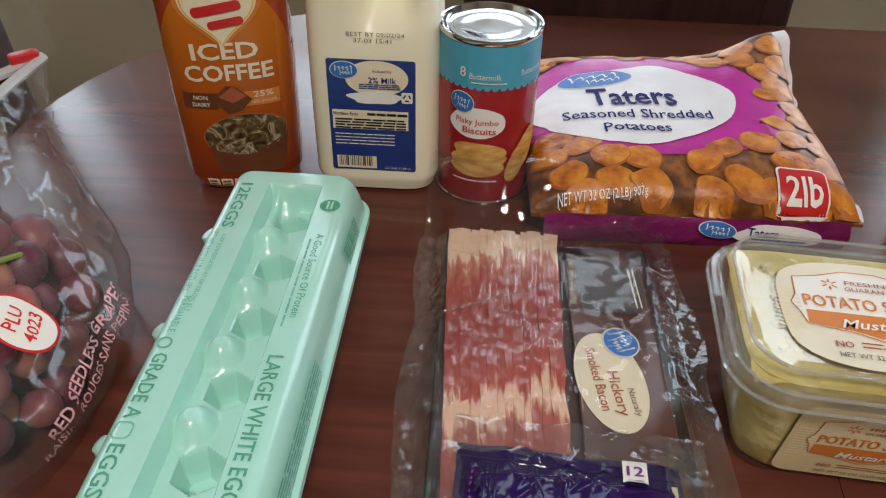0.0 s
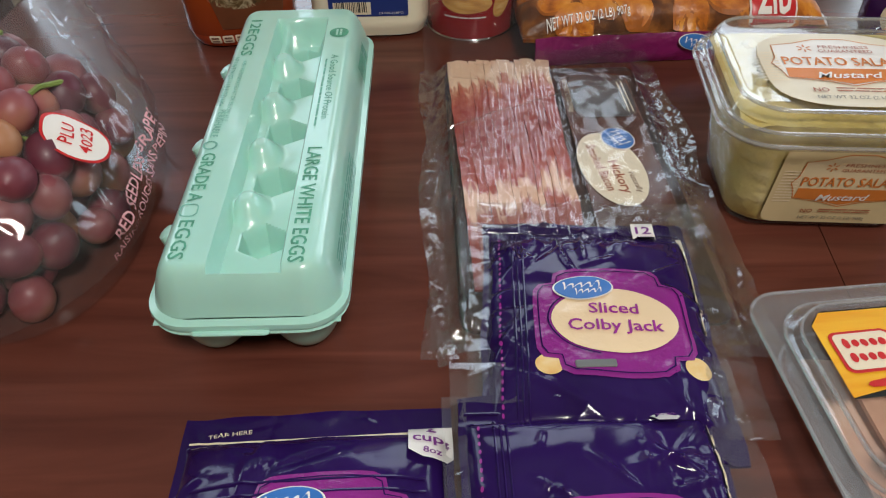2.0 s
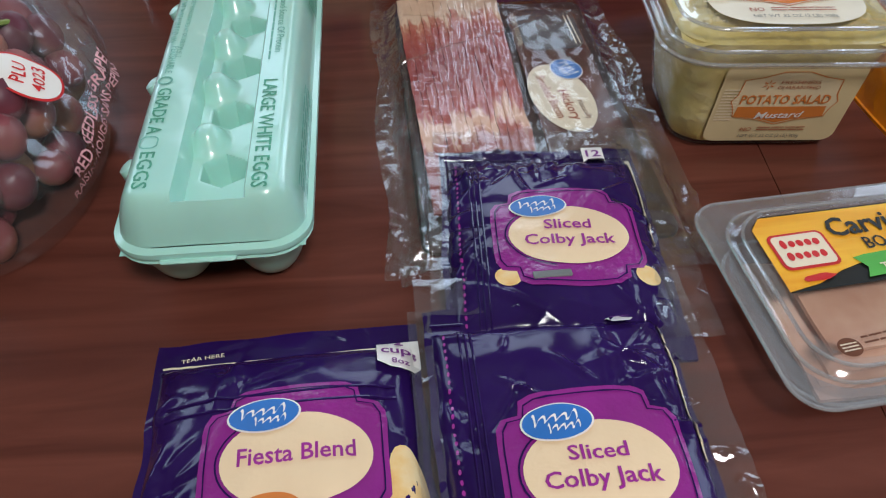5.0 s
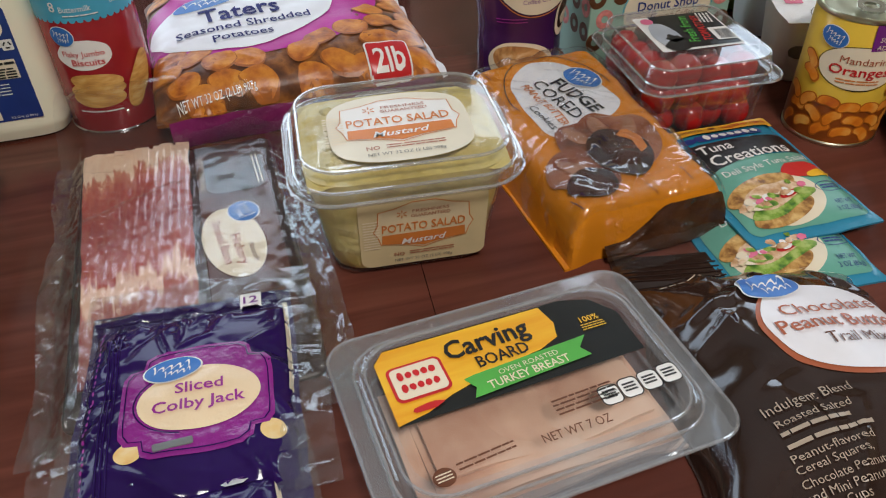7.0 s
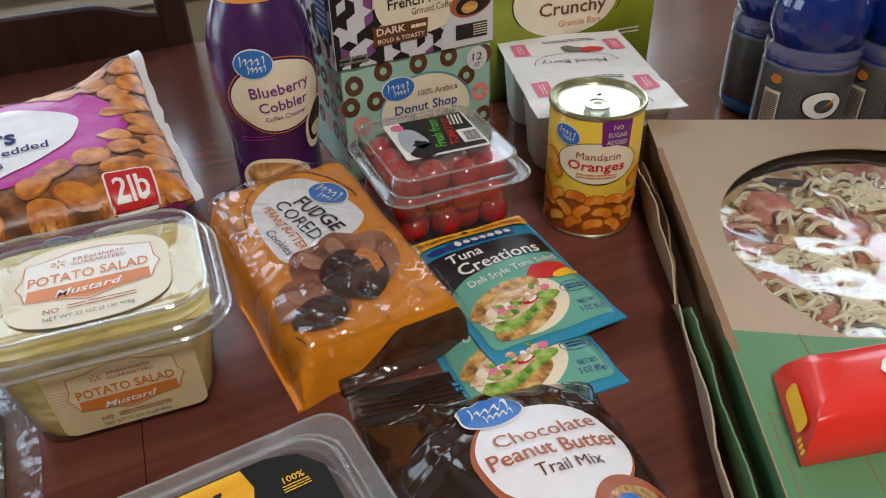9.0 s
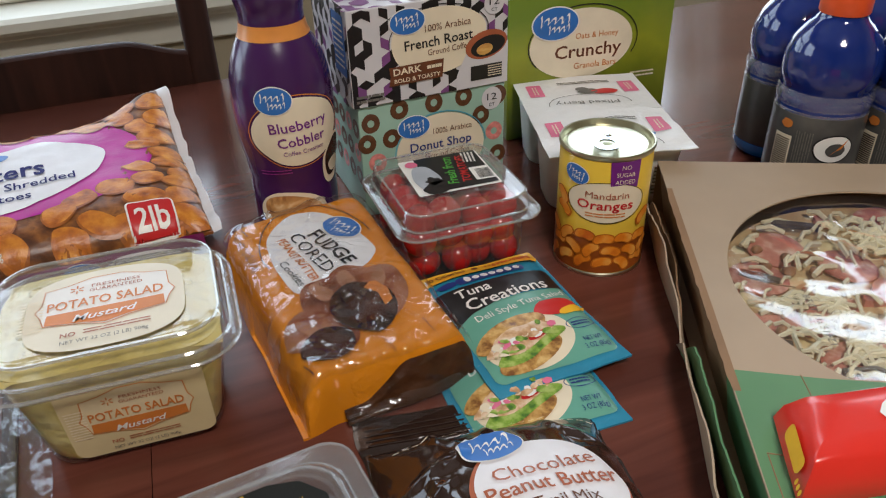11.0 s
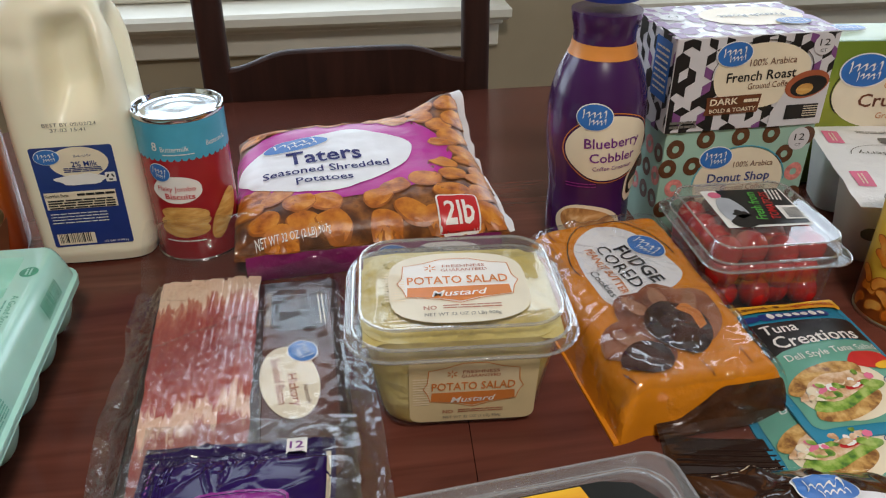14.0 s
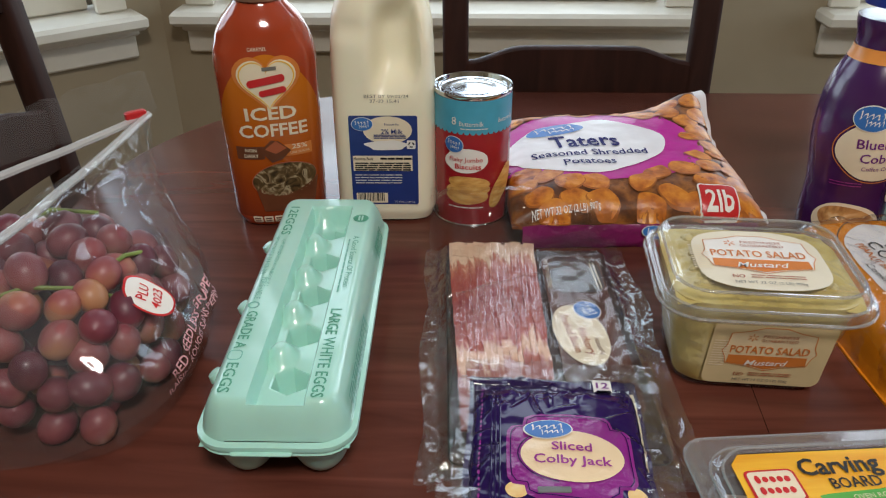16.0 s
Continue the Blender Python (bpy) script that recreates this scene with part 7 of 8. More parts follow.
for f_, w_, h_ in ((ff, 0.147, 0.0835), (fl_, 0.097, 0.0835), (ft, 0.147, 0.097)):
    a_, b_ = cube_pattern(f_, w_, h_, 0.0088)
    if f_ is not ft:
        tagged(part("block_print", a_, BLACK, french, smooth=False), kind="stuff")
        tagged(part("block_print", b_, MUTED_PURPLE, french, smooth=False), kind="stuff")
    else:
        tagged(part("block_print", a_, MUTED_PURPLE, french, smooth=False), kind="stuff")
flb = part("label", patch(ff, 0.0075, 0.0065, blob(0.0445, 0.030, 15, 0.08, 44), 2), CREAM, french, "cream oval panel")
part("line", ring_line(ff, 0.0075, 0.0065, blob(0.0465, 0.032, 15, 0.08, 44), 0.0008, 3, 0, (-0.05, 0.5)), BLACK, flb)
words(ff, "100% Arabica", 0.0155, 0.0195, 0.043, 0.0062, BROWN, flb, 4, 2)
words(ff, "French Roast", 0.0070, 0.0075, 0.064, 0.0088, BLACK, flb, 4, 2, 0.012)
words(ff, "Ground Coffee", 0.0160, -0.0015, 0.040, 0.0058, BROWN, flb, 4, 2)
logo(ff, -0.0215, 0.0270, 0.0155, 0.0105, french, 4, 3)
rb = part("roast_band", patch(ff, -0.0145, -0.0185, [(0.0255, 0.0085), (-0.0255, 0.0085), (-0.0245, 0.0005), (-0.0265, -0.008), (0.0235, -0.008)], 4, 1), BROWN, french, "dark brown roast band")
words(ff, "DARK", -0.0235, -0.0145, 0.026, 0.0060, CREAM, rb, 6, 1, 0.02)
bars(ff, 0.0015, -0.0148, 0.014, 0.0042, 1, CREAM, rb, 6, 1, 2, 0.7)
words(ff, "BOLD & TOASTY", -0.0145, -0.0225, 0.043, 0.0038, CREAM, rb, 6, 1, 0.012)
cp = part("printed_cup", patch(ff, 0.0500, -0.0200, [(0.0235, 0.017), (0.0, 0.018), (-0.018, 0.010), (-0.027, -0.008), (-0.0275, -0.0215), (0.0235, -0.0215)], 4), CARD_WHITE, french, "printed cup of black coffee")
part("printed_rim", patch(ff, 0.0520, -0.0035, oval(0.0205, 0.0125), 5, 10), RUST, cp)
part("printed_coffee", patch(ff, 0.0535, -0.0050, oval(0.0170, 0.0090), 6, 10), BLACK, cp)
part("printed_cream", patch(ff, 0.0500, -0.0075, oval(0.0080, 0.0050), 7, 8), BISCUIT, cp)
bars(ff, 0.0600, -0.0280, 0.014, 0.011, 5, CREAM, part("code_panel", patch(ff, 0.0520, -0.0285, rect(0.031, 0.0135), 6), BLACK, french), 8, 0, 4, 0.4)
part("count_dot", patch(ff, 0.0595, 0.0315, oval(0.0095, 0.0095), 3), CARD_WHITE, french)
words(ff, "12", 0.0595, 0.0335, 0.0095, 0.0060, BLACK, french, 5)
words(ff, "CT", 0.0595, 0.0265, 0.006, 0.0028, BLACK, french, 5)
part("count_dot", patch(ft, -0.050, 0.010, oval(0.011, 0.010), 3), CARD_WHITE, french)
words(ft, "12", -0.050, 0.010, 0.010, 0.0065, BLACK, french, 5, 180)
tlb = part("label", patch(ft, 0.02, 0.006, oval(0.046, 0.030), 2), CREAM, french)
words(ft, "French Roast", 0.02, 0.004, 0.060, 0.0085, BLACK, tlb, 4, 180, 0.01)
logo(ft, 0.046, -0.018, 0.0150, 0.0095, french, 4, 180)
part("panel", patch(fl_, 0.028, 0.01, rect(0.030, 0.050), 3), BLUE, french)
bars(fl_, 0.028, 0.01, 0.024, 0.040, 8, CREAM, french, 4, 0, 13, 0.35)
bars(ff, -0.058, -0.034, 0.026, 0.008, 2, GREY_INK, french, 4, 0, 22, 0.6)

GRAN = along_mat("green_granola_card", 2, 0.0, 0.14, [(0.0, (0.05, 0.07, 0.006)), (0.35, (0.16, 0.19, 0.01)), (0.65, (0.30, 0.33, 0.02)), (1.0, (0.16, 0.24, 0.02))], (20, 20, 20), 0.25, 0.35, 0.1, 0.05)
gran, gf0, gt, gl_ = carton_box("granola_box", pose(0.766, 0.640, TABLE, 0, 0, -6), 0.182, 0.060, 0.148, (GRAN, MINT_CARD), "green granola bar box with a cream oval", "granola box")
gf = lambda u, v: gf0(u * 0.95, v + 0.012)
glb = part("label", patch(gf, -0.012, 0.010, oval(0.060, 0.036, 44), 2), CREAM, gran, "cream oval panel")
part("line", ring_line(gf, -0.010, 0.011, oval(0.0635, 0.0385, 44), 0.0012, 3, 0, (0.95, 1.6)), BLACK, glb)
words(gf, "Oats & Honey", 0.005, 0.0185, 0.050, 0.0062, ORANGE, glb, 4)
words(gf, "Crunchy", -0.004, 0.0035, 0.078, 0.0135, BROWN, glb, 4, 0, 0.012)
words(gf, "Granola Bars", 0.005, -0.0125, 0.050, 0.0066, ORANGE, glb, 4)
logo(gf, -0.044, 0.0335, 0.0255, 0.0160, gran, 5)
logo(gt, -0.05, 0.010, 0.020, 0.010, gran, 5, 180)
words(gt, "Crunchy", 0.020, 0.0, 0.060, 0.012, BROWN, gran, 3, 180)
bars(gf, 0.064, -0.030, 0.030, 0.008, 2, CREAM, gran, 3, 0, 5, 0.4)

# ---------------------------------------------------------------- yoghurt multipack
YOG = plain("white_yoghurt_plastic", (0.80, 0.79, 0.77), 0.35, vary=0.03, bump=0.08, sub=0.1)
FOIL = plain("white_foil_lid", (0.82, 0.81, 0.80), 0.3, vary=0.03, bump=0.5, dist=0.002, crease=0.8, crease_scale=30)
yog = thing("yogurt_pack", pose(0.716, 0.523, TABLE, 0, 0, -17), "pack of four white mixed berry yogurt cups with foil lids", "yogurt pack")
for ix in (-1, 1):
    for iy in (-1, 1):
        cx_, cy_ = ix * 0.0315, iy * 0.0455
        cup_ = part("cup", moved(loft([rr(0.046, 0.052, 0.016, 0.0), rr(0.050, 0.056, 0.017, 0.003), rr(0.056, 0.066, 0.016, 0.045), rr(0.058, 0.070, 0.014, 0.0605)]), Matrix.Translation((cx_, cy_, 0))), YOG, yog)
        cfc = lambda u, v, cx_=cx_, cy_=cy_: Vector((cx_ + u, cy_ - 0.0305 - 0.0035 * (v / 0.03), 0.03 + v))
        if iy < 0:
            part("cup_print", patch(cfc, -0.010, 0.0, blob(0.010, 0.007, 2, 0.3), 3), GREY_INK, cup_)
            bars(cfc, 0.010, -0.004, 0.016, 0.030, 8, GREY_INK, cup_, 3, 0, 8, 0.4)
for iy in (-1, 1):
    lidf = lambda u, v, iy=iy: Vector((u, v + iy * 0.0465, 0.0620 + (0.0022 * wob(u * 40, v * 40, iy) if iy < 0 else 0.001 * wob(u * 30, v * 30, 4)) + (0.006 * max(0, abs(v) / 0.046 - 0.8) * (1 if iy < 0 else 0.2))))
    lid_ = part("foil_lid", slab(lidf, 0.128, 0.0915, 40, 30, 0.0608, under=lambda p: p[2] - 0.0008), FOIL, yog, "white printed foil lid")
    for sx in (-0.046, 0.048):
        part("tag", patch(lidf, sx, 0.010, rect(0.015, 0.030, 0.001), 2), PINK, lid_)
        bars(lidf, sx, 0.010, 0.020, 0.006, 2, CREAM, lid_, 3, 90, 6, 0.4)
    words(lidf, "Mixed Berry", -0.002, -0.026, 0.062, 0.0082, GREY_INK, lid_, 3, 180)
    part("line", ring_line(lidf, 0.0, -0.030, oval(0.040, 0.026), 0.0008, 3, 0, (0.0, 0.5)), GREY_INK, lid_)
    part("printed_berries", merge(patch(lidf, 0.006, 0.003, blob(0.010, 0.006, 4, 0.3), 3), patch(lidf, 0.000, 0.008, blob(0.007, 0.005, 6, 0.3), 3)), GREY_INK, lid_)
    part("printed_berries", patch(lidf, 0.022, 0.001, blob(0.013, 0.0065, 8, 0.2), 3), RED, lid_)
    bars(lidf, 0.006, 0.026, 0.054, 0.007, 2, GREY_INK, lid_, 3, 180, 9, 0.4)
logo(lambda u, v: Vector((u, v - 0.0465, 0.0632 + 0.0022 * wob(u * 40, v * 40, -1))), 0.020, -0.012, 0.018, 0.008, yog, 3, 180)

# ---------------------------------------------------------------- cherry tomatoes
toms = thing("tomato_box", pose(0.5370, 0.4560, TABLE, 0, 0, -1.5), "clear clamshell box of red cherry tomatoes", "tomato box")
TOMATO = plain("cherry_tomato_skin", (0.42, 0.014, 0.012), 0.2, vary=0.3, scale=12, bump=0.0, coat=0.3, island=0.25)


def ball(c, r, n=14, squash=1.0):
    return [Vector(c) + Vector((r * math.sin(math.pi * i / (n // 2)) * math.cos(2 * math.pi * j / n), r * math.sin(math.pi * i / (n // 2)) * math.sin(2 * math.pi * j / n), r * squash * math.cos(math.pi * i / (n // 2)))) for i in range(n // 2 + 1) for j in range(n)], [(i * n + j, i * n + (j + 1) % n, (i + 1) * n + (j + 1) % n, (i + 1) * n + j) for i in range(n // 2) for j in range(n)]


tm = random.Random(9)
for lay, zz in enumerate((0.0135, 0.032, 0.0485)):
    for iy in range(4):
        for ix in range(4):
            r_ = tm.uniform(0.0118, 0.0138)
            part("tomato", ball((-0.034 + 0.0226 * ix + tm.uniform(-0.004, 0.004), -0.034 + 0.0226 * iy + tm.uniform(-0.004, 0.004), zz + tm.uniform(-0.003, 0.003)), r_, 16, tm.uniform(0.85, 1.12)), TOMATO, toms)
part("base", loft([rr(0.088, 0.090, 0.014, 0.0), rr(0.092, 0.094, 0.016, 0.003), rr(0.100, 0.104, 0.017, 0.040), rr(0.103, 0.107, 0.017, 0.046), rr(0.114, 0.118, 0.017, 0.0465)], (True, False)), LID_CLEAR, toms, "clear ribbed base")
part("rib", merge(*[tube([Vector((-0.040 + 0.0115 * i, -0.0478, 0.004)), Vector((-0.040 + 0.0115 * i, -0.0525, 0.043))], 0.0012, 6) for i in range(8)]), STIFF_CLEAR, toms)
part("lid", loft([rr(0.116, 0.120, 0.018, 0.0468), rr(0.1165, 0.1205, 0.018, 0.0500), rr(0.105, 0.109, 0.017, 0.0515), rr(0.101, 0.105, 0.016, 0.0620), rr(0.097, 0.101, 0.015, 0.0645), rr(0.085, 0.089, 0.012, 0.0645)], (False, True)), LID_CLEAR, toms, "clear hinged lid")
# whitened tubes along the lid's edges paint in their highlights
for w_, r_, z_ in ((0.1170, 0.018, 0.0485), (0.0985, 0.015, 0.0640), (0.1045, 0.017, 0.0518)):
    q_ = rr(w_, w_ + 0.004, r_, z_, 8)
    part("lid_rim", tube(q_ + q_[:1], 0.0010, 6), RIM_CLEAR, toms, "moulded rim whitened for its edge highlight")
tfc = lambda u, v: Vector((u + 0.003, v + 0.006, 0.0648))
tb = part("label", patch(tfc, 0, 0, rect(0.068, 0.062, 0.002), 1, -2), WHITE, toms, "black and white fruit label")
part("panel", patch(tfc, 0.006, 0.001, rect(0.053, 0.059), 2, -2), BLACK, tb)
part("printed_sky", patch(tfc, -0.020, -0.004, blob(0.011, 0.022, 5, 0.2, 26), 2.5), plain("grey_blue_print", (0.42, 0.45, 0.50), 0.35), tb)
part("printed_field", patch(tfc, -0.012, -0.021, blob(0.018, 0.009, 5, 0.6, 26), 3), BLACK, tb)
part("printed_tree", patch(tfc, -0.016, -0.010, blob(0.006, 0.006, 7, 0.7, 22), 3), BLACK, tb)
words(tfc, "Fresh from", 0.001, 0.002, 0.046, 0.0088, GREEN_INK, tb, 4, 78, 0.014)
words(tfc, "TOMATOES", 0.0125, 0.001, 0.046, 0.0072, RED, tb, 4, 78, 0.014)
bars(tfc, 0.024, 0.018, 0.018, 0.012, 4, WHITE, tb, 4, 78, 4, 0.5)
part("panel", patch(tfc, 0.024, -0.012, rect(0.016, 0.022), 4, -4), WHITE, tb)
part("barcode", merge(*[patch(tfc, 0.0245 + 0.0002 * i, -0.0205 + 0.0018 * i, rect(0.012, 0.0009), 5, -4, 1) for i in range(9)]), BLACK, tb, smooth=False)
part("sticker", patch(tfc, -0.024, 0.023, oval(0.0052, 0.0052), 3), PINK, tb, "small round pink sticker")

# ---------------------------------------------------------------- pizza in its box
PX = pose(0.723, 0.433, TABLE, 0, 0, -27.5)
pizza = thing("pizza_box", PX, "tan and green pizza box with a round window", "pizza box")
KRAFT = plain("tan_card", (0.40, 0.30, 0.205), 0.6, vary=0.07, scale=12, bump=0.1)
KRAFT_IN = plain("brown_card_inside", (0.26, 0.15, 0.075), 0.7, vary=0.12, scale=18, bump=0.15)
BOX_GREEN = plain("green_card_print", (0.105, 0.235, 0.105), 0.5, vary=0.08, scale=14, bump=0.08)
PW, PD, PH = 0.300, 0.420, 0.049
CXP, CYP, RP = 0.150, -0.176, 0.127


def lid_with_hole():
    n = 96
    outer = []
    for i in range(n):
        a = 2 * math.pi * i / n
        c, s = math.cos(a), math.sin(a)
        k = min(((PW - CXP) / c) if c > 1e-9 else 9, (-CXP / c) if c < -1e-9 else 9, (-CYP / s) if s > 1e-9 else 9, ((-PD - CYP) / s) if s < -1e-9 else 9)
        outer.append(Vector((CXP + c * k, CYP + s * k, 0)))
    for cx_, cy_ in ((0, 0), (PW, 0), (PW, -PD), (0, -PD)):
        j = min(range(n), key=lambda q: (outer[q] - Vector((cx_, cy_, 0))).length)
        outer[j] = Vector((cx_, cy_, 0))
    inner = [Vector((CXP + RP * math.cos(2 * math.pi * i / n), max(CYP + RP * math.sin(2 * math.pi * i / n), CYP - 0.096), 0)) for i in range(n)]
    rings = [[p + Vector((0, 0, z)) for p in r] for r, z in ((outer, PH - 0.0015), (outer, PH), (inner, PH), (inner, PH - 0.0015), (outer, PH - 0.0015))]
    return loft(rings, (False, False))


part("top", lid_with_hole(), KRAFT, pizza, "tan card top with a round opening", smooth=False)
gtop = lambda u, v: Vector((u, v, PH + 0.0002))
part("printed_green", ([gtop(x, y) for x, y in ((0.0006, -0.267), (0.05, -0.272), (0.10, -0.2745), (0.20, -0.2745), (0.2994, -0.272), (0.2994, -PD + 0.0006), (0.0006, -PD + 0.0006))], [tuple(range(7))[::-1]]), BOX_GREEN, pizza, "green printed band", smooth=False)


def panel(name, a, b, z0, z1, t, mt, out=(0, 0)):
    """An upright card panel from a to b."""
    a, b = Vector((*a, 0)), Vector((*b, 0))
    n_ = (b - a).cross(Vector((0, 0, 1))).normalized() * t
    o = Vector((*out, 0))
    pts = [a + Vector((0, 0, z0)), b + Vector((0, 0, z0)), b + o + Vector((0, 0, z1)), a + o + Vector((0, 0, z1))]
    pts += [p - n_ for p in pts]
    return part(name, (pts, [(0, 1, 2, 3), (7, 6, 5, 4), (0, 4, 5, 1), (1, 5, 6, 2), (2, 6, 7, 3), (3, 7, 4, 0)]), mt, pizza, smooth=False)


panel("back_panel", (PW, -0.001), (0, -0.001), 0, PH - 0.002, 0.0015, KRAFT_IN)
panel("right_panel", (PW - 0.001, -PD), (PW - 0.001, -0.003), 0, PH - 0.002, 0.0015, BOX_GREEN)
panel("front_panel", (0, -PD + 0.001), (PW, -PD + 0.001), 0, PH - 0.002, 0.0015, BOX_GREEN)
panel("side_panel", (0.010, -0.004), (0.010, -0.262), 0, PH - 0.002, 0.0015, KRAFT_IN, (-0.009, 0))
panel("side_panel", (0.010, -0.2625), (0.010, -PD + 0.004), 0, PH - 0.002, 0.0015, BOX_GREEN, (-0.009, 0))


def torn_flap(name, x0, y0, x1, y1, high, lean, mt, seed, t=0.0012):
    """A torn card flap that leans out from the box's side, with a ragged upper edge."""
    rings = []
    for i in range(61):
        k = i / 60
        y = y0 + (y1 - y0) * k
        h_ = high * (0.94 + 0.10 * wob(k * 7, seed, 1) + 0.05 * wob(k * 31, seed, 2)) * min(1, 0.35 + k * 6, 0.35 + (1 - k) * 6)
        x = x0 + (x1 - x0) * k + 0.0025 * math.sin(k * 5 + seed)
        lx = x + lean * (0.7 + 0.5 * wob(k * 3, seed, 5))
        rings.append([Vector((x, y, 0.001)), Vector((x * 0.5 + lx * 0.5 - 0.0008, y, h_ * 0.55)), Vector((lx, y, h_)), Vector((lx + t, y, h_)), Vector((x * 0.5 + lx * 0.5 + t, y, h_ * 0.55)), Vector((x + t, y, 0.001))])
    return part(name, loft(rings), mt, pizza, smooth=False)


torn_flap("torn_flap", -0.004, -0.014, -0.007, -0.205, 0.038, -0.009, KRAFT, 3)
torn_flap("torn_flap", -0.007, -0.200, -0.009, -PD + 0.006, 0.034, -0.011, KRAFT, 8)
torn_flap("flap_lining", -0.0015, -0.016, -0.0035, -0.195, 0.031, -0.006, KRAFT_IN, 5)
torn_flap("flap_lining", -0.0035, -0.205, -0.0055, -PD + 0.008, 0.036, -0.007, BOX_GREEN, 11)
ragged = [(0.0, -0.05), (-0.0015, -0.07)] + [(0.0014 * wob(i * 1.7, 2, 2) - 0.0012, -0.075 - 0.006 * i) for i in range(34)] + [(0.0, -0.285), (0.004, -0.285), (0.004, -0.05)]
part("torn_edge", ([Vector((x, y, PH + 0.0003)) for x, y in ragged], [tuple(range(len(ragged)))]), KRAFT_IN, pizza, "frayed edge of the card top", smooth=False)
part("bottom", ([(0, 0, 0.0006), (PW, 0, 0.0006), (PW, -PD, 0.0006), (0, -PD, 0.0006)], [(3, 2, 1, 0), (0, 1, 2, 3)][:1]), KRAFT_IN, pizza, smooth=False)
for a, b in (((0.040, -0.270), (0.046, -0.41)), ((0.046, -0.180), (0.062, -0.184)), ((0.006, -0.330), (0.014, -0.331)), ((0.0064, -0.331), (0.0066, -0.418))):
    part("crease", tube([gtop(*a), gtop(*b)], 0.0004, 5), KRAFT_IN, pizza)
pie = thing("pizza", PX @ Matrix.Translation((CXP, CYP, 0)) @ Matrix.Diagonal((1, 1, 1.16, 1)), "round supreme pizza with cheese, meat and peppers under film", "pizza")
CRUST = mottled("pizza_crust", [(0.3, (0.50, 0.30, 0.12)), (0.6, (0.70, 0.50, 0.26))], 40, 0.6, 0.4)
PIE = mottled("pizza_topping_base", [(0.28, (0.66, 0.30, 0.08)), (0.40, (0.82, 0.62, 0.28)), (0.56, (0.88, 0.78, 0.50)), (0.72, (0.86, 0.66, 0.34)), (0.80, (0.80, 0.36, 0.05))], 30, 0.45, 0.6, 0.003)
part("crust", lathe([(0.120, 0.0015), (0.136, 0.006), (0.138, 0.018), (0.132, 0.027), (0.122, 0.026)], 64), CRUST, pie)
part("topping", sheet(lambda u, v: Vector((v * math.cos(u), v * math.sin(u), 0.026 + 0.002 * wob(v * math.cos(u) * 60, v * math.sin(u) * 60, 1))), 0, 2 * math.pi, 80, 0.0005, 0.128, 30), PIE, pie)
prn = random.Random(31)
SHRED = plain("shredded_cheese", (0.86, 0.78, 0.55), 0.45, vary=0.1, island=0.12)
HAM = mottled("pink_meat_piece", [(0.3, (0.42, 0.10, 0.06)), (0.5, (0.64, 0.24, 0.17)), (0.7, (0.78, 0.46, 0.36))], 70, 0.45, 0.3)
OLIVE = plain("dark_pepper_piece", (0.10, 0.07, 0.045), 0.35, vary=0.3)


def spot():
    a, r_ = prn.uniform(0, 2 * math.pi), 0.122 * math.sqrt(prn.random())
    return r_ * math.cos(a), r_ * math.sin(a)


def strip(x, y, ln, w, z, a):
    c, s = math.cos(a), math.sin(a)
    mid = Vector((x, y, z + 0.002))
    return tube([Vector((x - c * ln / 2, y - s * ln / 2, z)), mid + Vector((-s, c, 0)) * ln * 0.1, Vector((x + c * ln / 2, y + s * ln / 2, z))], w, 5)


PEPPERONI = mottled("pepperoni_slice", [(0.30, (0.46, 0.13, 0.09)), (0.5, (0.62, 0.24, 0.17)), (0.62, (0.74, 0.42, 0.31)), (0.72, (0.84, 0.62, 0.50))], 90, 0.35, 0.3, coat=0.2)
SAUSAGE = mottled("browned_sausage", [(0.3, (0.16, 0.06, 0.025)), (0.5, (0.32, 0.14, 0.06)), (0.75, (0.50, 0.27, 0.13))], 90, 0.5, 0.6, 0.002)
rounds = []
for tries in range(400):
    x, y = spot()
    if all(math.hypot(x - a, y - b) > 0.040 for a, b in rounds) and math.hypot(x, y) < 0.108:
        rounds.append((x, y))
    if len(rounds) > 15:
        break
for i, (x, y) in enumerate(rounds):
    part("pepperoni", [(moved(lathe([(0.0205, 0.0004), (0.0206, 0.0018), (0.0195, 0.0024), (0.010, 0.0026), (0.0005, 0.0026)], 28), pose(x, y, 0.0272, prn.uniform(-4, 4), prn.uniform(-4, 4), prn.uniform(0, 90))))][0], PEPPERONI, pie)
for i in range(34):
    x, y = spot()
    g_ = ball((0, 0, 0), prn.uniform(0.0035, 0.0062), 12, 0.6)
    part("sausage_crumb", ([Vector((x, y, 0.0305)) + p * (1 + 0.35 * wob(p.x * 260, p.y * 260, i + p.z * 200)) for p in g_[0]], g_[1]), SAUSAGE, pie)
for i in range(26):
    x, y = spot()
    part("ham_piece", slab(lambda u, v, i=i, x=x, y=y: Vector((x + u * (1 + 0.35 * wob(v * 130, i, 1)), y + v * (1 + 0.35 * wob(u * 130, i, 4)), 0.0305 + 0.001 * wob(u * 200, v * 200, i))), prn.uniform(0.010, 0.018), prn.uniform(0.008, 0.014), 8, 8, 0.026), HAM, pie)
for i in range(8):
    x, y = spot()
    part("pepper_piece", strip(x, y, prn.uniform(0.020, 0.036), 0.0028, 0.031, prn.uniform(0, 6.3)), OLIVE, pie)
heaps = [(0.075 * math.cos(a), 0.075 * math.sin(a)) for a in (2.6, 3.4, 4.1, 5.2, 0.4, 1.6)]
shreds = []
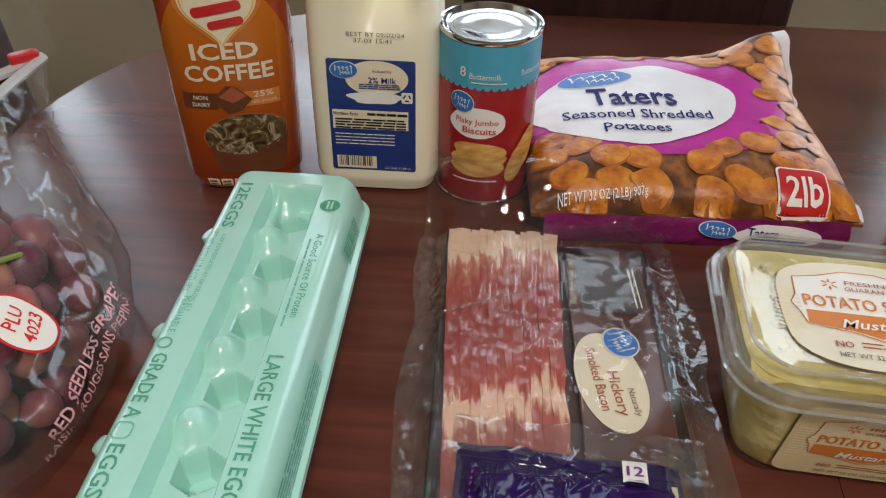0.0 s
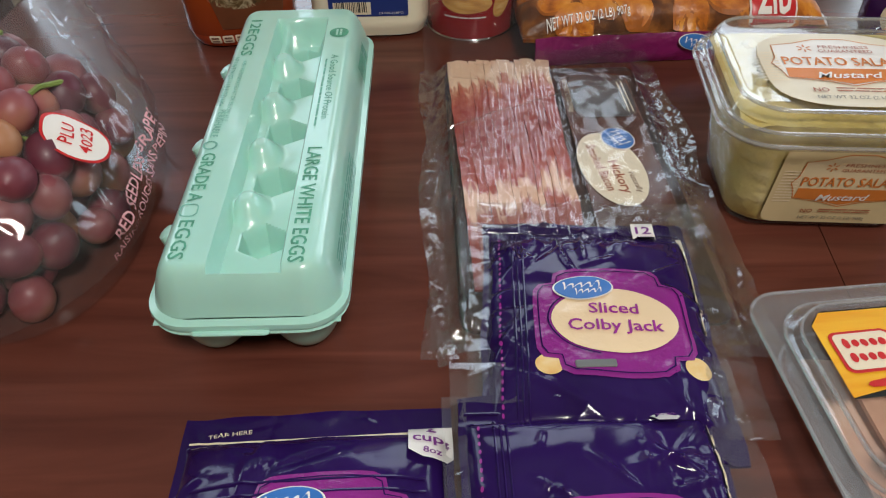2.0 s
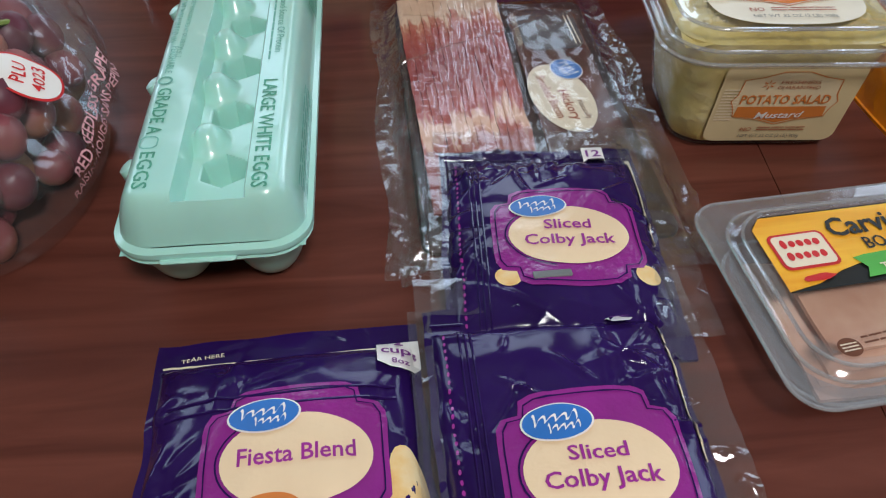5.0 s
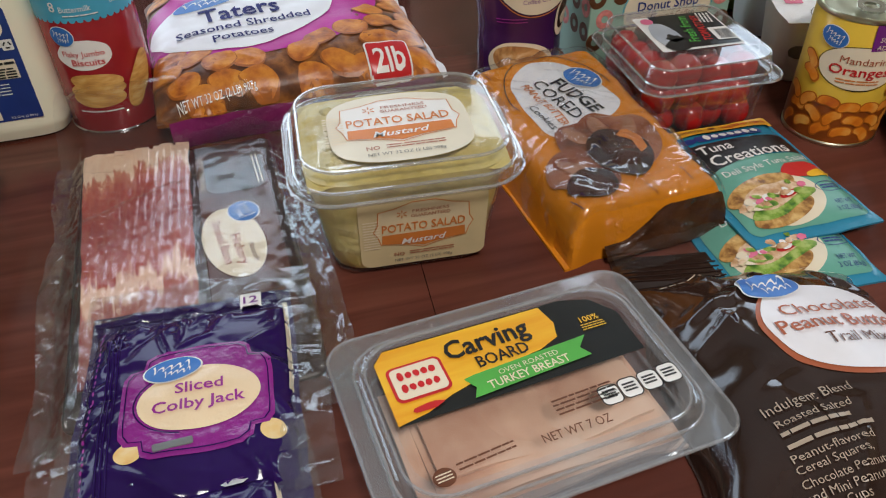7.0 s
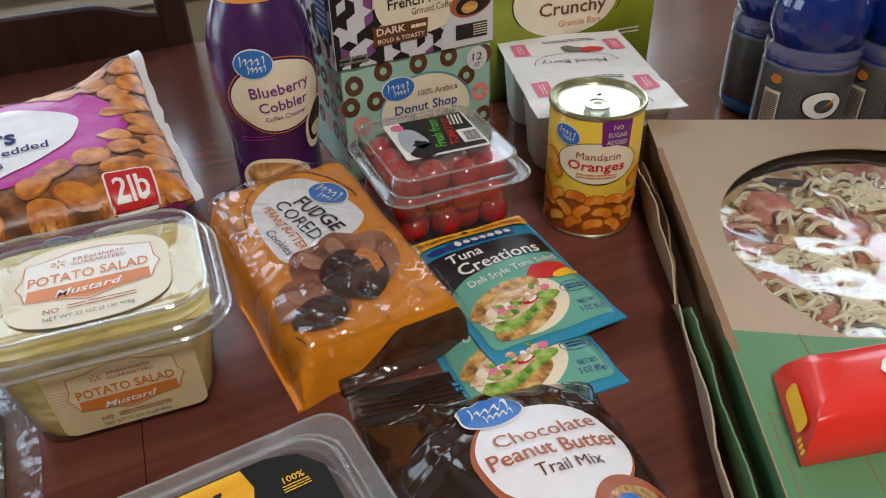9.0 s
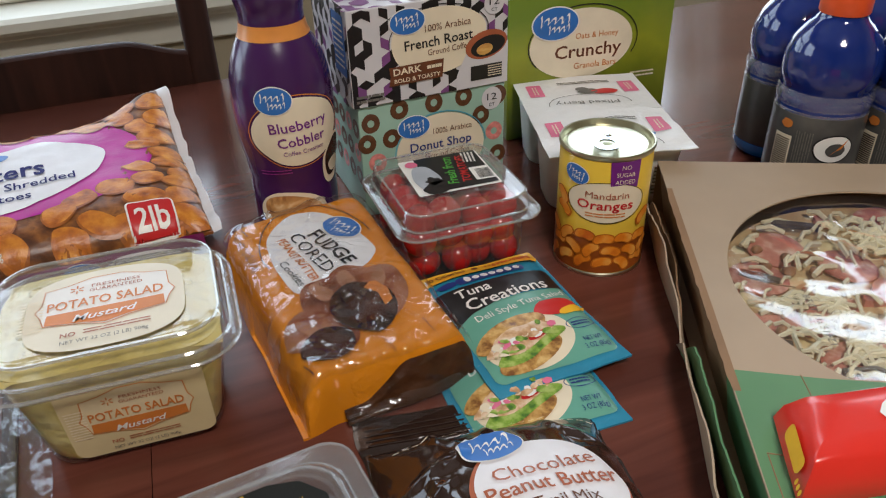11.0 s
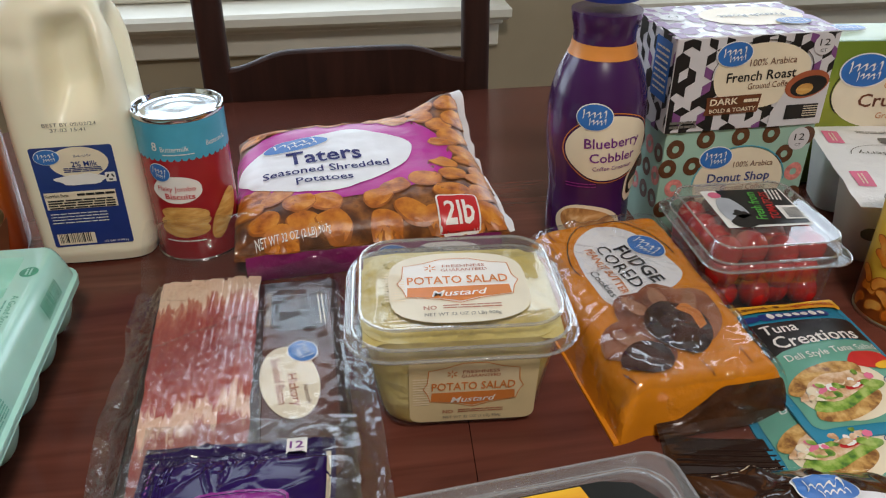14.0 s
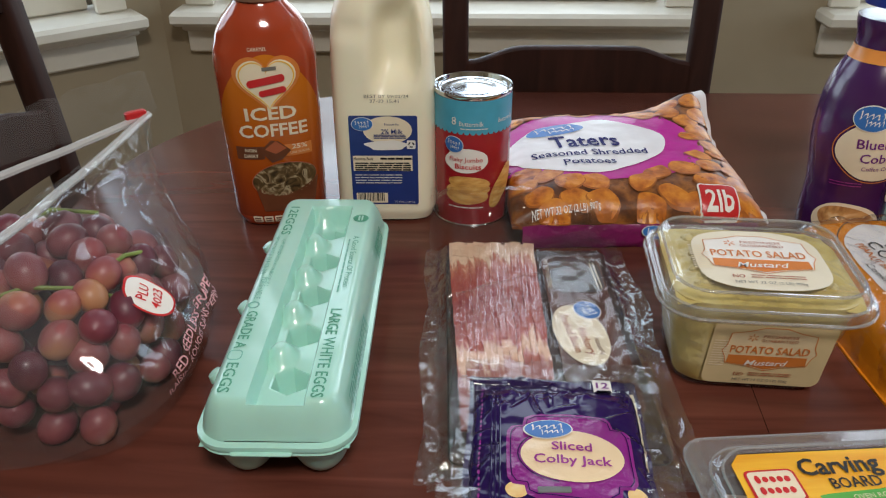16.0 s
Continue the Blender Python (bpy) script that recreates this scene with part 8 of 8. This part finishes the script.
for i in range(380):
    hx, hy = heaps[i % 6] if i % 3 else spot()
    x, y = hx + prn.gauss(0, 0.017), hy + prn.gauss(0, 0.014)
    if math.hypot(x, y) < 0.122:
        shreds.append(strip(x, y, prn.uniform(0.008, 0.024), prn.uniform(0.0010, 0.0021), 0.0312 + 0.0012 * prn.random(), prn.gauss(0.4, 0.8)))
part("shredded_cheese", merge(*shreds), SHRED, pie, "pale shredded cheese")
PIZZA_FILM = film("pizza_film", gloss=0.19, rough=0.08, bump=0.28, dist=0.004, scale=12, crease=1.2, crease_scale=10, haze=0.02)
part("film", sheet(lambda u, v: Vector((v * math.cos(u), v * math.sin(u), 0.0375 + 0.003 * wob(v * math.cos(u) * 25, v * math.sin(u) * 25, 3))), 0, 2 * math.pi, 80, 0.0005, 0.139, 24), PIZZA_FILM, pie, "clear shrink film")
words(lambda u, v: Vector((-0.083 + u * 0.0 + u, -0.040 + v, 0.0415)), "12415711 13:28", 0, 0, 0.050, 0.0048, GREY_INK, pie, 1, 92)

# ---------------------------------------------------------------- candy carton on the pizza box
CANDY_RED = plain("bright_red_candy_carton", (0.72, 0.030, 0.018), 0.25, vary=0.08, scale=10, bump=0.2, dist=0.002, coat=0.3)
candy = thing("candy_carton", pose(0.583, 0.152, TABLE + PH + 0.0006, 0, 0, -14), "bright red candy carton with yellow marks on a pizza box", "candy")


def candy_ring(ins, z):
    return [Vector((x, y, z)) for x, y in ((-0.006 + ins, -0.050 + ins), (0.15 - ins, -0.050 + ins), (0.15 - ins, 0.004 - ins), (0.012 + ins * 1.4, 0.004 - ins))]


def candy_body():
    rings = []
    for ins, z in ((0.0, 0.0), (-0.001, 0.002), (0.001, 0.012), (0.006, 0.021), (0.009, 0.0235), (0.018, 0.0245)):
        r4 = candy_ring(ins, z)
        row = []
        for a, b in zip(r4, r4[1:] + r4[:1]):
            row += [a.lerp(b, i / 8) + Vector((0, 0, 0.0006 * wob(*(a.lerp(b, i / 8)), s=60))) for i in range(8)]
        rings.append(row)
    return loft(rings)


part("body", candy_body(), CANDY_RED, candy)
cside = lambda u, v: Vector((0.0045 + 0.0045 * (v / 0.01) - 0.333 * u, -0.023 - u, 0.012 + v))
part("logo", merge(patch(cside, 0.004, 0.001, rect(0.026, 0.0080, 0.003), 6, 0)), YELLOW, candy, "yellow plain logo bar")
part("mark", merge(*[patch(cside, 0.020 + 0.0032 * i, -0.003, oval(0.0012, 0.0016, 10), 6) for i in range(3)]), YELLOW, candy)
ctop = lambda u, v: Vector((u, v, 0.0246 + 0.0004 * wob(u, v, 1, s=60)))
lo = part("logo", patch(ctop, 0.075, -0.022, blob(0.028, 0.016, 3, 0.2), 2, 10), WHITE, candy, "white and yellow plain logo shape")
part("inner", patch(ctop, 0.075, -0.022, blob(0.024, 0.0125, 3, 0.2), 3, 10), YELLOW, lo)

# ---------------------------------------------------------------- grapes
grapes = thing("grape_bag", pose(0, 0, TABLE), "open clear zip bag of red seedless grapes", "grape bag")
GRAPE = mottled("red_grape_skin", [(0.22, (0.080, 0.016, 0.034)), (0.42, (0.19, 0.042, 0.060)), (0.60, (0.30, 0.090, 0.090)), (0.75, (0.42, 0.20, 0.10))], 14, 0.46, 0.08, coat=0.06, own=0.42)
STEM = plain("green_grape_stem", (0.20, 0.27, 0.05), 0.5, vary=0.2)
gx, gy = -0.218, 0.338


def boxy(c, s):
    """A rounded-square outline, for a direction's cosine and sine."""
    k = 1 / (abs(c) ** 3.2 + abs(s) ** 3.2) ** (1 / 3.2)
    return c * k, s * k


gr = random.Random(17)
placed = []
for tries in range(16000):
    z = gr.uniform(0.011, 0.098)
    k = math.sqrt(max(0.0, 1 - (max(0, z - 0.02) / 0.088) ** 2))
    a, q = gr.uniform(0, 2 * math.pi), math.sqrt(gr.random())
    bx_, by_ = boxy(math.cos(a), math.sin(a))
    p = Vector((gx + 0.085 * k * q * bx_, gy + 0.086 * k * q * by_, z))
    r_ = gr.uniform(0.0106, 0.0134)
    if all((p - o).length > (r_ + ro) * 0.83 for o, ro in placed):
        placed.append((p, r_))
    if len(placed) >= 240:
        break
for p, r_ in placed:
    g = part("grape", ball((0, 0, 0), r_, 16, 1.16), GRAPE, grapes)
    g.matrix_basis = Matrix.Translation(p) @ pose(0, 0, 0, gr.uniform(-60, 60), gr.uniform(-60, 60), gr.uniform(0, 360))
for pts_ in ([(-0.26, 0.27, 0.070), (-0.235, 0.285, 0.087), (-0.20, 0.30, 0.093), (-0.172, 0.31, 0.086), (-0.150, 0.322, 0.070)], [(-0.245, 0.37, 0.095), (-0.22, 0.385, 0.104), (-0.19, 0.392, 0.098)], [(-0.168, 0.312, 0.088), (-0.155, 0.345, 0.090), (-0.148, 0.365, 0.082)], [(-0.27, 0.262, 0.062), (-0.262, 0.25, 0.068), (-0.25, 0.245, 0.07)]):
    part("stem", tube(pts_, 0.0016, 6), STEM, grapes)
ZA, ZB, ZC = Vector((-0.165, 0.456, 0.150)), Vector((-0.250, 0.190, 0.112)), Vector((-0.345, 0.275, 0.128))


def grape_bag(a, v):
    """The bag: a rounded foot that narrows to the straight zip."""
    c, s = math.cos(a), math.sin(a)
    belly = 1.0 + 0.04 * math.sin(min(1, v / 0.45) * math.pi)
    bx, by = boxy(c, s)
    foot = Vector((gx + 0.102 * belly * bx * (1 + 0.03 * wob(c * 2, s * 2, 3)), gy + 0.102 * belly * by * (1 + 0.03 * wob(c * 2, s * 2, 8)), 0.003))
    d = (ZB - ZA).normalized()
    along = c * d.x + s * d.y
    line = (ZA + ZB) / 2 + d * along * (ZB - ZA).length / 2 + Vector((d.y, -d.x, 0)) * (c * d.y - s * d.x) * 0.003
    t = smooth01(max(0, v - 0.18) / 0.82) ** 0.92
    p = foot.lerp(line, t)
    p.z = 0.003 + (line.z - 0.003) * v ** 0.85
    p += Vector((c, s, 0)) * (0.006 * wob(c * 5, s * 5, v * 6) + 0.0025 * wob(c * 14, s * 14, v * 14)) * min(1, v * 5)
    return p


GRAPE_FILM = film("grape_bag_film", gloss=0.07, rough=0.06, bump=0.45, dist=0.006, scale=14, crease=2.2, crease_scale=12, haze=0.03)
part("film", sheet(lambda u, v: grape_bag(u, v), 0, 2 * math.pi, 150, 0, 1, 60), GRAPE_FILM, grapes, "clear crinkled bag film")
part("foot_film", sheet(lambda u, v: Vector((gx + 0.101 * v * math.cos(u), gy + 0.108 * v * math.sin(u), 0.0015 + 0.0015 * v)), 0, 2 * math.pi, 60, 0.0, 1, 6), GRAPE_FILM, grapes)
for end in (ZB, ZC):
    part("zip", tube([ZA.lerp(end, i / 24) + Vector((0.0015 * wob(i * 0.4, 1, 2), 0.0015 * wob(i * 0.4, 5, 2), -0.006 * math.sin(math.pi * i / 24))) for i in range(25)], 0.0030, 8), ZIP_FILM, grapes, "white zip strip")
part("zip_slider", moved(rbox(0.016, 0.007, 0.009, 0.002, 0.001, -0.004), Matrix.Translation(ZA + Vector((-0.008, -0.006, 0))) @ pose(0, 0, 0, 0, 0, 40)), RED, grapes, "red zip slider")
part("bag_lip", sheet(lambda u, v: ZA.lerp(ZC, u) + Vector((-0.010 * v, 0.012 * v, 0.030 * v * (1 + 0.2 * wob(u * 8, 2, 2)) + 0.003 * wob(u * 20, v * 3, 1))), -0.03, 1, 50, 0, 1, 6), GRAPE_FILM, grapes, "clear lip above the zip")


def bag_side(u, v):
    """The bag's side towards the egg carton, in metres along and up."""
    a = -0.30 + u / 0.118
    return grape_bag(a, 0.34 + v / 0.155) + (normal_out(a) * 0.0085)


def normal_out(a):
    return Vector((math.cos(a), math.sin(a), 0.35)).normalized()


BAG_PINK = plain("pink_bag_ink", (0.80, 0.42, 0.46), 0.4, vary=0.05, bump=0.0)
words(bag_side, "RED SEEDLESS GRAPES", 0.022, -0.012, 0.088, 0.0072, BAG_PINK, grapes, 2, 12, 0.016)
words(bag_side, "RAISINS ROUGES SANS PEPINS", 0.020, -0.022, 0.096, 0.0058, BAG_PINK, grapes, 2, 12, 0.01)
st = part("sticker", patch(bag_side, 0.011, 0.019, oval(0.0122, 0.0135, 32), 2), RED, grapes, "white round sticker with a red ring")
part("sticker_face", patch(bag_side, 0.011, 0.019, oval(0.0110, 0.0122, 32), 3), WHITE, st)
words(bag_side, "PLU", 0.0102, 0.0225, 0.0110, 0.0046, RED, st, 5, 16, 0.012)
words(bag_side, "4023", 0.0120, 0.0158, 0.0140, 0.0046, RED, st, 5, 16, 0.012)

# ---------------------------------------------------------------- sports drinks
DRINK = plain("dark_blue_drink", (0.006, 0.022, 0.17), 0.10, vary=0.15, scale=10, bump=0.0, coat=0.8)
DRINK_FOOT = plain("bright_blue_drink", (0.01, 0.16, 0.50), 0.12, vary=0.1, coat=0.6)
DRINK_LABEL = mottled("grey_bottle_label", [(0.35, (0.055, 0.055, 0.055)), (0.6, (0.12, 0.116, 0.108)), (0.75, (0.20, 0.19, 0.17))], 14, 0.3, 0.2, 0.002, coat=0.3)
ORANGE_CAP = plain("orange_cap_plastic", (0.80, 0.10, 0.02), 0.35)
GP = [(0.036, 0.0), (0.043, 0.003), (0.0455, 0.012), (0.0455, 0.115), (0.0440, 0.119), (0.0415, 0.126), (0.0425, 0.133), (0.0455, 0.140), (0.0468, 0.152), (0.0455, 0.170), (0.040, 0.188), (0.031, 0.202), (0.0235, 0.210), (0.0215, 0.216), (0.0215, 0.222)]


def sports_drink(m, label, turn=0, cap=True):
    b = thing("sports_drink", m @ Matrix.Diagonal((0.86, 0.86, 0.735, 1)), label, "bottle", "sports drinks")
    zz = [0.0, 0.003, 0.007, 0.012] + [0.016 + 0.0055 * i for i in range(37)] + [0.222]
    part("bottle", lathe([(prof(GP, z), z) for z in zz], 56), DRINK, b)
    part("foot", lathe([(prof(GP, z) + 0.0004, z) for z in (0.001, 0.005, 0.012, 0.020)], 56, (False, False)), DRINK_FOOT, b, "bright blue see-through foot")
    part("label", lathe([(0.0459 + 0.0002 * math.sin(z * 400), z) for z in (0.021, 0.03, 0.05, 0.07, 0.09, 0.105)], 56, (False, False)), DRINK_LABEL, b, "grey shrink label")
    part("shrink_film", lathe([(0.0461 + 0.001 * math.sin(z * 900), z) for z in (0.105, 0.110, 0.115, 0.120, 0.126, 0.131)], 56, (False, False)), TRAY_CLEAR, b, "clear torn shrink film edge")
    part("cap", lathe([(0.0232, 0.216), (0.0238, 0.2175), (0.0238, 0.2365), (0.0222, 0.2385), (0.012, 0.2385), (0.0115, 0.2375), (0.001, 0.2375)], 40), ORANGE_CAP, b, "ridged orange cap")
    f = round_face(0.0462, 0.0, turn)
    badge = part("logo", patch(f, 0.0, 0.068, blob(0.0205, 0.0185, 3, 0.05, 34), 1), BLACK, b, "white plain badge with an orange bolt")
    part("badge", patch(f, 0.0, 0.068, blob(0.0188, 0.0168, 3, 0.05, 34), 2), WHITE, badge)
    part("centre", patch(f, 0.002, 0.067, blob(0.010, 0.0085, 5, 0.1, 20), 3), DRINK_LABEL, badge)
    part("bolt", patch(f, 0.0035, 0.068, [(0.010, 0.013), (0.001, 0.002), (-0.009, -0.010), (-0.002, -0.002), (0.004, 0.001)], 4), ORANGE, badge)
    bars(f, 0.0, 0.044, 0.034, 0.003, 1, CREAM, b, 1, 0, 3, 0.5)
    part("panel", patch(f, -0.052, 0.055, rect(0.020, 0.045), 1), CREAM, b)
    part("barcode", merge(*[patch(f, -0.052, 0.036 + 0.0026 * i, rect(0.017, 0.0013), 2, 0, 2) for i in range(15)]), BLACK, b, smooth=False)
    bars(f, -0.030, 0.062, 0.050, 0.018, 7, GREY_INK, b, 1, 90, 12, 0.4)
    part("mark", patch(f, -0.050, 0.092, blob(0.006, 0.006, 4, 0.3), 2), ORANGE, b)
    return b


sports_drink(pose(0.910, 0.489, TABLE), "dark blue sports drink bottle in torn shrink film", 40)
sports_drink(pose(0.885, 0.421, TABLE), "dark blue sports drink bottle with an orange cap", -22)
sports_drink(pose(0.955, 0.386, TABLE), "dark blue sports drink bottle with an orange cap", -30)
sports_drink(pose(0.996, 0.466, TABLE), "dark blue sports drink bottle with an orange cap", 10)
